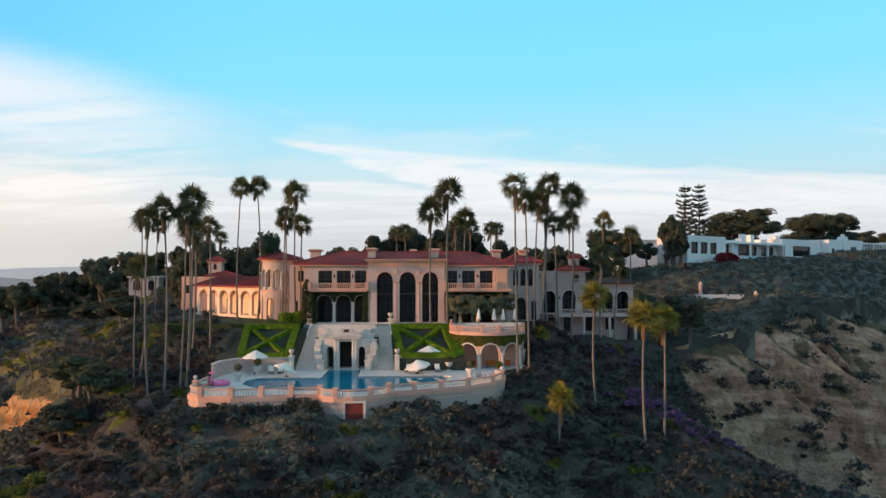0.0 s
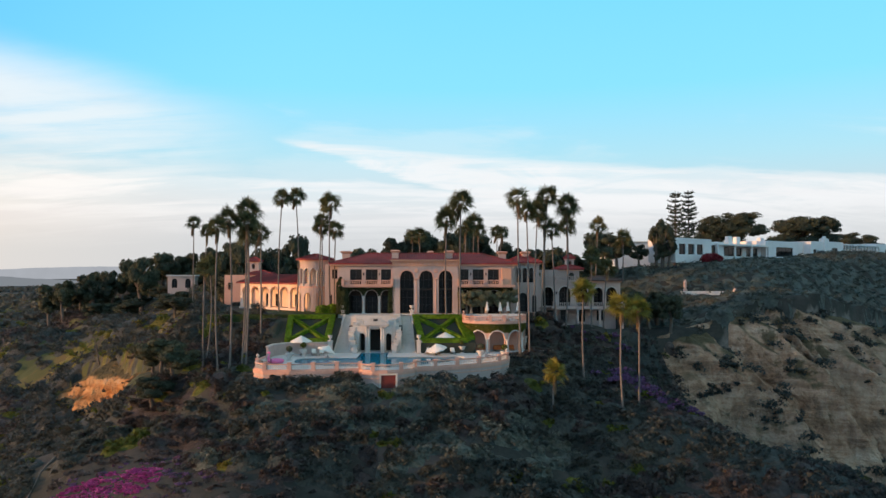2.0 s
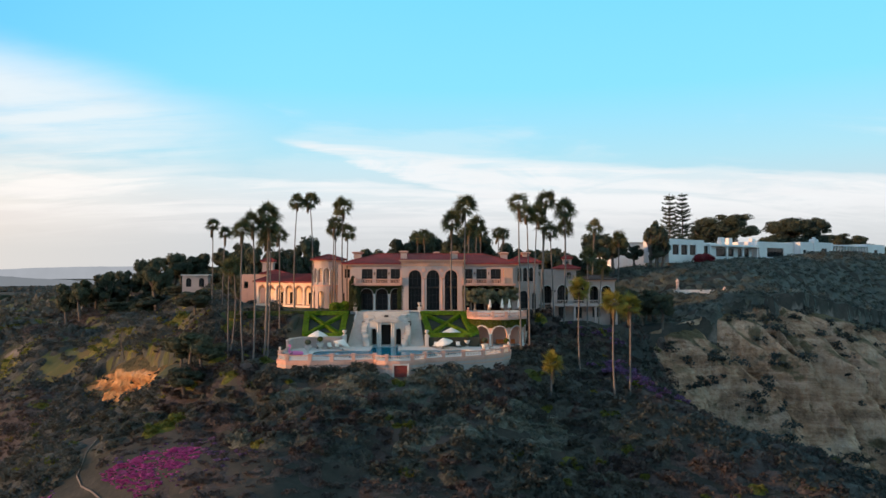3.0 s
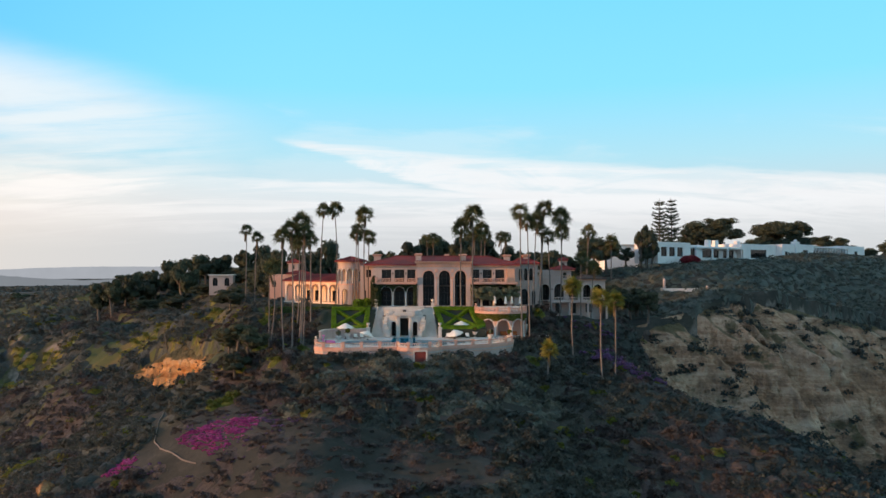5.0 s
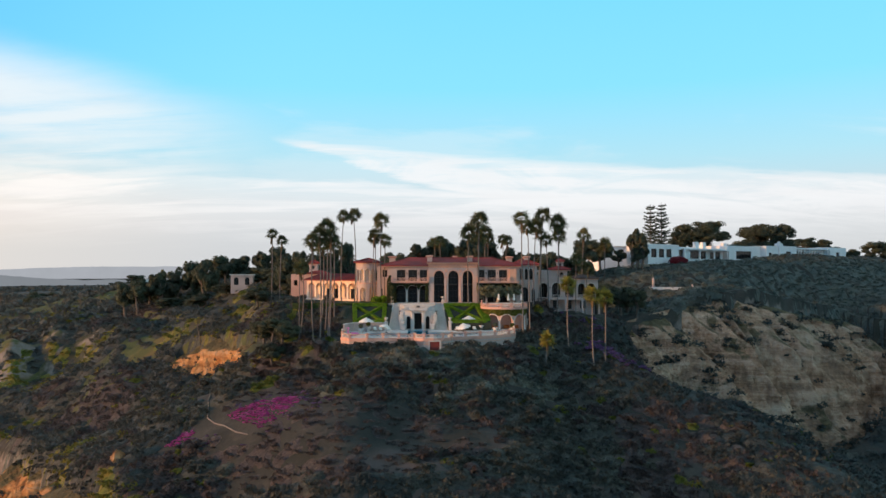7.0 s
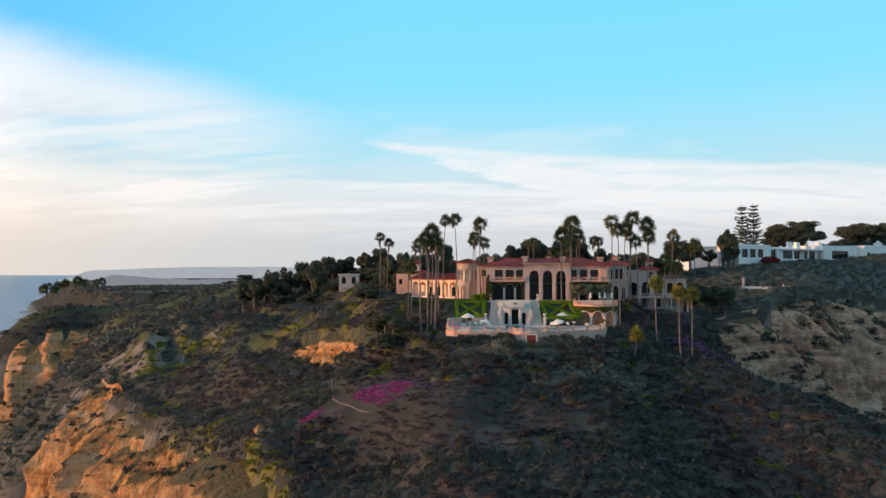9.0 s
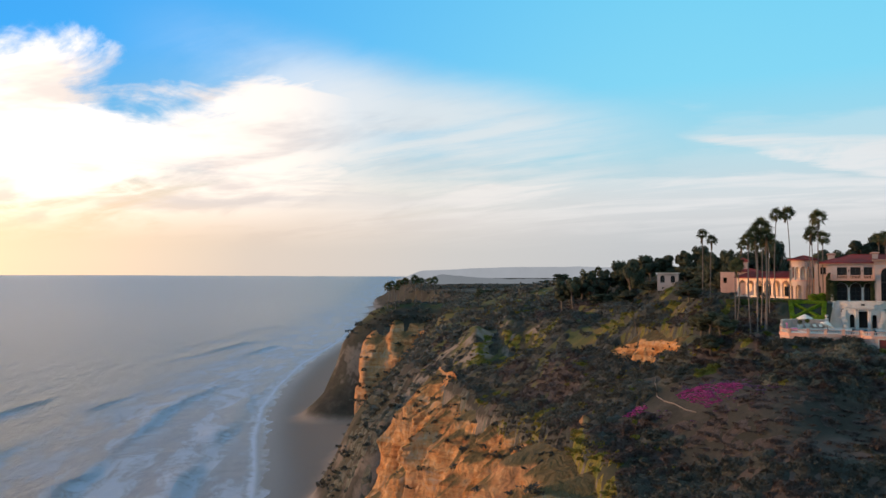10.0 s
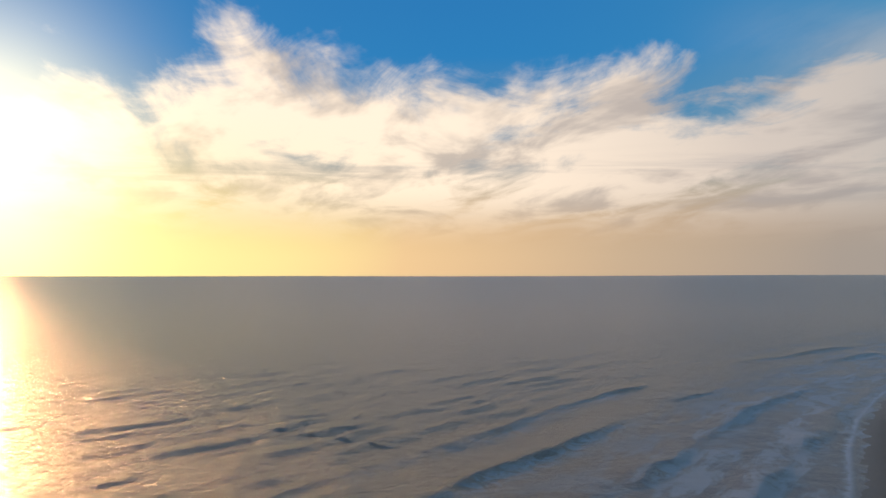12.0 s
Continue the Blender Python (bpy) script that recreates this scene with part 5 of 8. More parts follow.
bmesh.ops.remove_doubles(bm, verts=bm.verts, dist=0.001)
part("basement_wall", bm, STUCCO, mansion)
for l, r, a, sp, hd in b_op:
    window(mansion, l, r, a, hd, WY + 1.85, 1, 1)
bm = bmesh.new()
box(bm, 24.2, 37.6, WY - 2.2, WY - 0.003, W0 - 0.44, W0 - 0.1), box(bm, 21.42, 37.6, WY - 0.25, WY + 3, 7.553, 7.8)
part("terrace_slab", bm, STUCCO, mansion)
for x in (24.6, 28.8, 33.0, 37.2):
    bm = bmesh.new()
    box(bm, x - 0.2, x + 0.2, WY - 2.1, WY - 1.7, -3.5, W0 - 0.443)
    part("terrace_post", bm, STUCCO, mansion)
balustrade("terrace_balustrade", [(24.4, WY - 2.0), (31.0, WY - 2.0), (37.4, WY - 2.0)], W0 - 0.1, STUCCO, "cream stone balustrade along the low east terrace", 0.34)
balustrade("roof_balustrade", [(21.6, WY), (25.2, WY), (29.2, WY)], 7.8, STUCCO, "cream stone balustrade edging a flat roof terrace", 0.34)
bm = wall(bmesh.new(), 21.6, 30.6, 7.0, 10.0, 0.4, [(22.3, 23.0, 8.6, 9.4, 9.4), (28.6, 29.6, 8.0, 9.0, 9.4)], lambda s, d, z: (s, d + 12, z))
part("roof_room_wall", bm, STUCCO, mansion)
hip_roof("roof_room_roof", 26.8, 31.0, 12, 17, 10.2, 11.0, 0.5, mansion)
hip_roof("east_wing_roof", 31.6, 37.2, WY, WY + 9, 8.0, 8.7, 0.5, mansion, label="low brown tile roof", mat=BROWNROOF)
bm = wall(bmesh.new(), 28.4, 30.0, 10.4, 12.2, 1.6, [(28.9, 29.5, 10.9, 11.5, 11.8)], lambda s, d, z: (s, d + 14, z))
part("belfry_wall", bm, STUCCO, mansion)
hip_roof("belfry_roof", 28.4, 30.0, 14, 15.6, 12.4, 12.9, 0.25, mansion)

for x, y, z0, z1, w in ((-5.3, 3.0, 11.2, 13.6, 1.25), (4.6, 3.0, 11.2, 13.5, 1.25), (-14.6, 6.5, 11.5, 13.5, 1.5), (-5.6, 9.0, 12.0, 13.7, 1.0), (14.6, 5.0, 11.2, 13.4, 1.3), (19.4, 8.0, 11.5, 13.5, 1.3), (1.2, 9.5, 12.0, 13.6, 0.9)):
    chimney(mansion, x, y, z0, z1, w)


# ---------------- pool terrace ----------------
def bulge(n=7):
    q = [(-5.0 + 3.7 * math.cos(a), 2.8 * math.sin(a)) for a in (math.pi + math.pi * k / (n - 1) for k in range(n))]
    return [(x, -32.1 + 0.2 * (x + 5.0) + y) for x, y in q]


FRONT = [(-23.2, -24.0), (-23.4, -28.6), (-23.0, -31.6), (-21.4, -33.6), (-18.0, -34.1), (-14.9, -33.6), (-11.8, -33.1)] + bulge() + [(1.5, -30.4), (4.6, -29.1), (7.8, -27.4), (11.0, -24.6), (12.4, -21.8)]
EAST = [(13.0, -17.5), (13.9, -11.6), (17.4, -10.6), (17.4, -5.6)]
OUTLINE = FRONT + EAST + [(-25.4, -5.6)]
POOL = [(-19.6, -20.6), (-18.6, -18.9), (-10.55, -18.4), (-10.55, -9.9), (-5.65, -9.9), (-5.65, -17.5), (5.2, -16.9), (6.6, -18.4), (5.6, -22.4), (1.6, -26.6), (-1.6, -29.4), (-4.9, -31.0), (-8.4, -30.2), (-12.6, -29.3), (-17.0, -27.6), (-19.4, -24.4)]


def plate_with_hole(outer, inner, z):
    """A level plate with an opening in it."""
    bm = bmesh.new()
    edges = []
    for loop in (outer, inner):
        vs = [bm.verts.new((x, y, z)) for x, y in loop]
        edges += [bm.edges.new((vs[i], vs[(i + 1) % len(vs)])) for i in range(len(vs))]
    bmesh.ops.triangle_fill(bm, use_beauty=True, use_dissolve=False, edges=edges)
    return bm


def ribbon(pts, z0, z1, thick, close=False):
    """An upright wall of some thickness along a line."""
    bm = bmesh.new()
    pts = [Vector(p) for p in pts]
    n = len(pts)
    sides = []
    for i, p in enumerate(pts):
        a = pts[(i - 1) % n] if close or i else p
        b = pts[(i + 1) % n] if close or i < n - 1 else p
        t = (b - a).normalized()
        m = Vector((-t.y, t.x)) * thick / 2
        sides.append([bm.verts.new((*(p + m), z0)), bm.verts.new((*(p + m), z1)), bm.verts.new((*(p - m), z1)), bm.verts.new((*(p - m), z0))])
    last = n if close else n - 1
    for i in range(last):
        p, q = sides[i], sides[(i + 1) % n]
        for k in range(4):
            bm.faces.new((p[k], q[k], q[(k + 1) % 4], p[(k + 1) % 4]))
    if not close:
        bm.faces.new(sides[0]), bm.faces.new(sides[-1][::-1])
    return bm


terrace = thing("pool_terrace", "pale paved pool terrace held by a curved pink stucco wall", "terrace", kind="structure")
bm = plate_with_hole(OUTLINE, POOL, DECK)
part("paving", bm, PAVE, terrace)
part("retaining_wall", ribbon(FRONT + EAST, -9.5, DECK - 0.424, 0.5), STUCCO, terrace)
part("coping", ribbon(FRONT + EAST[:1], DECK - 0.42, DECK + 0.06, 0.75), PINK, terrace, "pink stone coping under the balustrade")
part("band", ribbon(FRONT + EAST[:1], DECK - 0.95, DECK - 0.82, 0.62), PINK, terrace)
part("pool_coping", ribbon(POOL, DECK + 0.003, DECK + 0.05, 0.5, True), PAVE, terrace)
bm = bmesh.new()
box(bm, -5.75, -3.85, -35.24, -34.5, -7.4, -4.1, 0.02)
part("garage_door", bm, REDDOOR, terrace, "dark red painted door in the wall")
bm = bmesh.new()
box(bm, -6.0, -5.753, -35.34, -34.5, -7.4, -4.08), box(bm, -3.847, -3.6, -35.34, -34.5, -7.4, -4.08), box(bm, -6.0, -3.6, -35.34, -34.5, -4.077, -3.9)
part("door_surround", bm, STONE, terrace)
balustrade("pool_balustrade", FRONT, DECK + 0.06, STONE, "white stone balusters between pink piers round the pool terrace", 0.27,
           piers=[1, 3, 4, 5, 6, 7, 9, 11, 13, 14, 15, 16, 17, 18], pier_mat=PINK, finials=(1, 18))


def pool_material():
    m = bpy.data.materials.new("pool_water")
    m.use_nodes = True
    n = Nodes(m.node_tree)
    co = n("ShaderNodeTexCoord").outputs["Object"]
    rip = n.noise(co, 1.6, 3.0, 0.5)
    tint = n.mix(n.noise(co, 0.25, 3.0), (0.006, 0.16, 0.27, 1), (0.012, 0.24, 0.36, 1))
    b = n("ShaderNodeBump", None, Strength=0.08, Distance=0.05, Height=rip)
    p = n("ShaderNodeBsdfPrincipled", None, Base_Color=tint, Roughness=0.04, IOR=1.33, Normal=b.outputs[0])
    n("ShaderNodeOutputMaterial", None, i0=p.outputs[0])
    return m


POOLWATER = pool_material()
pool = thing("swimming_pool", "blue swimming pool with still water reaching into a grotto", "pool")
bm = bmesh.new()
bm.faces.new([bm.verts.new((x, y, DECK - 0.14)) for x, y in POOL])
bmesh.ops.triangulate(bm, faces=bm.faces)
part("water", bm, POOLWATER, pool)
part("pool_lining", ribbon(POOL, DECK - 1.6, DECK - 0.003, 0.12, True), PAVE, pool)

# retaining walls behind the deck, and the sloped garden beds
bank = thing("garden_bank", "low cream retaining wall below a sloping garden bank", "wall", kind="structure")
LW = [(-24.0, -19.0), (-23.9, -15.6), (-22.4, -13.0), (-19.0, -12.3), (-14.9, -12.0)]
part("west_wall", ribbon(LW, DECK - 0.5, -1.95, 0.45), STUCCO, bank)
part("west_coping", ribbon(LW, -1.947, -1.83, 0.6), STONE, bank)
RW = [(-1.1, -11.9), (3.0, -11.6), (7.6, -11.0)]
part("east_wall", ribbon(RW, DECK - 0.5, -1.95, 0.45), STUCCO, bank)
part("east_coping", ribbon(RW, -1.947, -1.83, 0.6), STONE, bank)
SOIL = material("bed_soil", (0.045, 0.05, 0.035), (0.03, 0.035, 0.026), 0.95, 0.8, 0.5)
LAWN = leafy("lawn_grass", (0.05, 0.085, 0.025), (0.065, 0.11, 0.03), (0.09, 0.12, 0.04), 0.5)


def bed(x0, x1, x2, x3):
    """A sloping bed from (x0..x1) at its foot to (x2..x3) at its head."""
    bm = bmesh.new()
    v = [bm.verts.new(p) for p in ((x0, -12.2, -2.05), (x1, -12.2, -2.05), (x3, -2.6, 1.5), (x2, -2.6, 1.5), (x0, -12.2, -6), (x1, -12.2, -6), (x3, -2.6, -6), (x2, -2.6, -6))]
    for q in ((0, 1, 2, 3), (0, 4, 5, 1), (1, 5, 6, 2), (2, 6, 7, 3), (3, 7, 4, 0)):
        bm.faces.new([v[i] for i in q])
    return part("bed", bm, SOIL, bank)


bed(-25.4, -14.9, -27.0, -14.0), bed(-1.3, 8.4, -2.2, 8.4)


def slab(th, name, z0, z1, x0, x1, y0, y1, mat):
    bm = bmesh.new()
    box(bm, x0, x1, y0, y1, z0, z1)
    return part(name, bm, mat, th)


def leaf_cloud(rng, centers, normals, size, jitter=0.6):
    """Small folded leaves, one quad each, at given points."""
    n = len(centers)
    d = normals + rng.normal(0, jitter, (n, 3))
    d /= np.linalg.norm(d, axis=1)[:, None] + 1e-9
    u = np.cross(d, rng.normal(0, 1, (n, 3)))
    u /= np.linalg.norm(u, axis=1)[:, None] + 1e-9
    w = np.cross(d, u)
    s = size * rng.uniform(0.6, 1.3, n)[:, None]
    c = np.asarray(centers)
    v = np.stack([c - u * s, c + w * s * 0.55 + d * s * 0.25, c + u * s, c - w * s * 0.55 + d * s * 0.25], 1).reshape(-1, 3)
    return v


def quads(n):
    return np.arange(n * 4).reshape(n, 4)


def leafy_part(name, pts, nrm, size, mat, parent, rng, jitter=0.6):
    v = leaf_cloud(rng, pts, nrm, size, jitter)
    me = mesh_from(name, v, quads(len(pts)), mat)
    ob = new(name, me)
    ob.parent = parent
    return ob


def hedge_bar(hedge, rng, a, b, w, h):
    """A clipped hedge between two points on the bank: core and a skin of small leaves."""
    a, b = Vector(a), Vector(b)
    d = (b - a)
    t = d.normalized()
    side = t.cross(Vector((0, 0, 1))).normalized() * w / 2
    up = Vector((0, 0, h))
    bm = bmesh.new()
    lo = [a + side, a - side, b - side, b + side]
    vs = [bm.verts.new(p) for p in lo] + [bm.verts.new(p + up) for p in lo]
    for q in ((3, 2, 1, 0), (4, 5, 6, 7), (0, 1, 5, 4), (1, 2, 6, 5), (2, 3, 7, 6), (3, 0, 4, 7)):
        bm.faces.new([vs[i] for i in q])
    bar = part("hedge_bar", bm, HEDGE, hedge)
    n = int(d.length * 150)
    f = rng.uniform(0, 1, n)[:, None]
    k = rng.uniform(0, 1, n)
    s2, u2 = rng.uniform(-1, 1, n), rng.uniform(0, 1, n)
    top = k < 0.5
    sg = np.where(rng.uniform(0, 1, n) < 0.5, -1, 1)
    off = np.where(top, s2, sg)[:, None] * np.array(side)[None] + np.where(top, 1.0, u2)[:, None] * np.array(up)[None]
    nr = np.where(top[:, None], np.array([0, 0, 1.0])[None], sg[:, None] * np.array(side.normalized())[None])
    leafy_part("leaf_skin", np.array(a)[None] + f * np.array(d)[None] + off, nr, 0.09, HEDGE, bar, rng, 0.5)


def parterre(x0, x1, x2, x3, seed):
    hedge = thing("parterre_hedge", "bright green clipped hedge in a square with a crossed pattern", "hedge", group="parterre hedges")
    rng = np.random.default_rng(seed)
    zb, zt, yb, yt = -2.05, 1.35, -11.7, -3.0
    c = [(x0, yb, zb), (x1, yb, zb), (x3, yt, zt), (x2, yt, zt)]
    for i in range(4):
        hedge_bar(hedge, rng, c[i], c[(i + 1) % 4], 0.95, 0.75)
    hedge_bar(hedge, rng, c[0], c[2], 0.75, 0.62)
    hedge_bar(hedge, rng, c[1], c[3], 0.75, 0.6)
    m = (Vector(c[1]) + Vector(c[2])) / 2


parterre(-22.3, -15.9, -23.2, -16.0, 5)
parterre(-0.3, 7.2, -1.6, 5.7, 6)
rng = np.random.default_rng(9)
side_hedge = thing("side_hedge", "bright green clipped hedge on a garden bank", "hedge")
hedge_bar(side_hedge, rng, (8.0, -11.2, -1.9), (6.7, -3.0, 1.4), 0.8, 0.8)

# ---------------- grotto and stairs ----------------
grotto = thing("grotto", "pale stone pool grotto with columns, niches and flanking walls", "grotto")
GY = -9.9
g_open = [(-10.75, -9.85, DECK - 0.2, -1.1, -0.65), (-9.0, -7.2, DECK - 0.4, 0.05, 0.05), (-6.35, -5.45, DECK - 0.2, -1.1, -0.65)]
part("front_wall", wall(bmesh.new(), -11.5, -4.7, DECK - 0.5, 0.5, 0.7, g_open, lambda s, d, z: (s, GY + d + 0.05 * (s + 8.1) ** 2 * 0.5, z), 0.6), STONE, grotto)
bm = bmesh.new()
box(bm, -12.5, -3.7, GY + 2.6, GY + 2.9, DECK - 0.5, 0.5), box(bm, -12.5, -3.7, GY + 0.75, GY + 2.59, 0.3, 0.5)
part("inner_wall", bm, SHADOWROOM, grotto)
bm = bmesh.new()
box(bm, -10.2, -6.0, GY - 0.55, GY + 0.5, 0.503, 0.75, 0.02), box(bm, -10.4, -5.8, GY - 0.7, GY + 0.5, 0.753, 0.95, 0.03), box(bm, -10.0, -6.2, GY - 0.45, GY + 0.9, 0.953, 1.25, 0.03)
part("entablature", bm, STONE, grotto)
for x in (-9.5, -9.15, -7.05, -6.7):
    column(grotto, x, GY - 0.28, DECK - 0.25, 0.5, 0.22)
for l, r, a, sp, hd in (g_open[0], g_open[2]):
    arch_trim(grotto, l, r, sp, hd, GY + 0.1, STONE, 0.15, 0.06)
# stepped parapets that fall from the upper landing to the pool
for sgn in (-1, 1):
    for k in range(7):
        x = -8.1 + sgn * (3.0, 3.45, 3.8, 3.95, 3.85, 3.55, 3.2)[k]
        y = GY + 1.9 - 0.6 * k
        top = 1.75 - 0.68 * k
        bm = bmesh.new()
        w = 0.40
        box(bm, x - w, x + w, y - 0.62, y + 0.62, DECK - 0.3, top - 0.18, 0.03)
        box(bm, x - w - 0.09, x + w + 0.09, y - 0.68, y + 0.68, top - 0.177, top, 0.03)
        part("parapet_block", bm, STONE, grotto)
# upper landing
bm = bmesh.new()
box(bm, -11.4, -4.8, GY + 0.72, -2.3, 0.52, 0.8), box(bm, -12.0, -4.2, -4.9, -1.2, 0.803, 2.05)
box(bm, -12.3, -11.5, GY + 2.4, GY + 3.4, DECK, 1.9, 0.03), box(bm, -4.7, -3.9, GY + 2.4, GY + 3.4, DECK, 1.9, 0.03)
box(bm, -11.4, -10.2, GY + 0.9, GY + 1.8, 0.803, 1.5, 0.03), box(bm, -6.0, -4.8, GY + 0.9, GY + 1.8, 0.803, 1.5, 0.03)
part("landing", bm, STONE, grotto)
bm = bmesh.new()
box(bm, -9.0, -7.2, GY + 0.2, GY + 1.1, 1.253, 1.9, 0.04), box(bm, -9.6, -6.6, GY + 0.3, GY + 1.0, 1.253, 1.5, 0.04)
part("fountain_block", bm, STONE, grotto)
bm = bmesh.new()
box(bm, -8.45, -7.75, GY + 0.17, GY + 0.198, 1.36, 1.74)
part("dark_panel", bm, DARKMETAL, grotto)


def urn_mesh():
    bm = bmesh.new()
    lathe(bm, [(0.26, 0), (0.26, 0.08), (0.12, 0.14), (0.1, 0.24), (0.3, 0.42), (0.36, 0.62), (0.30, 0.72), (0.42, 0.80), (0.40, 0.84), (0.0, 0.82)], 14)
    me = bpy.data.meshes.new("urn")
    bm.to_mesh(me)
    bm.free()
    me.materials.append(STONE)
    return me


URN = urn_mesh()


def urn(x, y, z, ped=1.0, s=1.0):
    th = thing("stone_urn", "pale stone urn on a square pedestal", "urn", group="garden urns", at=(x, y, z))
    bm = bmesh.new()
    box(bm, -0.42 * s, 0.42 * s, -0.42 * s, 0.42 * s, 0, 0.15, 0.02), box(bm, -0.33 * s, 0.33 * s, -0.33 * s, 0.33 * s, 0.153, ped - 0.12, 0.02), box(bm, -0.42 * s, 0.42 * s, -0.42 * s, 0.42 * s, ped - 0.117, ped, 0.02)
    part("pedestal", bm, STONE, th)
    share("bowl", URN, th, Matrix.LocRotScale((0, 0, ped), None, (s, s, s)))


for x, y, z, p in ((-14.3, -1.9, 1.9, 0.9), (-2.2, -1.9, 1.9, 0.9), (-15.3, -12.1, DECK, 2.1), (-0.9, -12.1, DECK, 2.1)):
    urn(x, y, z, p)


def staircase(outer, inner, sign):
    """A flight that narrows and draws in as it climbs; sign is +1 where the way in is towards +x."""
    th = thing("garden_staircase", "broad pale stone stairs rising from the pool deck", "stairs", group="garden stairs")
    n = 31
    rise = (1.95 - DECK) / n
    shift = lambda k: (outer + sign * 0.95 * (k / n) ** 0.8, inner + sign * 0.45 * math.sin(math.pi * k / n) * -0.6 + sign * 0.5 * k / n)
    for k in range(n):
        bm = bmesh.new()
        y = -11.4 + 0.30 * k
        x0, x1 = sorted(shift(k))
        box(bm, x0, x1, y, y + 0.34, DECK - 0.3, DECK + rise * (k + 1), 0.012)
        part("step", bm, STONE, th)
    for side, off in ((0, -0.17), (1, 0.17)):
        bm = bmesh.new()
        rows = []
        for k in range(0, n + 1, 3):
            y, z = -11.5 + 0.3 * k, DECK + rise * k
            x = shift(min(k, n))[side] + off * sign
            rows.append([bm.verts.new((x + dx, y, zz)) for dx, zz in ((-0.16, DECK - 0.3), (-0.16, z + 0.35), (0.16, z + 0.35), (0.16, DECK - 0.3))])
        for p, q in zip(rows, rows[1:]):
            for i in range(4):
                bm.faces.new((p[i], p[(i + 1) % 4], q[(i + 1) % 4], q[i]))
        bm.faces.new(rows[0]), bm.faces.new(rows[-1][::-1])
        part("cheek_wall", bm, STONE, th)


staircase(-14.75, -12.5, 1)
staircase(-1.45, -3.7, -1)
# upper walk in front of the mansion
walk_ob = thing("upper_walk", "pale stone walk between the villa and the garden", "pavement", kind="structure")
slab(walk_ob, "paving", F - 1.2, F - 0.02, -15.3, -5.5, -1.1, -0.02, PAVE)
slab(walk_ob, "paving", F - 1.2, F - 0.03, -5.45, 18.0, -2.4, -1.12, PAVE)
slab(walk_ob, "lawn", F - 1.4, F - 0.06, -38.0, -15.5, -2.3, 9.6, LAWN)

# ---------------- round pavilion ----------------
pav = thing("round_pavilion", "round arched garden pavilion with ivy and a roof terrace", "pavilion")
PX, PY, PR = 12.05, -6.0, 5.25


def pav_wall(s, d, z):
    a = math.pi * 1.0 + s / PR
    return (PX + (PR - d) * math.cos(a), PY + (PR - d) * math.sin(a), z)


ph = math.pi * PR
p_open = []
for k in range(5):
    c = ph * (k + 0.5) / 5
    p_open.append((c - 1.32, c + 1.32, DECK - 0.1, -1.55, -0.25))
part("arched_wall", wall(bmesh.new(), 0, ph, DECK - 0.3, 0.35, 0.5, p_open, pav_wall, 0.5), PINK, pav)
for o in p_open:
    arch_trim(pav, o[0], o[1], o[3], o[4], 0.0, STONE, 0.2, 0.08, pav_wall)
for k in range(6):
    a = math.pi + math.pi * k / 5
    column(pav, PX + (PR + 0.12) * math.cos(a), PY + (PR + 0.12) * math.sin(a), DECK, -1.5, 0.2)
part("cornice", wall(bmesh.new(), 0, ph, 0.95, 1.25, 0.8, (), lambda s, d, z: pav_wall(s, d - 0.25, z), 0.5), PINK, pav)
part("band", wall(bmesh.new(), 0, ph, 0.353, 0.947, 0.5, (), pav_wall, 0.5), SUNLIT_STUCCO, pav)
bm = bmesh.new()
prism(bm, [(PX + (PR - 0.5) * math.cos(math.pi + math.pi * k / 20), PY + (PR - 0.5) * math.sin(math.pi + math.pi * k / 20)) for k in range(21)], 0.9, 1.24)
box(bm, PX - PR - 0.02, PX + PR, PY + 0.003, -2.43, 0.9, 1.24)
part("roof_terrace", bm, PAVE, pav)
bm = bmesh.new()
box(bm, PX - PR + 0.5, PX + PR - 0.5, PY - 1.4, PY - 1.0, DECK - 0.3, 0.895)
part("back_wall", bm, PINK, pav)
rng = np.random.default_rng(12)
n = 9000
s = rng.uniform(0.1, ph - 0.1, n)
zz = rng.uniform(-0.5, 0.98, n)
keep = np.ones(n, bool)
for l, r, a0, sp, hd in p_open:
    u = np.clip(np.abs((s - (l + r) / 2) / ((r - l) / 2 + 0.22)), 0, 1)
    keep &= ~((s > l - 0.22) & (s < r + 0.22) & (zz < sp + (hd + 0.22 - sp) * np.sqrt(1 - u * u)))
s, zz = s[keep], zz[keep]
pts = np.array([pav_wall(a, -0.08, b) for a, b in zip(s, zz)])
nr = pts - np.array([PX, PY, 0])
nr[:, 2] = 0
nr /= np.linalg.norm(nr, axis=1)[:, None]
leafy_part("ivy", pts, nr, 0.11, SUNIVY, pav, rng)
arc = [(PX + PR * math.cos(math.pi + math.pi * k / 14), PY + PR * math.sin(math.pi + math.pi * k / 14)) for k in range(15)]
balustrade("pavilion_balustrade", arc, 1.25, PINK, "curved pink stone balustrade on the pavilion roof", 0.29, piers=[0, 3, 6, 8, 11, 14], finials=(0,))
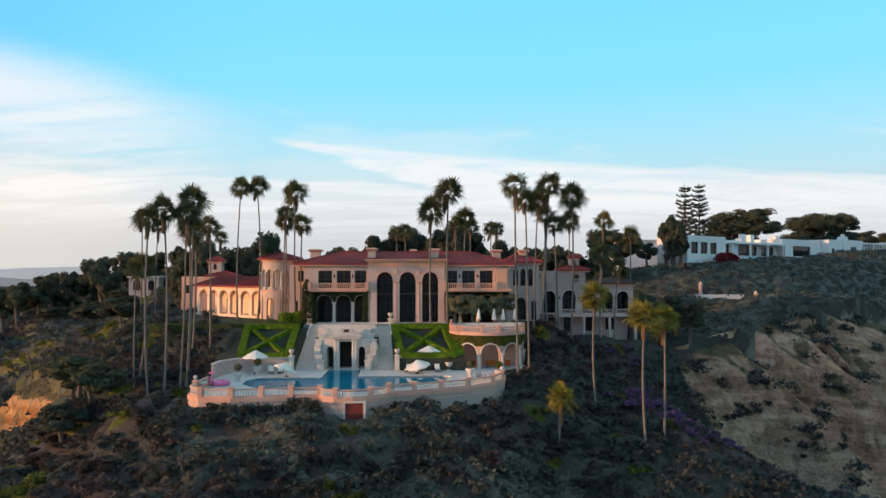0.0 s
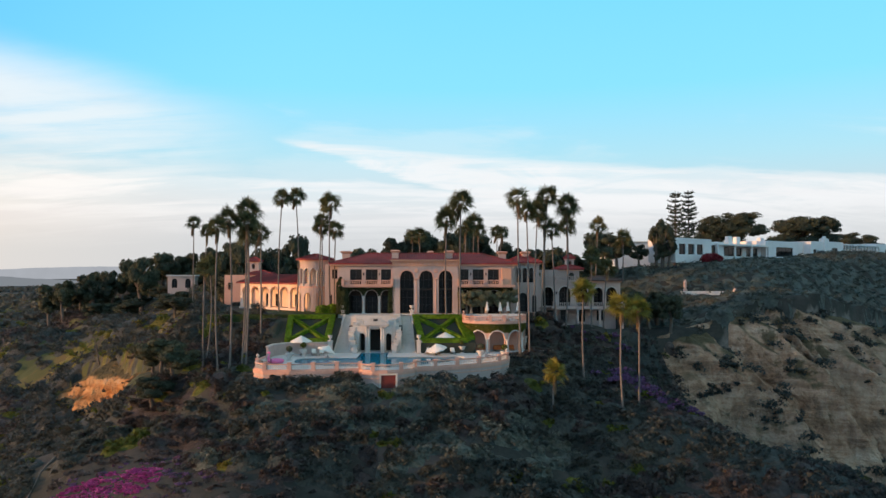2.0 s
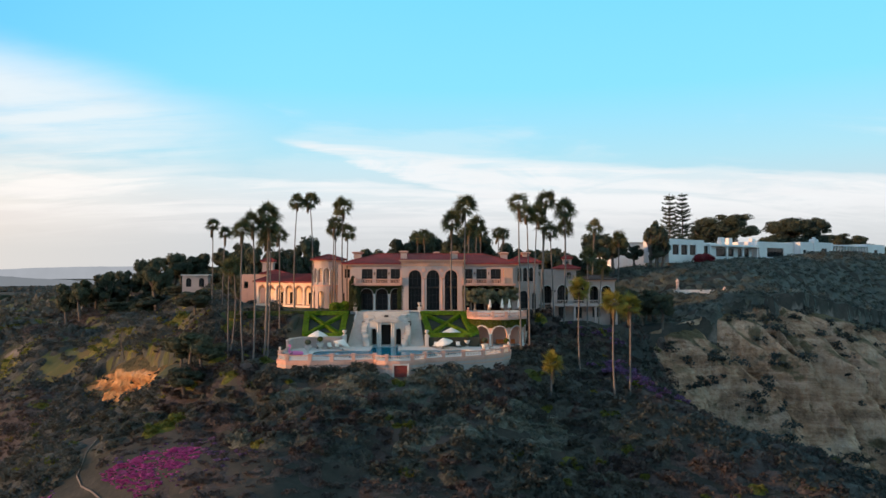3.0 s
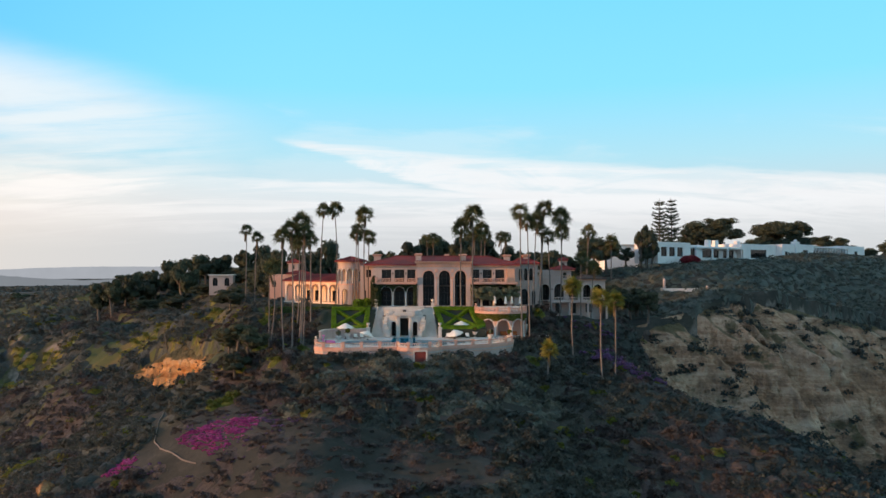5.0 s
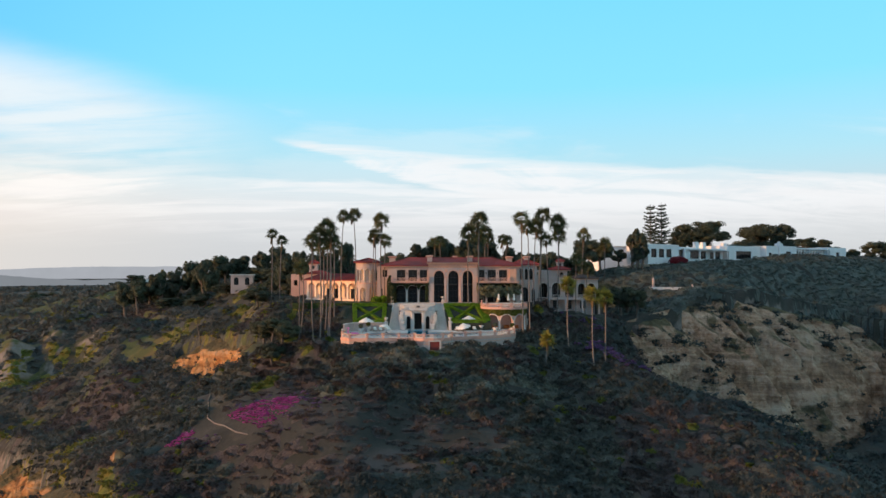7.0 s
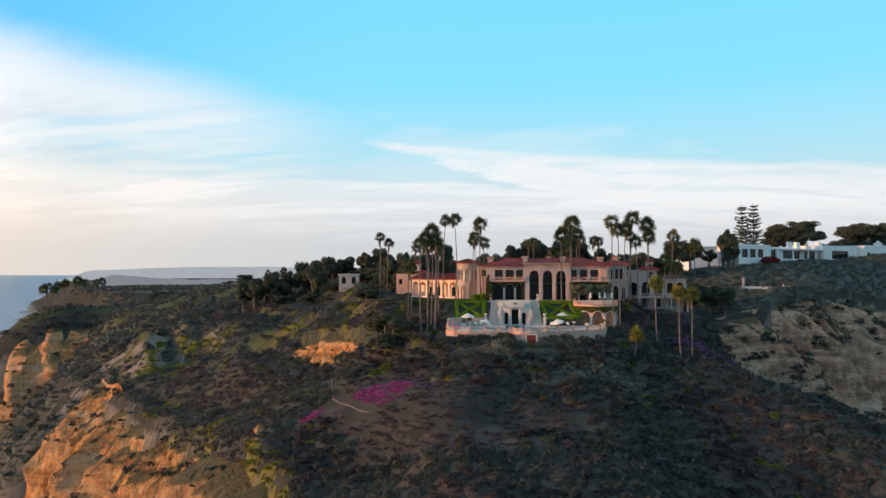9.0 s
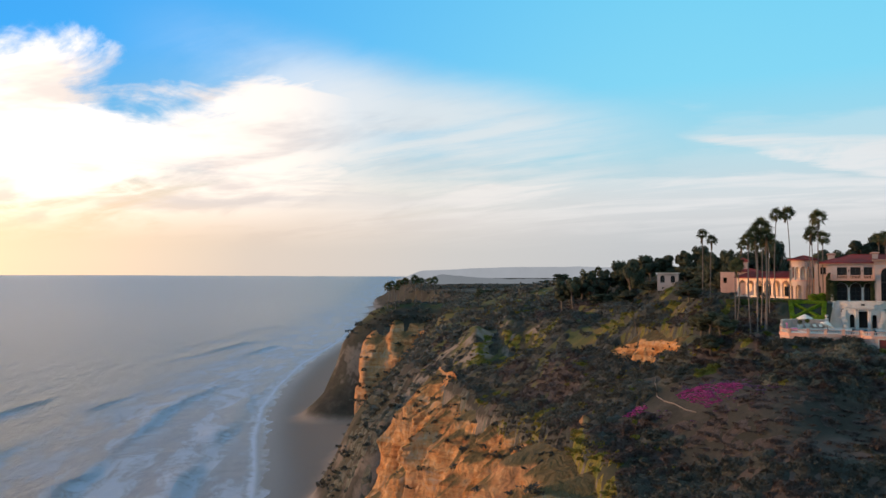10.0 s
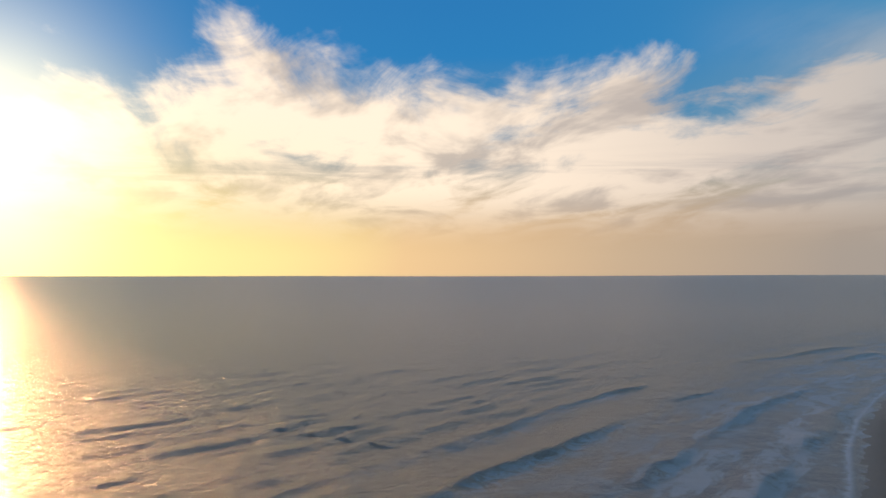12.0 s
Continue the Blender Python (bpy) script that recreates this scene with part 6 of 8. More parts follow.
for x, c in ((9.7, ORANGE), (12.4, ORANGE), (14.4, ORANGE)):
    th = thing("lounge_chair", "orange cushioned lounge chair under the pavilion arches", "chair", group="pavilion chairs", at=(x, PY - 2.9, DECK), turn=random.uniform(-20, 20))
    bm = bmesh.new()
    box(bm, -0.7, 0.7, -0.4, 0.4, 0.25, 0.5, 0.06)
    part("seat", bm, c, th)
    bm = bmesh.new()
    box(bm, -0.7, 0.7, 0.403, 0.58, 0.25, 0.95, 0.06)
    part("backrest", bm, c, th)
    for sx in (-0.6, 0.6):
        for sy in (-0.33, 0.45):
            bm = bmesh.new()
            box(bm, sx - 0.03, sx + 0.03, sy - 0.03, sy + 0.03, 0, 0.248)
            part("leg", bm, WOOD, th)


# ---------------- umbrellas, planters, pool furniture ----------------
def umbrella(x, y, z, r=1.45, h=2.6, open_=True, tilt=0.0, label=""):
    th = thing("parasol", label, "umbrella", group="open parasols" if open_ else "closed parasols", at=(x, y, z), turn=random.uniform(0, 45))
    bm = bmesh.new()
    lathe(bm, [(0.03, 0.05), (0.03, h)], 8)
    part("pole", bm, WOOD, th)
    bm = bmesh.new()
    lathe(bm, [(0.32, 0), (0.32, 0.06), (0.06, 0.1), (0.05, 0.3)], 12)
    part("base", bm, DARKMETAL, th)
    bm = bmesh.new()
    if open_:
        top = bm.verts.new((0, 0, h + 0.12))
        rim, low = [], []
        for k in range(16):
            a = 2 * math.pi * k / 16
            rr = r if k % 2 == 0 else r * 0.94
            zz = h - 0.80 if k % 2 == 0 else h - 0.72
            rim.append(bm.verts.new((rr * math.cos(a), rr * math.sin(a), zz)))
            low.append(bm.verts.new((rr * math.cos(a), rr * math.sin(a), zz - 0.16)))
        mid = [bm.verts.new((v.co.x * 0.5, v.co.y * 0.5, h - 0.30)) for v in rim]
        for k in range(16):
            j = (k + 1) % 16
            bm.faces.new((top, mid[k], mid[j])), bm.faces.new((mid[k], rim[k], rim[j], mid[j])), bm.faces.new((rim[k], low[k], low[j], rim[j]))
    else:
        prof = [(0.05, h + 0.15), (0.11, h - 0.1), (0.2, h - 0.9), (0.26, h - 1.35), (0.14, h - 1.4)]
        rings = []
        for rr, zz in prof:
            rings.append([bm.verts.new((rr * (1 + 0.3 * (k % 2)) * math.cos(2 * math.pi * k / 12), rr * (1 + 0.3 * (k % 2)) * math.sin(2 * math.pi * k / 12), zz)) for k in range(12)])
        for p, q in zip(rings, rings[1:]):
            for k in range(12):
                bm.faces.new((p[k], p[(k + 1) % 12], q[(k + 1) % 12], q[k]))
        bm.faces.new(rings[0])
    c = part("canopy", bm, CANVAS, th)
    if tilt:
        c.matrix_basis = pose(0, 0, h - 0.3, 0, tilt, 0) @ pose(0, 0, -(h - 0.3))
    return th


umbrella(-19.6, -14.6, DECK, 1.7, 3.0, label="open cream canvas parasol beside the pool")
umbrella(-15.0, -17.6, DECK, 1.5, 1.75, tilt=22, label="open cream canvas parasol tilted towards the pool")
umbrella(3.5, -10.0, DECK, 1.8, 3.1, label="open cream canvas parasol beside the pool")
umbrella(1.9, -15.3, DECK, 1.6, 1.75, tilt=-16, label="open cream canvas parasol tilted towards the pool")
for x, y in ((10.9, -5.0), (13.0, -6.6), (14.4, -6.0), (16.2, -5.2)):
    umbrella(x, y, 1.24, 1.2, 3.0, False, label="closed cream parasol on the pavilion roof terrace")


def planter(x, y, z, s=1.0, plant=0.5, seed=0):
    th = thing("planter_urn", "large pale stone planter with a clipped green bush", "planter", group="pool planters", at=(x, y, z))
    bm = bmesh.new()
    lathe(bm, [(0.45 * s, 0), (0.45 * s, 0.1), (0.22 * s, 0.2), (0.24 * s, 0.34), (0.52 * s, 0.75 * s), (0.60 * s, 1.05 * s), (0.68 * s, 1.1 * s), (0.66 * s, 1.2 * s), (0.5 * s, 1.18 * s), (0.0, 1.1 * s)], 16)
    part("urn", bm, STONE, th)
    bm = bmesh.new()
    lathe(bm, [(0.05, 1.1 * s), (0.04, 1.55 * s)], 6)
    part("stem", bm, BARK, th)
    rg = np.random.default_rng(seed)
    d = rg.normal(0, 1, (700, 3))
    d /= np.linalg.norm(d, axis=1)[:, None]
    leafy_part("bush", d * plant * rg.uniform(0.75, 1.05, 700)[:, None] * np.array([1, 1, 0.85]) + np.array([0, 0, 1.6 * s + plant * 0.5]), d, 0.09, OLIVE if seed % 2 else BRIGHT, th, rg)


for i, (x, y) in enumerate(((-19.0, -16.2), (-20.2, -21.8), (6.2, -11.9), (8.7, -19.0), (12.2, -20.4))):
    planter(x, y, DECK, 0.95, 0.48, i)


def lounger(x, y, turn):
    th = thing("sun_lounger", "pale cushioned sun lounger on the pool deck", "lounger", group="pool loungers", at=(x, y, DECK), turn=turn)
    bm = bmesh.new()
    box(bm, -0.34, 0.34, -1.0, 0.35, 0.34, 0.46, 0.03)
    part("mattress", bm, CANVAS, th)
    bm = bmesh.new()
    box(bm, -0.34, 0.34, 0, 0.75, 0, 0.11, 0.03)
    bmesh.ops.transform(bm, matrix=pose(0, 0.36, 0.36, 42), verts=bm.verts)
    part("backrest", bm, CANVAS, th)
    bm = bmesh.new()
    box(bm, -0.37, 0.37, -1.02, 0.9, 0.27, 0.335)
    part("frame", bm, WOOD, th)
    for sx in (-0.32, 0.32):
        for sy in (-0.9, 0.8):
            bm = bmesh.new()
            box(bm, sx - 0.03, sx + 0.03, sy - 0.03, sy + 0.03, 0, 0.268)
            part("leg", bm, WOOD, th)


for x, y, t in ((-17.6, -14.4, 12), (-16.4, -14.2, 8), (0.6, -13.4, -10), (2.2, -13.2, -6), (4.6, -13.2, 4)):
    lounger(x, y, t)


def cafe_table(x, y, n=4):
    th = thing("pool_table", "round dark metal table on the pool deck", "table", group="deck tables", at=(x, y, DECK))
    bm = bmesh.new()
    lathe(bm, [(0.0, 0.70), (0.62, 0.70), (0.64, 0.74), (0.0, 0.745)], 18)
    part("tabletop", bm, STONE, th)
    bm = bmesh.new()
    lathe(bm, [(0.3, 0), (0.28, 0.04), (0.05, 0.08), (0.05, 0.698)], 10)
    part("pedestal", bm, DARKMETAL, th)
    for k in range(n):
        a = 2 * math.pi * k / n + 0.5
        ch = thing("deck_chair", "dark metal chair drawn up to a deck table", "chair", group="deck chairs", at=(x + 1.05 * math.cos(a), y + 1.05 * math.sin(a), DECK), turn=math.degrees(a) - 90)
        bm = bmesh.new()
        box(bm, -0.23, 0.23, -0.22, 0.22, 0.42, 0.46, 0.01)
        part("seat", bm, DARKMETAL, ch)
        bm = bmesh.new()
        for i in range(5):
            box(bm, -0.22 + i * 0.105, -0.20 + i * 0.105, 0.18, 0.20, 0.463, 0.84)
        box(bm, -0.23, 0.23, 0.175, 0.205, 0.843, 0.88)
        part("backrest", bm, DARKMETAL, ch)
        for sx in (-0.2, 0.2):
            for sy in (-0.19, 0.19):
                bm = bmesh.new()
                box(bm, sx - 0.015, sx + 0.015, sy - 0.015, sy + 0.015, 0, 0.418)
                part("leg", bm, DARKMETAL, ch)


cafe_table(10.4, -20.8), cafe_table(-23.0, -27.4, 3)

# pink inflatable bird float
fl = thing("pool_float", "pink inflatable bird-shaped float lying on the deck", "float", at=(-21.6, -24.8, DECK), turn=20)
bm = bmesh.new()
rings = []
for k in range(18):
    a = 2 * math.pi * k / 18
    rings.append([bm.verts.new(((0.75 + 0.32 * math.cos(b)) * math.cos(a) * 1.15, (0.75 + 0.32 * math.cos(b)) * math.sin(a), 0.31 + 0.31 * math.sin(b))) for b in (2 * math.pi * j / 8 for j in range(8))])
for k in range(18):
    p, q = rings[k], rings[(k + 1) % 18]
    for j in range(8):
        bm.faces.new((p[j], p[(j + 1) % 8], q[(j + 1) % 8], q[j]))
part("ring", bm, PINKVINYL, fl, smooth=True)
bm = bmesh.new()
path = [(-0.85, 0.3), (-1.1, 0.7), (-1.02, 1.1), (-0.82, 1.38), (-0.98, 1.6), (-1.25, 1.55)]
rows = []
for i, (px, pz) in enumerate(path):
    rr = (0.24, 0.2, 0.15, 0.15, 0.19, 0.09)[i]
    rows.append([bm.verts.new((px + rr * math.cos(b) * (0.9 if i < 3 else 0.6), rr * math.sin(b), pz + rr * math.cos(b) * (0.3 if i < 3 else 0.8))) for b in (2 * math.pi * j / 8 for j in range(8))])
for p, q in zip(rows, rows[1:]):
    for j in range(8):
        bm.faces.new((p[j], p[(j + 1) % 8], q[(j + 1) % 8], q[j]))
bm.faces.new(rows[-1])
part("neck", bm, PINKVINYL, fl, smooth=True)
# curved side path east of the pavilion
part("side_path", ribbon([(17.6, -11.2), (20.0, -10.4), (21.6, -8.6), (22.2, -6.4)], -5.4, -3.5, 1.0), PAVE, thing("garden_path", "pale curved path beside the pavilion", "path", kind="structure"))


# ---------------- neighbour on the plateau ----------------
villa = thing("modern_villa", "long white flat-roofed modern house on the neighbouring plateau", "house", at=(70.2, 71.5, 0), turn=36.5)
villa.matrix_basis = villa.matrix_basis @ Matrix.Diagonal((1.28, 1.0, 1.0, 1.0))
VZ = 14.3


def vblock(x0, x1, y0, y1, z0, z1, openings, depth=0.5, mat=None, cap=0.12):
    """A flat-roofed block: front wall with openings, sides, back and roof."""
    bm = wall(bmesh.new(), x0, x1, z0, z1, depth, openings, lambda s, d, z: (s, d + y0, z), 6.0)
    box(bm, x0, x0 + 0.4, y0 + depth, y1, z0, z1), box(bm, x1 - 0.4, x1, y0 + depth, y1, z0, z1), box(bm, x0 + 0.4, x1 - 0.4, y1 - 0.4, y1, z0, z1)
    part("block_wall", bm, mat or WHITE, villa)
    bm = bmesh.new()
    box(bm, x0 + 0.41, x1 - 0.41, y0 + depth + 0.01, y1 - 0.41, z1 - 0.5, z1 - cap)
    part("roof", bm, PAVE, villa)
    for l, r, sill, sp, hd in openings:
        window(villa, l, r, sill, max(sp, hd), y0 + depth - 0.12, max(1, int((r - l) / 2.2)), 0)


def vwin(*spans, lo=0.9, hi=3.3):
    return [(a, b, VZ + lo, VZ + hi, VZ + hi) for a, b in spans]


vblock(0.0, 14.0, 0, 9, VZ - 2, VZ + 4.9, vwin((1.4, 3.9), (4.8, 7.3), (8.2, 10.7), lo=0.3, hi=3.3))
vblock(14.0, 23.0, 3, 16, VZ - 1.5, VZ + 4.4, vwin((15.0, 19.6), lo=0.3, hi=3.4))
vblock(23.0, 42.0, 4.5, 17, VZ - 1, VZ + 4.2, vwin((23.8, 33.0), (35.0, 40.6), lo=0.3, hi=3.0))
bm = bmesh.new()
box(bm, 18.5, 42.4, 1.6, 4.49, VZ + 3.4, VZ + 3.9)
for x in (19.0, 26.5, 34.0, 42.0):
    box(bm, x - 0.25, x + 0.25, 1.7, 2.2, VZ - 1, VZ + 3.397)
part("veranda", bm, WHITE, villa)
vblock(42.5, 62.0, 3, 18, VZ, VZ + 5.6, vwin((47.5, 56.5), lo=0.4, hi=3.6))
vblock(62.0, 70.0, 0.5, 18, VZ + 0.3, VZ + 6.0, vwin((63.6, 65.4), lo=1.0, hi=3.2))
bm = bmesh.new()
box(bm, 69.4, 72.0, 0.0, 2.2, VZ + 0.5, VZ + 7.2, 0.2), box(bm, 70.2, 71.2, 0.5, 1.6, VZ + 7.203, VZ + 8.0, 0.2)
part("chimney", bm, WHITE, villa)
vblock(72.0, 82.0, 0.8, 18, VZ + 0.6, VZ + 6.2, vwin((75.0, 78.4), lo=1.2, hi=4.0))
vblock(82.0, 108.0, 5, 18, VZ + 1.2, VZ + 6.0, vwin((83.5, 106.5), lo=1.4, hi=4.3))
bm = bmesh.new()
box(bm, 81.8, 108.5, 1.4, 5.0, VZ + 5.2, VZ + 5.7)
part("veranda_roof", bm, WHITE, villa)
for k in range(14):
    bm = bmesh.new()
    x = 83.0 + k * 1.9
    box(bm, x - 0.22, x + 0.22, 1.6, 2.0, VZ + 0.2, VZ + 5.197)
    part("veranda_post", bm, WHITE, villa)
vblock(108.0, 122.0, 2.5, 18, VZ + 0.6, VZ + 6.6, vwin((114.0, 116.6), lo=1.6, hi=4.4))
bm = bmesh.new()
box(bm, 94.0, 119.0, -3.2, 1.3, VZ - 4.5, VZ + 1.1, 0.1)
part("garden_wall", bm, material("pale_blue_render", (0.62, 0.74, 0.80), (0.54, 0.66, 0.72), 0.9, 2.5, 0.15), villa)
for x, y in ((33.0, 9.0), (38.0, 10.0), (47.0, 8.0), (90.0, 10.0), (112.0, 9.0)):
    bm = bmesh.new()
    box(bm, x, x + 1.8, y, y + 1.4, VZ + 3.6, VZ + 6.9, 0.1)
    part("roof_box", bm, WHITE, villa)


def small_house(x, y, w, d, h, turn, label, mat, roof=None, arches=0, floors=1, drop=2.0, lift=0.0):
    z = float(ground_at(x, y)) + lift
    th = thing("house", label, "house", at=(x, y, z), turn=turn)
    ops = []
    n = max(2, int(w / 3.0))
    for f in range(floors):
        for k in range(n):
            c = -w / 2 + w * (k + 0.5) / n
            lo = h * f / floors
            if arches:
                ops.append((c - 0.8, c + 0.8, lo + 0.1, lo + 2.0, lo + 2.8))
            else:
                ops.append((c - 0.75, c + 0.75, lo + 0.9, lo + 2.2, lo + 2.2))
    for f in range(floors):
        mine = ops[f * n : (f + 1) * n]
        part("front_wall", wall(bmesh.new(), -w / 2, w / 2, h * f / floors - (drop if f == 0 else -0.003), h * (f + 1) / floors, 0.4, mine, None, 8.0), mat, th)
    for o in ops:
        window(th, o[0], o[1], o[2], max(o[3], o[4]), 0.25, 1, 0)
    bm = bmesh.new()
    box(bm, -w / 2, -w / 2 + 0.3, 0.41, d, -drop, h), box(bm, w / 2 - 0.3, w / 2, 0.41, d, -drop, h), box(bm, -w / 2 + 0.31, w / 2 - 0.31, d - 0.3, d, -drop, h)
    part("side_wall", bm, mat, th)
    if roof:
        hip_roof("roof", -w / 2, w / 2, 0, d, h + 0.22, h + 0.22 + d * 0.16, 0.5, th)
    else:
        bm = bmesh.new()
        box(bm, -w / 2 - 0.4, w / 2 + 0.4, -0.6, d + 0.3, h + 0.003, h + 0.35, 0.03)
        part("roof", bm, PAVE, th)
    return th


small_house(-71.5, 88.0, 7.6, 7, 3.5, 8, "cream stucco guest house with arches among trees", STUCCO, None, 1, 1, 3, 2.2)
small_house(-172.0, 290.0, 13, 10, 5.0, 20, "cream flat-roofed house on the western slope", WHITE, None, 0, 1, 6, 2.6)
small_house(-160.0, 296.0, 16, 8, 3.2, 20, "low cream house wing on the western slope", STUCCO, None, 0, 1, 6, 2.0)
small_house(69.0, 110.0, 13, 11, 5.2, 10, "cream flat-roofed house among trees", WHITE, None, 0, 1, 8, 6.6)
BLUEGREY = material("blue_grey_roof", (0.17, 0.20, 0.26), (0.12, 0.14, 0.19), 0.8, 2.0, 0.2)
for x, y, w, h, t, l, m in ((-300, 520, 34, 8, 25, "large grey house with pale trim on a far slope", STUCCO), (-250, 540, 24, 7, 10, "far blue-grey house among coastal trees", BLUEGREY), (-215, 520, 18, 6, 15, "far grey house among coastal trees", BLUEGREY),
                            (-330, 640, 26, 7, 30, "far cream house on the coastal shelf", STUCCO), (-200, 640, 22, 6, 5, "far white house on the coastal shelf", WHITE), (-120, 700, 26, 6, 0, "far cream house on the coastal shelf", STUCCO), (-360, 760, 28, 6, 25, "far white house on the coastal shelf", WHITE)):
    small_house(x, y, w, 12, h, t, l, m, None, 0, 2, 6)

# stone figures-free garden terrace below the neighbour
gt = thing("garden_terrace", "small pale stone terrace with two standing posts", "terrace", kind="structure")
bm = bmesh.new()
z = float(ground_at(68, 48))
box(bm, 63.5, 74, 47.4, 49, z - 2.5, z + 0.9, 0.05)
part("terrace_wall", bm, PAVE, gt)
for x, y in ((64.5, 48.0), (76.0, 46.0)):
    z = float(ground_at(x, y))
    th = thing("garden_statue", "weathered pale stone garden statue on a base", "statue", at=(x, y, z + (1.0 if x < 70 else 0.0)))
    bm = bmesh.new()
    lathe(bm, [(0.5, -0.8), (0.5, 0.4), (0.3, 0.5), (0.42, 1.1), (0.36, 1.7), (0.5, 2.0), (0.3, 2.4), (0.2, 2.7), (0.0, 2.8)], 10)
    ob = part("figure", bm, STUCCO, th)


# ---------------- palms ----------------
def fan_leaf(rng, v, f, base, d, up, size, droop):
    """A fan frond: stalk and a spread of narrow drooping blades."""
    d = d / np.linalg.norm(d)
    side = np.cross(d, up)
    side /= np.linalg.norm(side) + 1e-9
    nrm = np.cross(side, d)
    roll = rng.normal(0, 0.75)
    side, nrm = side * math.cos(roll) + nrm * math.sin(roll), nrm * math.cos(roll) - side * math.sin(roll)
    heart = base + d * size * 0.30
    k = len(v)
    v += [base - side * 0.03, base + side * 0.03, heart]
    f.append((k, k + 1, k + 2))
    for a in np.linspace(-1.25, 1.25, 11):
        bd = d * math.cos(a) + side * math.sin(a)
        ln = size * (0.78 - 0.16 * abs(a)) * rng.uniform(0.88, 1.1)
        w = np.cross(bd, nrm) * size * 0.042
        m = heart + bd * ln * 0.6 - np.array([0, 0, 1]) * ln * 0.04 * droop + nrm * 0.02
        t = heart + bd * ln - np.array([0, 0, 1]) * ln * 0.34 * droop
        k = len(v)
        v += [heart, m - w, m + w, t]
        f += [(k, k + 1, k + 2), (k + 1, k + 3, k + 2)]


def palm_crown(seed, leaves=30, size=1.9, mat=None):
    """Fan fronds all round the heart: upright in the middle, level at the side, hanging below."""
    rng = np.random.default_rng(seed)
    v, f = [], []
    for k in range(leaves):
        u = (k + 0.5) / leaves
        el = math.radians(84 - 122 * u**0.8 + rng.normal(0, 10))
        az = k * 2.399 + rng.normal(0, 0.3)
        d = np.array([math.cos(el) * math.cos(az), math.cos(el) * math.sin(az), math.sin(el)])
        fan_leaf(rng, v, f, d * 0.12, d, np.array([0, 0, 1.0]) + 1e-3, size * rng.uniform(0.74, 1.16) * (1.0 - 0.12 * u), 0.1 + 0.9 * u)
    return mesh_from("crown", np.array(v), np.array(f), mat or PALM)


def palm_skirt(seed, length):
    """Dead fronds that hang under the crown."""
    rng = np.random.default_rng(seed)
    v, f = [], []
    for k in range(110):
        a, z = rng.uniform(0, 2 * math.pi), -rng.uniform(0.1, length)
        r = 0.14 + 0.14 * (1 + z / (length + 0.4)) * rng.uniform(0.6, 1.1)
        p = np.array([r * math.cos(a), r * math.sin(a), z])
        q = np.array([(r * 0.9 + 0.1) * math.cos(a + 0.1), (r * 0.9 + 0.1) * math.sin(a + 0.1), z - rng.uniform(0.5, 0.95)])
        s = np.array([-math.sin(a), math.cos(a), 0]) * 0.11
        t = np.array([0.15 * math.cos(a), 0.15 * math.sin(a), z + 0.2])
        i = len(v)
        v += [t, p - s, p + s, q]
        f += [(i, i + 1, i + 2), (i + 1, i + 3, i + 2)]
    return mesh_from("skirt", np.array(v), np.array(f), SKIRT)


CROWNS = [palm_crown(s, 24 + 2 * s, 1.95 + 0.08 * s) for s in range(5)]
GOLDEN = [palm_crown(20 + s, 34, 2.0, SUNPALM) for s in range(3)]
SKIRTS = [palm_skirt(s, 1.0 + 0.5 * s) for s in range(4)]


def palm(x, y, top, lean=(0, 0), base=None, r=0.2, s=1.0, seed=0, label="tall fan palm with a slim grey trunk", skirt=True, crowns=None):
    rng = np.random.default_rng(seed + 100)
    zb = float(ground_at(x, y)) if base is None else base
    h = top - zb
    th = thing("fan_palm", label, "palm", group="fan palms", at=(x, y, zb - 0.15))
    bm = bmesh.new()
    rings, n, seg = [], 18, 8
    bend = rng.normal(0, 0.012 * h, 2)
    for k in range(n + 1):
        u = k / n
        cx = lean[0] * u + bend[0] * math.sin(math.pi * u)
        cy = lean[1] * u + bend[1] * math.sin(math.pi * u)
        rr = r * (1.0 + 0.75 * max(0, 1 - u * 9) ** 2) * (1.05 - 0.35 * u) * (1 + 0.05 * (k % 2))
        rings.append([bm.verts.new((cx + rr * math.cos(2 * math.pi * j / seg), cy + rr * math.sin(2 * math.pi * j / seg), h * u)) for j in range(seg)])
    for p, q in zip(rings, rings[1:]):
        for j in range(seg):
            bm.faces.new((p[j], p[(j + 1) % seg], q[(j + 1) % seg], q[j]))
    part("trunk", bm, TRUNK, th, smooth=True)
    m = Matrix.LocRotScale((lean[0], lean[1], h), Euler((rng.normal(0, 0.12), rng.normal(0, 0.12), rng.uniform(0, 6.28))), (s, s, s))
    crowns = crowns or CROWNS
    share("crown", crowns[seed % len(crowns)], th, m)
    if skirt:
        share("skirt", SKIRTS[seed % 4], th, m)
    return th


# (x, y, height of the crown's heart, scale): west bank, arcade, villa front, behind, east
PALMS_WEST = [(-29.6, -26, 16.0, 1.0), (-28.6, -24, 17.3, 1.05), (-27.7, -22, 17.0, 0.95), (-28.5, -14, 19.3, 1.0), (-27.6, -8, 16.2, 1.0), (-27.0, -20, 15.4, 0.9),
              (-34.0, -20, 10.0, 0.85), (-33.4, -18, 10.6, 0.85), (-30.0, -6, 15.5, 1.0), (-47.7, 20, 19.6, 1.0), (-45.6, 22, 18.0, 0.9)]
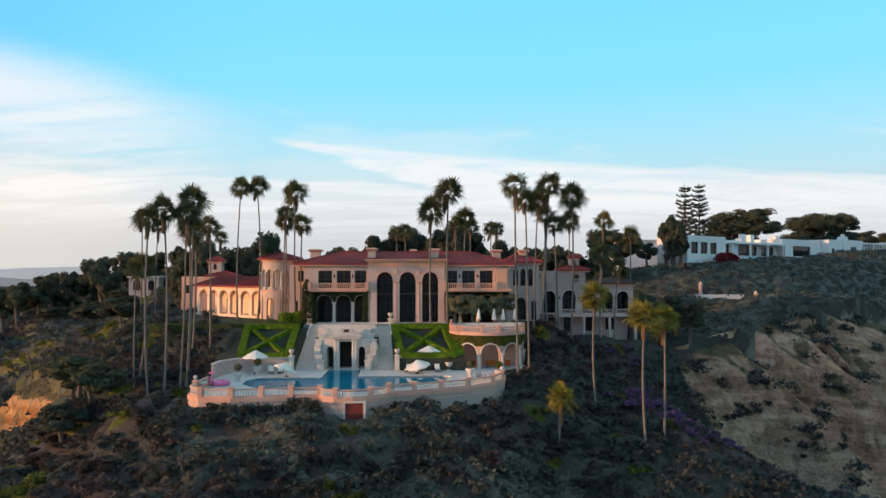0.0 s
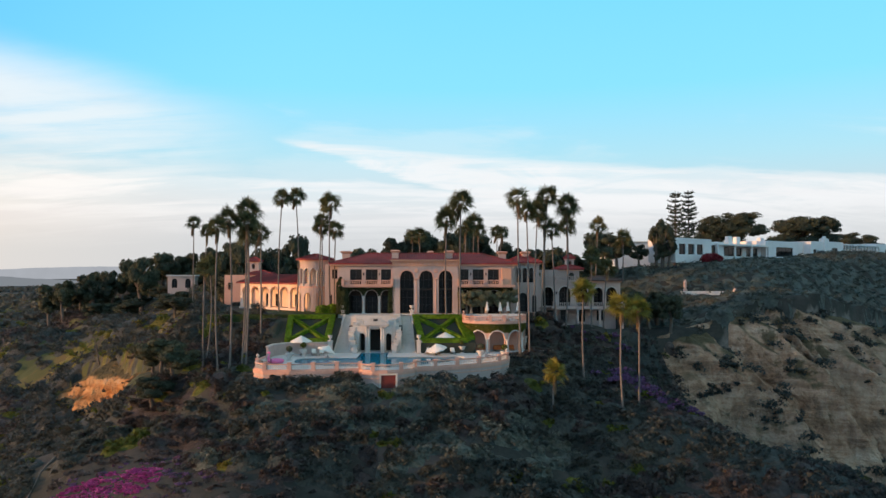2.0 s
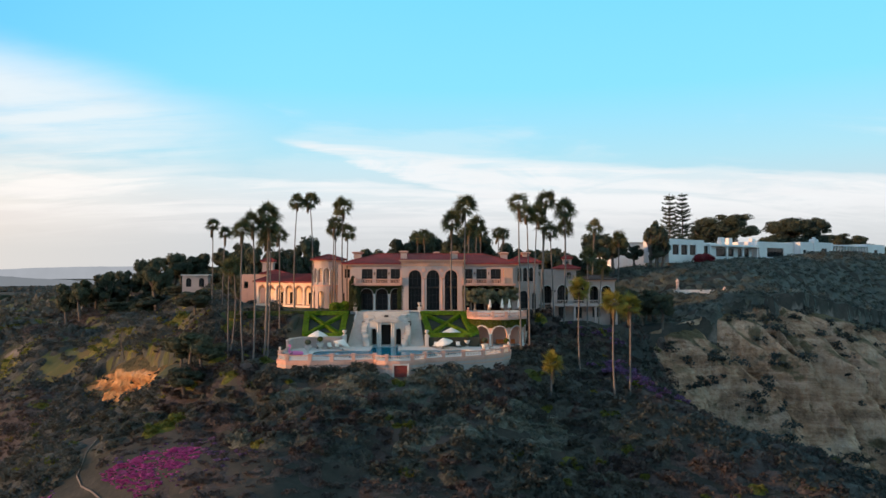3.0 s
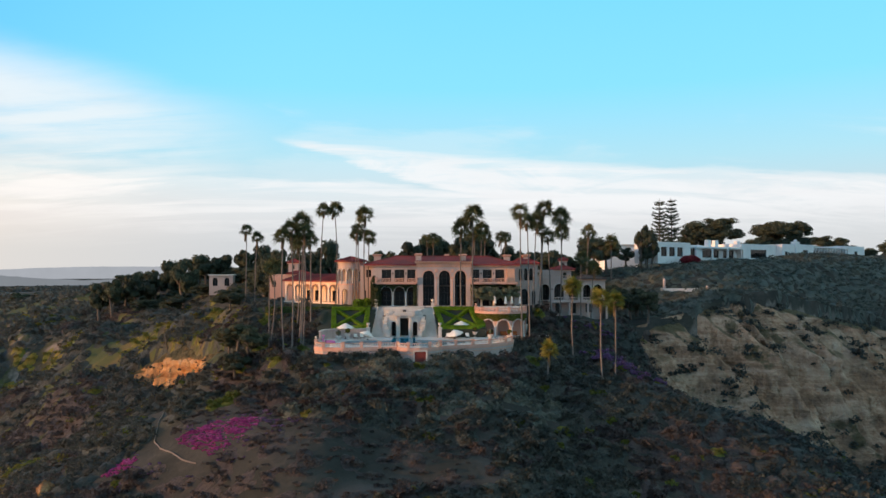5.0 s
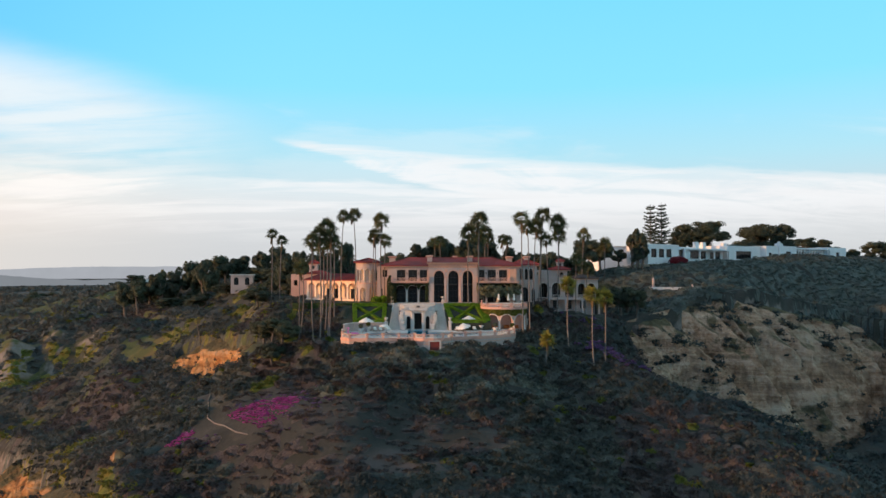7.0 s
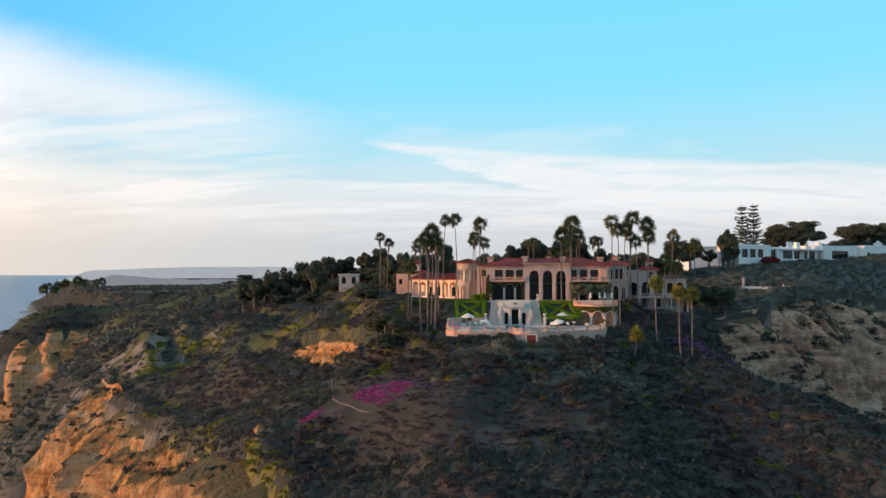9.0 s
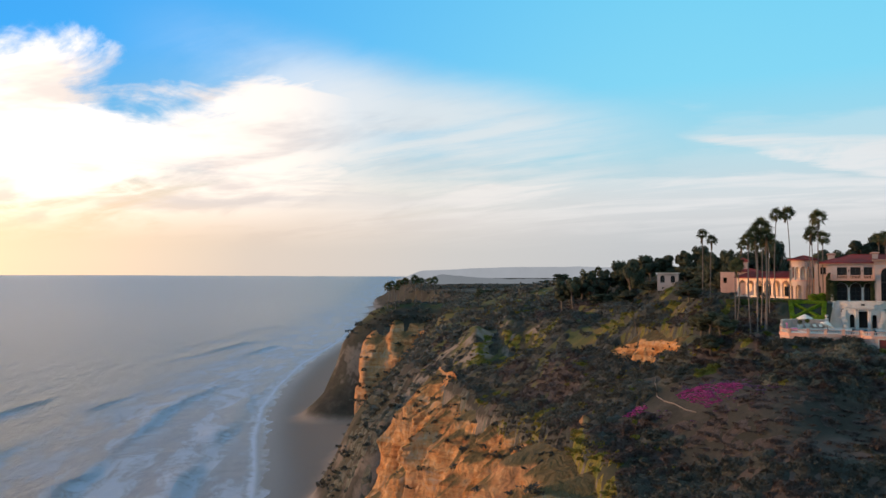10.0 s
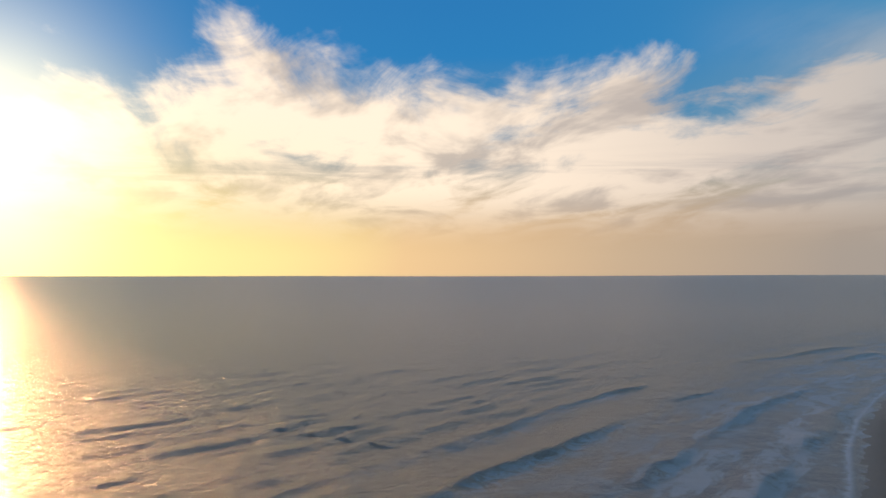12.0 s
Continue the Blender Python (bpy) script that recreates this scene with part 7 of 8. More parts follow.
PALMS_VILLA = [(-27.3, 8, 23.5, 0.95), (-24.3, 8.5, 23.8, 1.0), (-17.4, 2.6, 22.0, 1.0), (-18.6, 2.2, 19.0, 0.95), (-15.9, 2.4, 17.2, 1.0), (-19.6, 4, 17.6, 0.9), (5.9, -2.9, 21.7, 1.2), (3.9, -3.2, 18.9, 1.05)]
PALMS_BACK = [(-2.7, 60, 19.0, 1.1), (-0.8, 66, 19.7, 1.1), (15.2, 62, 20.4, 1.1), (9.2, 42, 19.8, 1.1), (11.3, 46, 21.3, 1.2), (19.4, 52, 19.3, 1.1), (18.3, 58, 19.9, 1.1), (41.6, 45, 20.8, 1.2), (52.3, 60, 18.5, 1.2), (32.8, 40, 20.4, 1.1), (-40, 45, 17, 1.0)]
PALMS_EAST = [(15.0, -15.2, 21.4, 1.05), (17.6, -12.4, 19.6, 1.0), (22.2, 1.0, 23.2, 1.1), (26.3, 2.0, 21.6, 1.05), (21.1, 0.0, 18.5, 1.0), (24.0, 2.6, 17.3, 1.0), (30.6, 2.0, 12.5, 0.95), (33.3, 3.0, 10.4, 0.95), (20.2, -1.0, 20.5, 0.95)]
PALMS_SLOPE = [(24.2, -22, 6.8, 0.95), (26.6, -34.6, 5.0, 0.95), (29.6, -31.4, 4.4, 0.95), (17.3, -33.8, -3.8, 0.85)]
k = 0
for rows in (PALMS_WEST, PALMS_VILLA, PALMS_BACK, PALMS_EAST):
    for x, y, top, s in rows:
        k += 1
        inner = -25.5 < x < 17 and -33 < y < -2.3
        palm(x + random.uniform(-0.5, 0.5), y, top, (random.uniform(-0.7, 0.7), random.uniform(-0.5, 0.5)), 1.9 if inner and y > -4 else (-3.7 if inner else None), 0.135 * s, s * 1.05, k)
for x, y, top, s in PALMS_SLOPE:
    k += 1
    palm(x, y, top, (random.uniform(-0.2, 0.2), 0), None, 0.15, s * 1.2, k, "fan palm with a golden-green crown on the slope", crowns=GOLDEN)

# far palms on the headland and by the coast road
rows = [(-328, 288), (-326, 290), (-320, 287), (-320, 292), (-317, 296), (-310, 300), (-306, 302), (-302, 310), (-296, 306), (-200, 420), (-150, 460), (-120, 470), (-90, 480), (-230, 470)]
for x, y in rows:
    k += 1
    z = float(ground_at(x, y))
    palm(x, y, z + random.uniform(17, 20.5), (0, 0), z, 0.25, 1.75, k, "far fan palm standing on the coastal headland")


# ---------------- trees ----------------
def ball():
    bm = bmesh.new()
    bmesh.ops.create_icosphere(bm, subdivisions=2, radius=1.0)
    v, f = np.array([p.co for p in bm.verts]), np.array([[p.index for p in fc.verts] for fc in bm.faces])
    bm.free()
    return v, f


BALL_V, BALL_F = ball()


def crown_mesh(name, seed, clumps, leaves, size, mat, flat=0.7, spread=1.0, core=0.78, clump=1.0):
    """A crown of unit radius: leaf clumps of uneven size round a middle, with gaps between."""
    rng = np.random.default_rng(seed)
    pts, nr, inner = [], [], []
    for k in range(clumps):
        a = rng.uniform(0, 2 * math.pi)
        rr = spread * math.sqrt(rng.uniform(0.02, 1)) * 0.72
        c = np.array([rr * math.cos(a), rr * math.sin(a), flat * rng.uniform(-0.45, 0.75) * math.sqrt(max(0.05, 1 - rr * rr))])
        cr = clump * rng.uniform(0.2, 0.42) * np.array([1, 1, 0.72])
        d = rng.normal(0, 1, (leaves, 3))
        d /= np.linalg.norm(d, axis=1)[:, None]
        d[:, 2] = np.where(d[:, 2] < -0.3, -d[:, 2], d[:, 2])
        pts.append(c + d * cr * rng.uniform(0.75, 1.08, leaves)[:, None])
        nr.append(d)
        inner.append(BALL_V * cr * core * rng.uniform(0.9, 1.08, (len(BALL_V), 1)) + c)
    v = leaf_cloud(rng, np.concatenate(pts), np.concatenate(nr), size, 0.4)
    f = quads(len(v) // 4)
    f = np.concatenate([f[:, [0, 1, 2]], f[:, [0, 2, 3]]] + [BALL_F + len(v) + k * len(BALL_V) for k in range(clumps)])
    return mesh_from(name, np.concatenate([v] + inner), f, mat, True)


ROUND = [crown_mesh("crown", 30 + s, 18, 100, 0.085, PINE, 0.95) for s in range(4)]
FLAT = [crown_mesh("crown", 40 + s, 22, 110, 0.075, PINE, 0.75, 1.15) for s in range(3)]
OLIVES = [crown_mesh("crown", 50 + s, 22, 120, 0.075, OLIVE, 0.8) for s in range(2)]


def limbs(bm, rng, h, r, reach, n=6):
    """A tapered trunk that forks into limbs."""
    def tube(p, q, a, b, seg=6):
        p, q = Vector(p), Vector(q)
        d = (q - p).normalized()
        s = d.orthogonal().normalized()
        t = d.cross(s)
        r0 = [bm.verts.new(p + (s * math.cos(2 * math.pi * k / seg) + t * math.sin(2 * math.pi * k / seg)) * a) for k in range(seg)]
        r1 = [bm.verts.new(q + (s * math.cos(2 * math.pi * k / seg) + t * math.sin(2 * math.pi * k / seg)) * b) for k in range(seg)]
        for k in range(seg):
            bm.faces.new((r0[k], r0[(k + 1) % seg], r1[(k + 1) % seg], r1[k]))
    fork = (rng.uniform(-0.1, 0.1) * h, rng.uniform(-0.1, 0.1) * h, h * 0.5)
    tube((0, 0, -0.3), fork, r * 1.25, r * 0.85, 8)
    for k in range(n):
        a = 2 * math.pi * k / n + rng.uniform(-0.4, 0.4)
        q = (fork[0] + reach * 0.6 * math.cos(a), fork[1] + reach * 0.6 * math.sin(a), h * rng.uniform(0.72, 0.95))
        tube(fork, q, r * 0.5, r * 0.14)


def tree(x, y, h, rad, kind, seed, label, base=None, group="hillside trees"):
    rng = np.random.default_rng(seed)
    z = float(ground_at(x, y)) if base is None else base
    th = thing("tree", label, "tree", group=group, at=(x, y, z), turn=rng.uniform(0, 360))
    bm = bmesh.new()
    limbs(bm, rng, h * 0.9, 0.05 * h ** 0.8 + 0.06, rad)
    part("trunk", bm, BARK, th)
    pool_ = {"round": ROUND, "flat": FLAT, "olive": OLIVES}[kind]
    tall = {"round": 0.48, "flat": 0.46, "olive": 0.5}[kind] * h
    me = pool_[seed % len(pool_)]
    share("crown", me, th, Matrix.LocRotScale((0, 0, h - tall * 0.8), None, (rad, rad, max(tall, rad * 0.62))))
    return th


rng = np.random.default_rng(77)
DARK = "dark green broad coastal tree with an uneven crown"
# belt behind the villa and down the western skyline
for i in range(34):
    u = i / 33
    x = -48 + 97 * u + rng.normal(0, 3)
    y = 52 + 26 * math.sin(u * 3.0) + rng.normal(0, 8)
    h = 13.5 - 1.5 * math.cos(u * 6) + rng.normal(0, 1.4)
    tree(x, y, h, rng.uniform(4.0, 6.0), "flat" if rng.uniform() < 0.4 else "round", i, DARK)
for i in range(30):
    u = i / 29
    x = -42 - 92 * u + rng.normal(0, 4)
    y = 38 + 120 * u + rng.normal(0, 9)
    if not (-86 < x < -46 and 30 < y < 92):
        tree(x, y, 6.2 - 1.6 * u + rng.normal(0, 0.7), rng.uniform(4.0, 5.6), "round", 60 + i, DARK)
for i in range(18):
    u = i / 17
    tree(-50 - 22 * u + rng.normal(0, 1.5), 60 + 52 * u + (8 if 0.3 < u < 0.75 else 0) + rng.normal(0, 2), 7.5 - 2.5 * u + rng.normal(0, 0.6), rng.uniform(3.8, 5.0), "round", 300 + i, DARK)
# ridge behind the guest house
for i in range(22):
    x = -60 - 62 * i / 21 + rng.normal(0, 1.5)
    y = 117 + rng.normal(0, 6)
    top = float(np.interp(-x, [58, 70, 82, 95, 107, 124], [19.5, 17.5, 15.5, 13.0, 10.0, 5.0])) + rng.normal(0, 0.7)
    tree(x, y, max(3.5, top - float(ground_at(x, y))), rng.uniform(3.8, 5.4), "round", 330 + i, DARK)
for i in range(16):
    tree(rng.uniform(-50, -30), rng.uniform(45, 62), rng.uniform(13, 18), rng.uniform(3.5, 5), "round", 120 + i, DARK)
for i in range(16):
    tree(rng.uniform(40, 51), rng.uniform(14, 46), rng.uniform(4.5, 8), rng.uniform(2.6, 4.0), "round", 140 + i, DARK)
# big spreading pines beyond the neighbour, and the lower growth between them
SPREAD = [crown_mesh("crown", 45 + s, 95, 190, 0.034, PINE, 0.95, 1.2, 0.5, 0.62) for s in range(3)]


def spreading_pine(x, y, top, r, deep, seed, label):
    """A broad old pine: forked limbs under a wide, layered crown with gaps."""
    rng = np.random.default_rng(seed)
    z = float(ground_at(x, y))
    th = thing("spreading_pine", label, "tree", group="spreading pines", at=(x, y, z), turn=rng.uniform(0, 360))
    bm = bmesh.new()
    limbs(bm, rng, (top - z) * 0.95, 0.45, r * 1.3, 11)
    part("trunk", bm, BARK, th)
    share("crown", SPREAD[seed % 3], th, Matrix.LocRotScale((0, 0, top - z - deep * 0.86), None, (r, r, deep)))


spreading_pine(109.5, 125, 31.5, 11.5, 8.6, 1, "broad old pine with an open layered crown behind the white house")
spreading_pine(101.0, 122, 28.0, 6.5, 6.5, 2, "broad old pine with an open layered crown behind the white house")
spreading_pine(148.5, 150, 33.0, 12.5, 11.0, 3, "broad dense pine with a domed crown behind the white house")
spreading_pine(185.0, 181, 27.0, 10.0, 7.0, 4, "broad dense pine with a domed crown behind the white house")
for x, y, h, r in ((101, 121, 8, 5), (117, 130, 8, 6), (96, 116, 7, 5), (136, 144, 9, 6), (160, 158, 9, 6), (128, 140, 8, 5),
                   (204, 200, 11, 8), (222, 208, 11, 7), (84, 114, 10, 5), (240, 216, 14, 9), (258, 220, 15, 10)):
    tree(x, y, h, r, "round", int(x), "broad dark pine behind the white house")
for x, y, h, r in ((66.5, 71.5, 14.0, 3.0), (67.6, 69.8, 9.5, 2.4), (64.8, 71.5, 11.5, 2.9), (66.0, 70.5, 6.0, 2.8), (61.5, 76, 7, 3.0)):
    tree(x, y, h, r, "round", int(x), "dense dark evergreen beside the white house")
# far coastal woods, one by one where they break the skyline
for i in range(110):
    u = rng.uniform(0, 1)
    x, y = -340 + 330 * u + rng.normal(0, 20), 320 + 760 * rng.uniform(0, 1) ** 1.5
    tree(x, y, rng.uniform(5, 11), rng.uniform(4, 8), "round", 200 + i, "far dark coastal tree on the headland", group="far trees")
# trees in front of the villa and on the pool bank
for x, y, h, r in ((7.6, -1.9, 5.2, 2.1), (10.4, -1.6, 5.6, 2.3), (13.4, -1.7, 5.0, 2.0), (15.4, -0.9, 4.6, 1.7)):
    tree(x, y, h, r, "olive", int(x), "grey-green olive tree in front of the villa", 1.24 if y < -1.0 else F - 0.1, "olive trees")
for x, y, h, r in ((-38.5, -24, 6.5, 4.2), (-35.5, -27, 6.0, 3.6), (-41, -20, 5.0, 3.2), (-37, -31, 4.6, 3.0)):
    tree(x, y, h, r, "round", int(-x), "dense grey-green broad shrub-like tree below the pool")


def norfolk(x, y, h, seed):
    """A layered pine: whorls of level boughs, shorter towards the tip."""
    rng = np.random.default_rng(seed)
    z = float(ground_at(x, y))
    th = thing("layered_pine", "tall layered pine with level whorled boughs", "tree", group="layered pines", at=(x, y, z))
    bm = bmesh.new()
    lathe(bm, [(0.34, -0.3), (0.26, h * 0.5), (0.05, h)], 8)
    part("trunk", bm, BARK, th)
    pts, nr = [], []
    for k in range(13):
        zz = h * (0.36 + 0.62 * k / 13) + rng.normal(0, 0.2)
        for j in range(6):
            ln = (3.5 * (1 - k / 14.5) ** 0.7 + 0.5) * rng.uniform(0.7, 1.15)
            a = 2 * math.pi * j / 6 + k * 0.7 + rng.normal(0, 0.25)
            n = int(70 * ln / 2) + 20
            u = rng.uniform(0.1, 1, n) ** 0.7
            w = 0.16 + 0.34 * u
            off = rng.normal(0, 1, (n, 2)) * w[:, None]
            pts.append(np.stack([u * ln * math.cos(a) - off[:, 0] * math.sin(a), u * ln * math.sin(a) + off[:, 0] * math.cos(a), zz + 0.30 * u * u * ln + np.abs(off[:, 1]) * 0.5], 1))
            nr.append(np.tile([0, 0, 1.0], (n, 1)))
    leafy_part("crown", np.concatenate(pts), np.concatenate(nr), 0.2, PINE, th, rng, 0.6)


norfolk(79.1, 97, 35.4 - float(ground_at(79.1, 97)), 1), norfolk(84.0, 99, 35.8 - float(ground_at(84, 99)), 2)


# bare sapling on the western slope
bs = thing("bare_tree", "slender leafless tree on the western slope", "tree", at=(-66, 20, float(ground_at(-66, 20))))
bm = bmesh.new()
limbs(bm, np.random.default_rng(3), 9.0, 0.14, 1.6, 4)
part("trunk", bm, BARK, bs)


# ---------------- scrub ----------------
def shrub_template(seed, leaves, squash):
    """Leaf places of one shrub: uneven lobes, filled from within."""
    rng = np.random.default_rng(seed)
    n = 8
    cs = np.stack([rng.uniform(-0.62, 0.62, n), rng.uniform(-0.62, 0.62, n), rng.uniform(0.0, 0.5, n)], 1)
    cr = rng.uniform(0.22, 0.5, n)
    which = rng.integers(0, n, leaves)
    d = rng.normal(0, 1, (leaves, 3))
    d /= np.linalg.norm(d, axis=1)[:, None]
    d[:, 2] = np.abs(d[:, 2]) - 0.1
    p = cs[which] + d * (cr[which] * rng.uniform(0.55, 1.1, leaves))[:, None]
    p[:, 2] = np.maximum(p[:, 2], -0.05) * squash
    return p, d


TEMPL = {q: [shrub_template(s, q, 0.75 + 0.1 * (s % 3)) for s in range(8)] for q in (40, 70, 110, 260)}


def leaf_bed(xy, sc, squash, step, seed):
    """The close inner growth of many shrubs: rounded, lumpy domes that run into one another."""
    rg = np.random.default_rng(seed + 500)
    lo, hi = xy.min(0) - 6, xy.max(0) + 6
    nx, ny = int((hi[0] - lo[0]) / step) + 2, int((hi[1] - lo[1]) / step) + 2
    gx, gy = lo[0] + np.arange(nx) * step, lo[1] + np.arange(ny) * step
    H = np.zeros((ny, nx))
    tall = 0.34 * sc * squash * rg.uniform(0.75, 1.3, len(sc))
    for (x, y), r, h in zip(xy, sc * 0.86, tall):
        i0, i1 = max(0, int((x - r - lo[0]) / step)), int((x + r - lo[0]) / step) + 2
        j0, j1 = max(0, int((y - r - lo[1]) / step)), int((y + r - lo[1]) / step) + 2
        q = ((gx[None, i0:i1] - x) ** 2 + (gy[j0:j1, None] - y) ** 2) / (r * r)
        H[j0:j1, i0:i1] = np.maximum(H[j0:j1, i0:i1], h * np.sqrt(np.maximum(0, 1 - q)))
    X, Y = np.meshgrid(gx, gy)
    lump = 1 + 0.5 * fbm(X, Y, 1.7, 2, seed)
    Z = ground_at(X, Y) + np.where(H > 0, H * lump, 0) - 0.15
    v = np.stack([X.ravel(), Y.ravel(), Z.ravel()], 1)
    on = H > 0.02
    cell = on[:-1, :-1] | on[1:, :-1] | on[:-1, 1:] | on[1:, 1:]
    i = np.flatnonzero(np.pad(cell, ((0, 1), (0, 1))).ravel())
    f = np.concatenate([np.stack([i, i + 1, i + nx + 1], 1), np.stack([i, i + nx + 1, i + nx], 1)])
    used, f = np.unique(f, return_inverse=True)
    return v[used], f.reshape(-1, 3)


def scrub(name, label, mat, xy, radius, leaves, leaf, seed, squash=1.0, sink=0.1, z=None, spread=0.42, bed=0.0):
    """Many shrubs joined: leaf clouds, each turned, sized and set on the ground."""
    rng = np.random.default_rng(seed)
    n = len(xy)
    if n == 0:
        return
    z = ground_at(xy[:, 0], xy[:, 1]) if z is None else z
    ang, sc = rng.uniform(0, 2 * math.pi, n), radius * np.exp(np.clip(rng.normal(0, spread, n), -0.8, 0.5))
    kind = rng.integers(0, 8, n)
    P, D = np.empty((n, leaves, 3)), np.empty((n, leaves, 3))
    for t in range(8):
        P[kind == t], D[kind == t] = TEMPL[leaves][t]
    c, s = np.cos(ang)[:, None], np.sin(ang)[:, None]
    X = (P[..., 0] * c - P[..., 1] * s) * sc[:, None] + xy[:, :1]
    Y = (P[..., 0] * s + P[..., 1] * c) * sc[:, None] + xy[:, 1:]
    Z = P[..., 2] * sc[:, None] * squash * rng.uniform(0.7, 1.3, n)[:, None] + z[:, None] - sink
    pts = np.stack([X, Y, Z], -1).reshape(-1, 3)
    d = D.reshape(-1, 3) + np.array([0, 0, 0.3]) + rng.normal(0, 0.38, pts.shape)
    d /= np.linalg.norm(d, axis=1)[:, None] + 1e-9
    u = np.cross(d, rng.normal(0, 1, pts.shape))
    u /= np.linalg.norm(u, axis=1)[:, None] + 1e-9
    w = np.cross(d, u)
    g = (leaf * (sc / radius) ** 0.6)[:, None] * rng.uniform(0.6, 1.4, (n, leaves))
    g = g.reshape(-1, 1)
    v = np.stack([pts - u * g, pts + u * g * 0.4 + w * g * 0.8 + d * g * 0.2, pts + u * g * 0.5 - w * g * 0.8], 1).reshape(-1, 3)
    f = np.arange(len(v)).reshape(-1, 3)
    if bed:
        bv, bf = leaf_bed(xy, sc, squash, bed, seed)
        f = np.concatenate([f, bf + len(v)])
        v = np.concatenate([v, bv])
    me = mesh_from(name, v, f, mat, True)
    return tagged(new(name, me), label, "shrubs", kind="stuff")


def scatter(x0, x1, y0, y1, step, seed, keep, edge=(-1e9, -0.6)):
    """Jittered points of a rectangle that pass a test, by default on the landward side of the cliff edge."""
    rng = np.random.default_rng(seed)
    gx, gy = np.meshgrid(np.arange(x0, x1, step), np.arange(y0, y1, step))
    p = np.stack([gx.ravel(), gy.ravel()], 1) + rng.uniform(-0.5, 0.5, (gx.size, 2)) * step
    d, _ = to_line(p[:, 0], p[:, 1], CREST)
    built = (p[:, 0] > -26.3) & (p[:, 0] < np.where(p[:, 1] < -11, 14.2, 17.8)) & (p[:, 1] > -33.9 + 0.25 * np.maximum(p[:, 0] + 2, 0)) & (p[:, 1] < 16)
    bulging = np.hypot((p[:, 0] + 4.9) / 4.6, (p[:, 1] + 33.0) / 4.2) < 1
    house = (p[:, 0] > -39) & (p[:, 0] < 39) & (p[:, 1] > 0.5) & (p[:, 1] < 24)
    trail, _ = to_line(p[:, 0], p[:, 1], TRAIL)
    ok = (d < edge[1]) & (d > edge[0]) & ~built & ~house & ~bulging & (np.abs(trail) > 1.7)
    p = p[ok]
    return p[keep(p[:, 0], p[:, 1], rng.uniform(0, 1, len(p)))]


def on_face(key, count, seed, keep):
    """Places on a rock face where scrub has taken hold."""
    P, V, hollow, level_ = FACES[key]
    rg = np.random.default_rng(seed)
    i, j = rg.integers(1, P.shape[0] - 1, count * 6), rg.integers(0, P.shape[1] - 1, count * 6)
    ok = keep(i / P.shape[0], V[i, j], np.where(level_[i, j] > 0.55, -9.0, hollow[i, j]), P[i, j], rg.uniform(0, 1, len(i)))
    q = P[i, j][ok][:count]
    return q[:, :2], q[:, 2]


def patch(x, y, cx, cy, rx, ry, wob=0.35, seed=1):
    return np.hypot((x - cx) / rx, (y - cy) / ry) + wob * fbm(x, y, 6, 3, seed) < 1


def flowers(x, y, more=0.0):
    return patch(x, y, -34.6, -54.0, 5.6 + more, 4.4 + more) | patch(x, y, -48.2, -52.8, 2.0 + more, 1.7 + more)


TRAIL = [(-48.5, -33.5), (-47.4, -38.7), (-45.9, -44.0), (-44.8, -48.3), (-42.6, -52.0), (-39.9, -55.0), (-37.6, -57.4), (-35.3, -59.2)]
q = along([(x, y, 0) for x, y in TRAIL], 0.8)
t = np.gradient(q[:, :2], axis=0)
t /= np.linalg.norm(t, axis=1)[:, None]
nr = np.stack([-t[:, 1], t[:, 0]], 1)
wd = 0.10 + 0.06 * fbm(np.arange(len(q)) * 0.8, q[:, 0] * 0, 3, 2, 5)
rows = []
for k in (-1.0, -0.4, 0.4, 1.0):
    e = q[:, :2] + nr * (wd * k)[:, None]
    rows.append(np.column_stack([e, ground_at(e[:, 0], e[:, 1]) + (0.16 if abs(k) < 0.5 else -0.1)]))
n = len(q)
i = np.arange(n - 1)
f = np.concatenate([np.stack([i + r * n, i + 1 + r * n, i + 1 + (r + 1) * n, i + (r + 1) * n], 1) for r in range(3)])
tagged(new("footpath", mesh_from("footpath", np.concatenate(rows), f, material("pale_trodden_soil", (0.20, 0.175, 0.15), (0.13, 0.11, 0.10), 0.95, 1.0, 0.4), True)), "narrow pale trodden footpath beside the flower slope", "path", kind="structure")

face_free = lambda x, y: np.abs(to_line(x, y, OUTCROP)[0] - 3.2) > 3.4
dry = lambda x, y: patch(x, y, -18, -66, 20, 11, 0.5, 4) | patch(x, y, -36, -53, 12, 9, 0.3, 6)
p = scatter(-75, 62, -112, 12, 1.65, 1, lambda x, y, u: ~flowers(x, y, 1.3) & face_free(x, y) & (u < np.where(dry(x, y), 0.8, 0.97)))
tone = fbm(p[:, 0], p[:, 1], 10, 3, 71) + np.random.default_rng(2).normal(0, 0.16, len(p))
front = patch(p[:, 0], p[:, 1], -8, -45, 24, 9, 0.4, 9)
low = dry(p[:, 0], p[:, 1])
sil = front & (tone > -0.02) & ~low
bri = (patch(p[:, 0], p[:, 1], -2, -47.5, 6.5, 3.2) | patch(p[:, 0], p[:, 1], -30, -42, 9, 5) | patch(p[:, 0], p[:, 1], -50, -66, 8, 8, 0.8, 8)) & (tone > -0.05) & ~sil & ~low
bri |= (np.random.default_rng(93).uniform(0, 1, len(p)) < 0.07) & (p[:, 1] > -75) & ~sil & ~low
rus = ~sil & ~bri & (tone < np.where(p[:, 0] > 18, 0.02, -0.24)) & ~low
rest = ~(sil | bri | rus | low)
scrub("silver_scrub", "grey-green silvery coastal shrubs on the slope below the pool", SILVER, p[sil], 1.2, 260, 0.165, 11, bed=0.42)
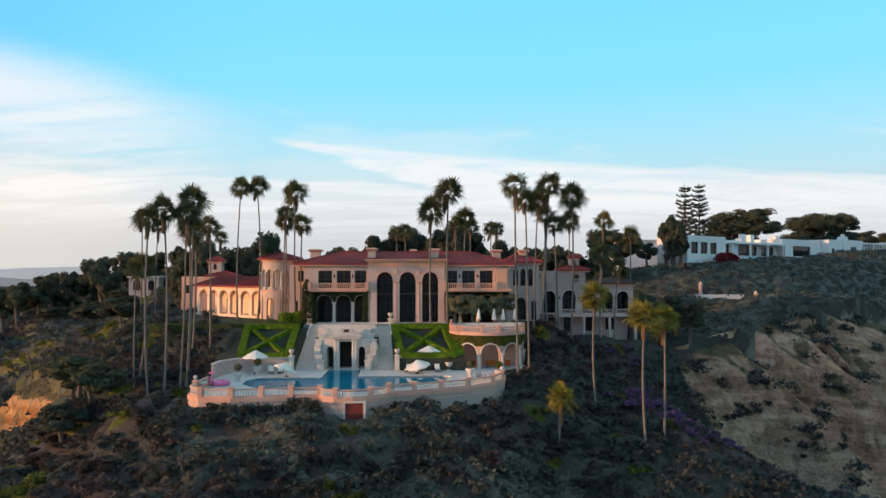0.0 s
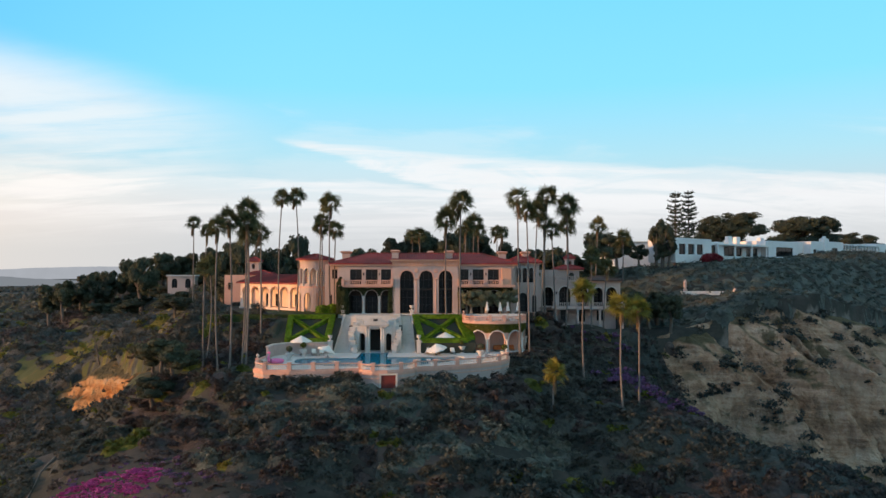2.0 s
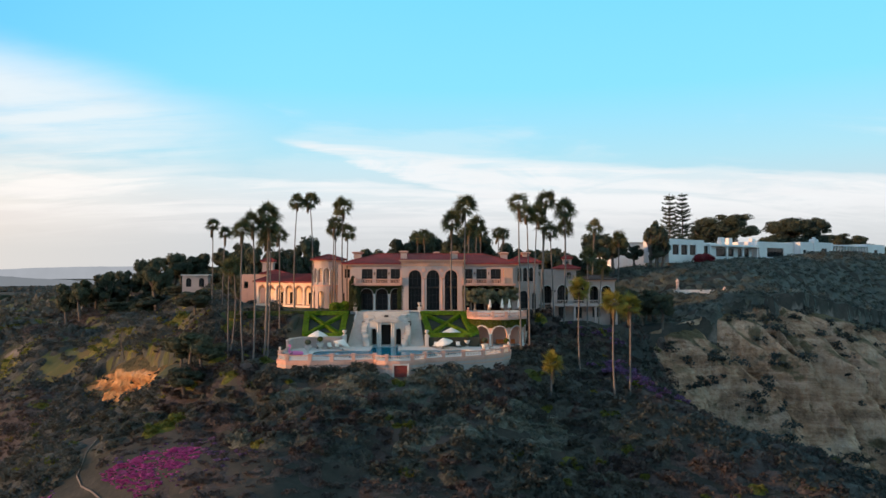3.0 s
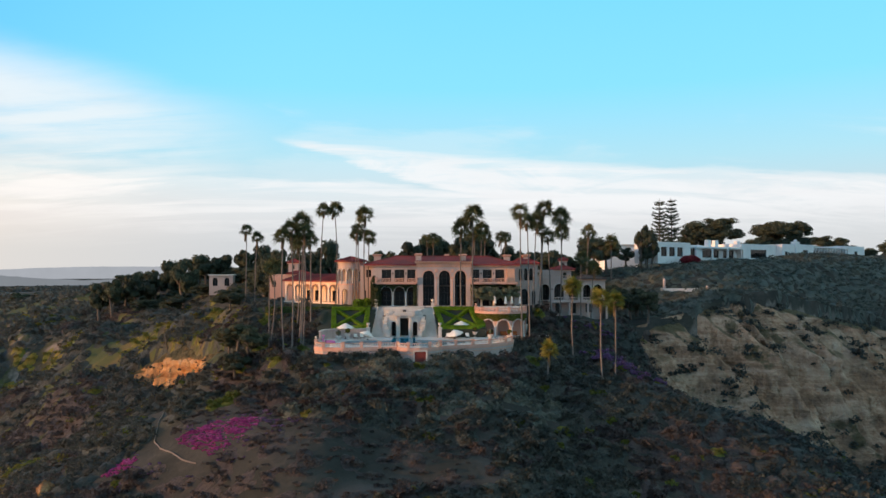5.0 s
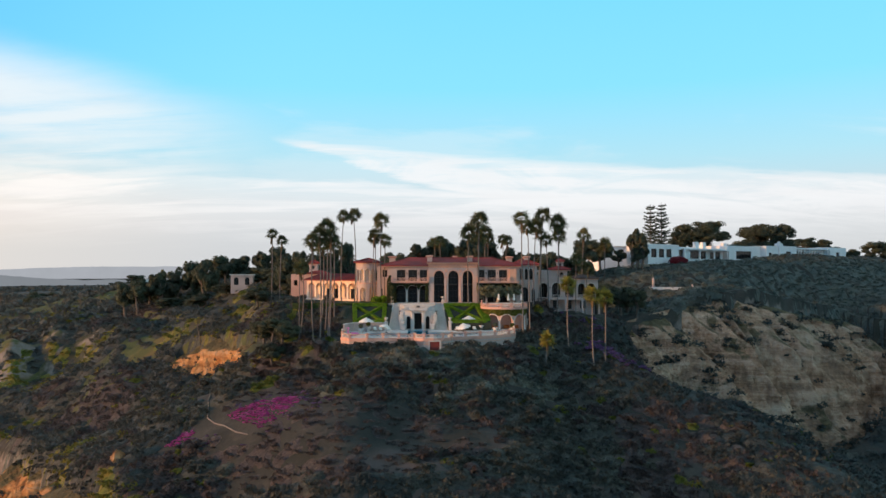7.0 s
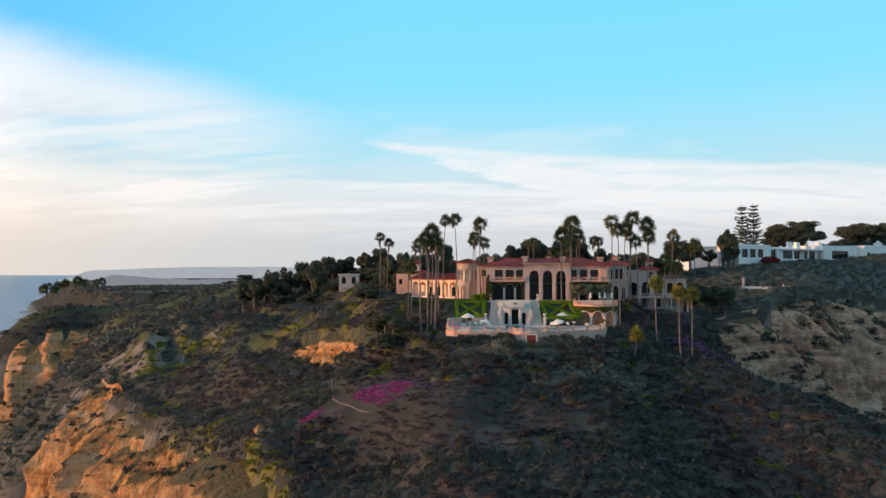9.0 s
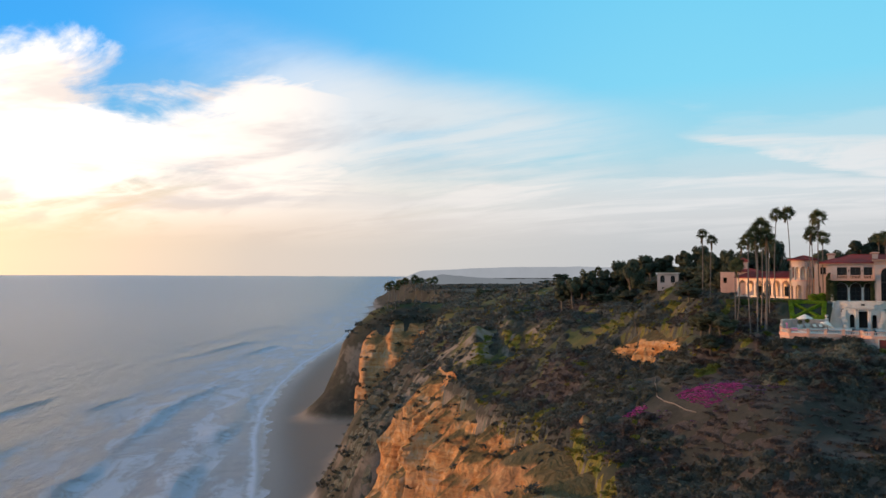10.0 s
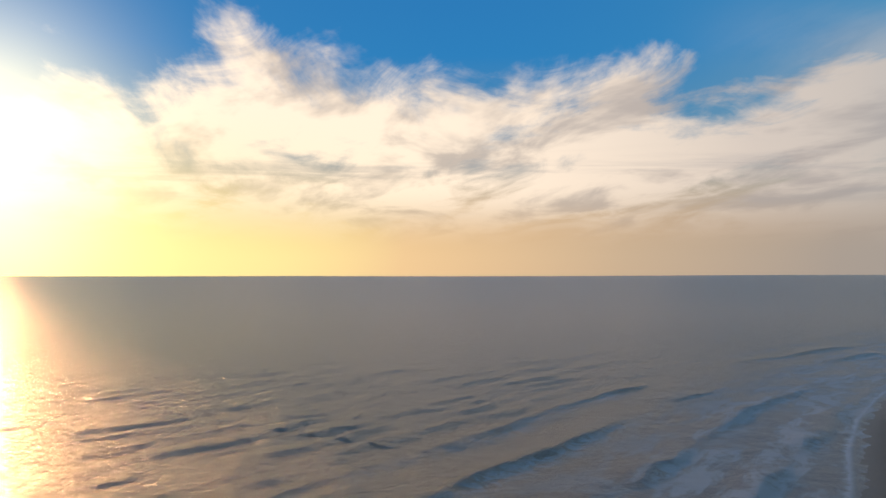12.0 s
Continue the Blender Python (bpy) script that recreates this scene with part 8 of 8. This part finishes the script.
scrub("yellow_green_scrub", "yellow-green flowering shrubs on the slope below the pool", BRIGHT, p[bri], 1.0, 260, 0.15, 12, bed=0.42)
close = (p[:, 1] > -76) & (p[:, 0] > -48) & (p[:, 0] < 30)
scrub("rust_scrub", "dry rust-brown shrubs among the chaparral", RUST, p[rus & close], 1.25, 260, 0.18, 13, bed=0.45)
scrub("brown_scrub", "dry brown shrubs on the outer slopes", RUST, p[rus & ~close], 1.25, 110, 0.18, 18, bed=0.45)
scrub("bank_scrub", "dark olive shrubs on the bank below the terrace", SCRUB, p[rest & close], 1.4, 260, 0.19, 17, bed=0.45)
scrub("chaparral", "dark green chaparral shrubs covering the hillside", SCRUB, p[rest & ~close], 1.4, 110, 0.2, 14, bed=0.45)
scrub("dry_brush", "low brown and purple-grey brush on the dry spur", RUST, p[low], 1.15, 110, 0.14, 15, 0.42, bed=0.42)
# western slopes, ravine and the rim of the gully
grassy = lambda x, y: np.hypot((x + 92) / 40, (y - 78) / 46) + 0.3 * fbm(x, y, 15, 2, 84) < 1.0
p = scatter(-190, -52, -48, 190, 2.2, 5, lambda x, y, u: (x < -60 + 0.1 * y) & face_free(x, y) & ((fbm(x, y, 24, 3, 80) + 0.25 * fbm(x, y, 7, 2, 81) > np.where(grassy(x, y), -0.02, np.where(y > 34, -0.10, -0.8))) | (u < np.where(grassy(x, y), 0.3, 0.35))))
bald = np.hypot((p[:, 0] + 150) / 52, (p[:, 1] - 84) / 40) + 0.35 * fbm(p[:, 0], p[:, 1], 14, 3, 86) < 0.62
p = p[~bald | (np.random.default_rng(87).uniform(0, 1, len(p)) < 0.6)]
k = fbm(p[:, 0], p[:, 1], 20, 3, 88) + np.random.default_rng(89).normal(0, 0.08, len(p))
scrub("slope_chaparral", "dark chaparral shrubs on the western slopes and ravine", SCRUB, p[(k > -0.2) & (k < 0.24)], 1.75, 70, 0.28, 21, bed=0.8)
scrub("slope_rust_scrub", "dry brown shrubs on the western slopes", RUST, p[k <= -0.2], 1.6, 70, 0.26, 91, bed=0.8)
scrub("slope_green_scrub", "bright green and ochre shrubs on the western slopes", BRIGHT, p[k >= 0.24], 1.4, 70, 0.24, 92, 0.8, bed=0.8)
p = scatter(-100, -62, -45, 40, 4.6, 55, lambda x, y, u: (u < 0.8) & (np.abs(to_line(x, y, BREAKLINES[4])[0]) < 15))
scrub("ravine_thicket", "tall dark thicket filling the western ravine", SCRUB, p, 3.0, 110, 0.32, 56, 1.1, bed=0.7)
p = scatter(-190, -40, -60, 190, 4.6, 6, lambda x, y, u: (u < 0.5) & face_free(x, y) & (fbm(x, y, 16, 2, 83) > 0.02))
scrub("slope_brush", "bright ochre and green brush on the western slopes", BRIGHT, p, 1.2, 70, 0.22, 22, 0.6, bed=0.7)
p = scatter(-62, -30, -28, 30, 1.8, 7, lambda x, y, u: (u < 0.5) & face_free(x, y))
k = fbm(p[:, 0], p[:, 1], 7, 3, 85)
scrub("bank_chaparral", "dark shrubs on the bank below the arcade", SCRUB, p[k < 0.05], 1.2, 110, 0.17, 23, bed=0.45)
scrub("bank_brush", "ochre and green brush on the bank below the arcade", BRIGHT, p[k >= 0.05], 0.9, 110, 0.13, 24, 0.7, bed=0.45)
# shrubs that hang over the cliff edge, and grey brush on the talus of the headland
p = scatter(-110, -30, -108, 10, 1.25, 111, lambda x, y, u: u < np.where(fbm(x, y, 9, 3, 113) > 0.12, 0.25, 0.9), (-2.0, 5.5))
k = fbm(p[:, 0], p[:, 1], 8, 3, 112)
scrub("edge_chaparral", "dark green shrubs hanging over the cliff edge", SCRUB, p[k < 0.08], 1.2, 110, 0.18, 114, bed=0.5)
scrub("edge_brush", "ochre and bright green brush along the cliff edge", BRIGHT, p[k >= 0.08], 0.95, 110, 0.16, 115, 0.8, bed=0.5)
p = scatter(-330, -95, 5, 290, 3.0, 116, lambda x, y, u: u < np.where(fbm(x, y, 26, 3, 117) > 0.1, 0.35, 0.85), (1.0, 46.0))
p = p[ground_at(p[:, 0], p[:, 1]) > -92]
scrub("talus_scrub", "grey-green brush on the talus below the cliffs", SILVER, p, 1.7, 70, 0.26, 118, 0.75, bed=0.7)
p = scatter(40, 215, 20, 135, 2.2, 8, lambda x, y, u: ((to_line(x, y, RIM)[0] > 0.3) | (x > 130)) & (u < 0.95) & ~((x > 66) & (x < 200) & (np.abs((y - 71.5) * 0.804 - (x - 70.2) * 0.595 - 8) < 10)))
scrub("plateau_chaparral", "dark shrubs on the gully head and the neighbouring plateau", SILVER, p, 1.7, 70, 0.24, 25, 0.7, bed=0.7)
p = scatter(46, 215, -120, 60, 3.0, 9, lambda x, y, u: (to_line(x, y, RIM)[0] < -22) & (u < 0.92))
scrub("gully_chaparral", "dark green shrubs filling the gully floor", SCRUB, p, 2.0, 70, 0.3, 26, bed=0.9)
p = scatter(-620, -120, 100, 800, 7.0, 10, lambda x, y, u: u < 0.85)
scrub("headland_chaparral", "haze-toned shrubs over the far headland slopes", FARLEAF, p, 3.4, 40, 0.85, 27)
p = scatter(-1100, 60, 480, 1500, 19, 57, lambda x, y, u: (u < 0.7) & (fbm(x, y, 120, 3, 58) > -0.15))
scrub("far_woods", "haze-toned grey-green woods and gardens on the far coastal plain", FARLEAF, p, 8.0, 40, 2.0, 59, 0.8)
p = scatter(18, 44, -16, 5, 1.5, 101, lambda x, y, u: u < 0.9)
k = fbm(p[:, 0], p[:, 1], 6, 2, 102)
scrub("east_bank_scrub", "dark shrubs on the bank below the east terrace", SCRUB, p[k > -0.1], 1.2, 110, 0.17, 103, bed=0.45)
scrub("east_bank_brush", "dry brown shrubs on the bank below the east terrace", RUST, p[k <= -0.1], 1.1, 110, 0.16, 104, bed=0.45)
# scrub that clings to the rock faces
q, z = on_face("gully_cliff", 560, 61, lambda s, v, h, P, u: ((h < -8) & (u < 0.25)) | (u < 0.12 + 0.75 * (v > 0.8) + 0.5 * (s < 0.12) + 0.35 * (h < -2.2)) & (fbm(P[:, 0] + P[:, 1], P[:, 2] * 1.6, 13, 3, 62) > np.where(v > 0.85, -0.6, 0.05)))
scrub("gully_face_scrub", "dark scrub rooted on ledges of the gully face", SCRUB, q, 1.6, 110, 0.26, 63, 1.1, 0.4, z)
q, z = on_face("sea_cliff", 240, 64, lambda s, v, h, P, u: ((h < -8) & (u < 0.8)) | (u < 0.9 * (v < 0.06) + 0.25 * (h < -2.5) + 0.12) & ((v < 0.06) | (fbm(P[:, 0] + P[:, 1], P[:, 2] * 1.5, 18, 3, 65) > 0.12)))
scrub("cliff_scrub", "dark scrub hanging along the cliff edge and ledges", SCRUB, q, 1.7, 110, 0.28, 66, 0.9, 0.4, z)
q, z = on_face("far_cliff", 260, 67, lambda s, v, h, P, u: (u < 0.9 * (v < 0.05) + 0.3 * (v > 0.55) + 0.04))
scrub("far_cliff_scrub", "grey scrub along the far headland cliff", SCRUB, q, 2.6, 40, 0.7, 68, 0.8, 0.3, z)
q, z = on_face("outcrop", 130, 69, lambda s, v, h, P, u: u < 0.6 * (v < 0.1) + 0.5 * (v > 0.8) + 0.1)
scrub("outcrop_scrub", "low shrubs on the rocky outcrop", SCRUB, q, 0.8, 70, 0.18, 70, 0.8, 0.2, z)
rg = np.random.default_rng(31)
f = along([(x, y, 0) for x, y in FRONT[1:]], 1.3)
t = np.gradient(f[:, :2], axis=0)
t /= np.linalg.norm(t, axis=1)[:, None]
p = f[:, :2] + np.stack([t[:, 1], -t[:, 0]], 1) * rg.uniform(1.2, 2.1, len(f))[:, None]
p = p[~((p[:, 0] > -6.6) & (p[:, 0] < -3.2))]
pick = fbm(p[:, 0], p[:, 1], 5, 2, 3) + rg.normal(0, 0.2, len(p))
scrub("wall_foot_chaparral", "dark shrubs along the foot of the terrace wall", SCRUB, p[pick > -0.05], 1.2, 260, 0.13, 33, 1.5, spread=0.2, bed=0.4)
scrub("wall_foot_silver_scrub", "grey-green shrubs along the foot of the terrace wall", SILVER, p[pick <= -0.05], 1.15, 260, 0.12, 34, 1.35, spread=0.2, bed=0.4)
# grey scrub on the slope above the beach
gx, gy = np.meshgrid(np.arange(-400, -150, 4.4), np.arange(60, 330, 4.4))
p = np.stack([gx.ravel(), gy.ravel()], 1) + np.random.default_rng(41).uniform(-2.2, 2.2, (gx.size, 2))
d, run = to_line(p[:, 0], p[:, 1], CREST)
p = p[(d > 1) & (ground_at(p[:, 0], p[:, 1]) > -96) & (run > SOFT_A) & (run < SOFT_B) & (fbm(p[:, 0], p[:, 1], 20, 3, 42) > -0.25)]
scrub("talus_scrub", "grey-green scrub on the slope above the beach", SCRUB, p, 2.2, 40, 0.55, 43, 0.8)
# flowers
p = scatter(-58, -28, -66, -44, 0.42, 15, lambda x, y, u: flowers(x, y, 0.4) & (u < 0.72 + 0.7 * fbm(x, y, 2.6, 2, 17)))
scrub("magenta_flowers", "low mat of magenta flowering ice plant", MAGENTA, p, 0.34, 40, 0.11, 31, 0.4, 0.0)
p = scatter(-50, -20, -66, -42, 0.9, 19, lambda x, y, u: flowers(x - 3.0, y, 4.5) & ~flowers(x, y, 0.4) & (u < 0.34))
scrub("faded_flowers", "dusty mauve seed heads round the flower mat", PURPLE, p, 0.4, 40, 0.12, 35, 0.4, 0.0)
p = scatter(20, 52, -42, 6, 1.1, 16, lambda x, y, u: patch(x, y, 35, -12, 9, 22, 0.6, 12) & (u < 0.36) & (fbm(x, y, 7, 2, 18) > -0.05))
scrub("purple_flowers", "dusty purple flowering shrubs on the eastern slope", PURPLE, p, 0.8, 70, 0.16, 32, 0.9, -0.9)
# red climber beside the white house
th = thing("bougainvillea", "mass of crimson bougainvillea against the white house", "shrub", at=(82.5, 76.5, float(ground_at(82.5, 76.5))), turn=36.5)
rg = np.random.default_rng(90)
d = rg.normal(0, 1, (1500, 3))
d /= np.linalg.norm(d, axis=1)[:, None]
leafy_part("leaf_mass", d * np.array([5.2, 1.3, 1.6]) * rg.uniform(0.6, 1.05, (1500, 1)) + np.array([0, 0, 1.2]), d, 0.3, leafy("crimson_flower", (0.20, 0.02, 0.03), (0.32, 0.03, 0.05), (0.36, 0.06, 0.08), 0.5), th, rg)


# ivy on the villa's lower front
def ivy_sheet(x0, x1, z0, z1, y, arches, seed, n):
    rg = np.random.default_rng(seed)
    x, z = rg.uniform(x0, x1, n), rg.uniform(z0, z1, n)
    keep = z > z0 + 0.5 * fbm(x, x * 0, 1.2, 2, seed)
    for l, r, sp, hd in arches:
        u = np.clip(np.abs((x - (l + r) / 2) / ((r - l) / 2 + 0.12)), 0, 1)
        keep &= ~((x > l - 0.12) & (x < r + 0.12) & (z < sp + (hd + 0.12 - sp) * np.sqrt(1 - u * u)))
    pts = np.stack([x, np.full(n, y) - rg.uniform(0.02, 0.2, n), z], 1)[keep]
    th = thing("climbing_ivy", "dark green ivy climbing over the arches of the villa", "ivy", group="villa ivy")
    leafy_part("leaf_mat", pts, np.tile([0, -1.0, 0.3], (len(pts), 1)), 0.14, IVY, th, rg)


ivy_sheet(-14.9, -5.5, 5.0, 6.95, -0.05, [(-13.55, -11.15, 5.1, 6.25), (-10.6, -8.3, 5.1, 6.25), (-7.75, -5.85, 5.1, 6.25)], 3, 6500)
ivy_sheet(-6.4, -5.3, 2.2, 6.9, -0.9, [], 4, 1800)
ivy_sheet(6.1, 16.0, 4.9, 6.95, -0.05, [(6.3, 8.2, 5.1, 6.25), (8.7, 10.9, 5.1, 6.25), (11.5, 13.7, 5.1, 6.25)], 5, 6500)
rg = np.random.default_rng(8)
for x, y, h, r in ((-14.9, -0.9, 6.6, 0.75), (-14.1, -1.6, 4.6, 0.8), (-16.6, 1.8, 1.7, 1.1), (-18.4, 1.6, 1.5, 1.2)):
    th = thing("clipped_shrub", "dense green clipped shrub against the villa wall", "shrub", group="villa shrubs", at=(x, y, F - 0.1))
    n = int(700 * h * r)
    a, u = rg.uniform(0, 2 * math.pi, n), rg.uniform(0, 1, n)
    rr = r * np.minimum(1, (1 - u) * 4 + 0.25) * rg.uniform(0.7, 1.05, n)
    leafy_part("leaf_mass", np.stack([rr * np.cos(a), rr * np.sin(a), u * h], 1), np.stack([np.cos(a), np.sin(a), u], 1), 0.12, HEDGE if h < 2 else IVY, th, rg)
    bm = bmesh.new()
    lathe(bm, [(r * 0.7, 0), (r * 0.75, h * 0.7), (r * 0.2, h * 0.95)], 10)
    part("inner_growth", bm, IVY, th)
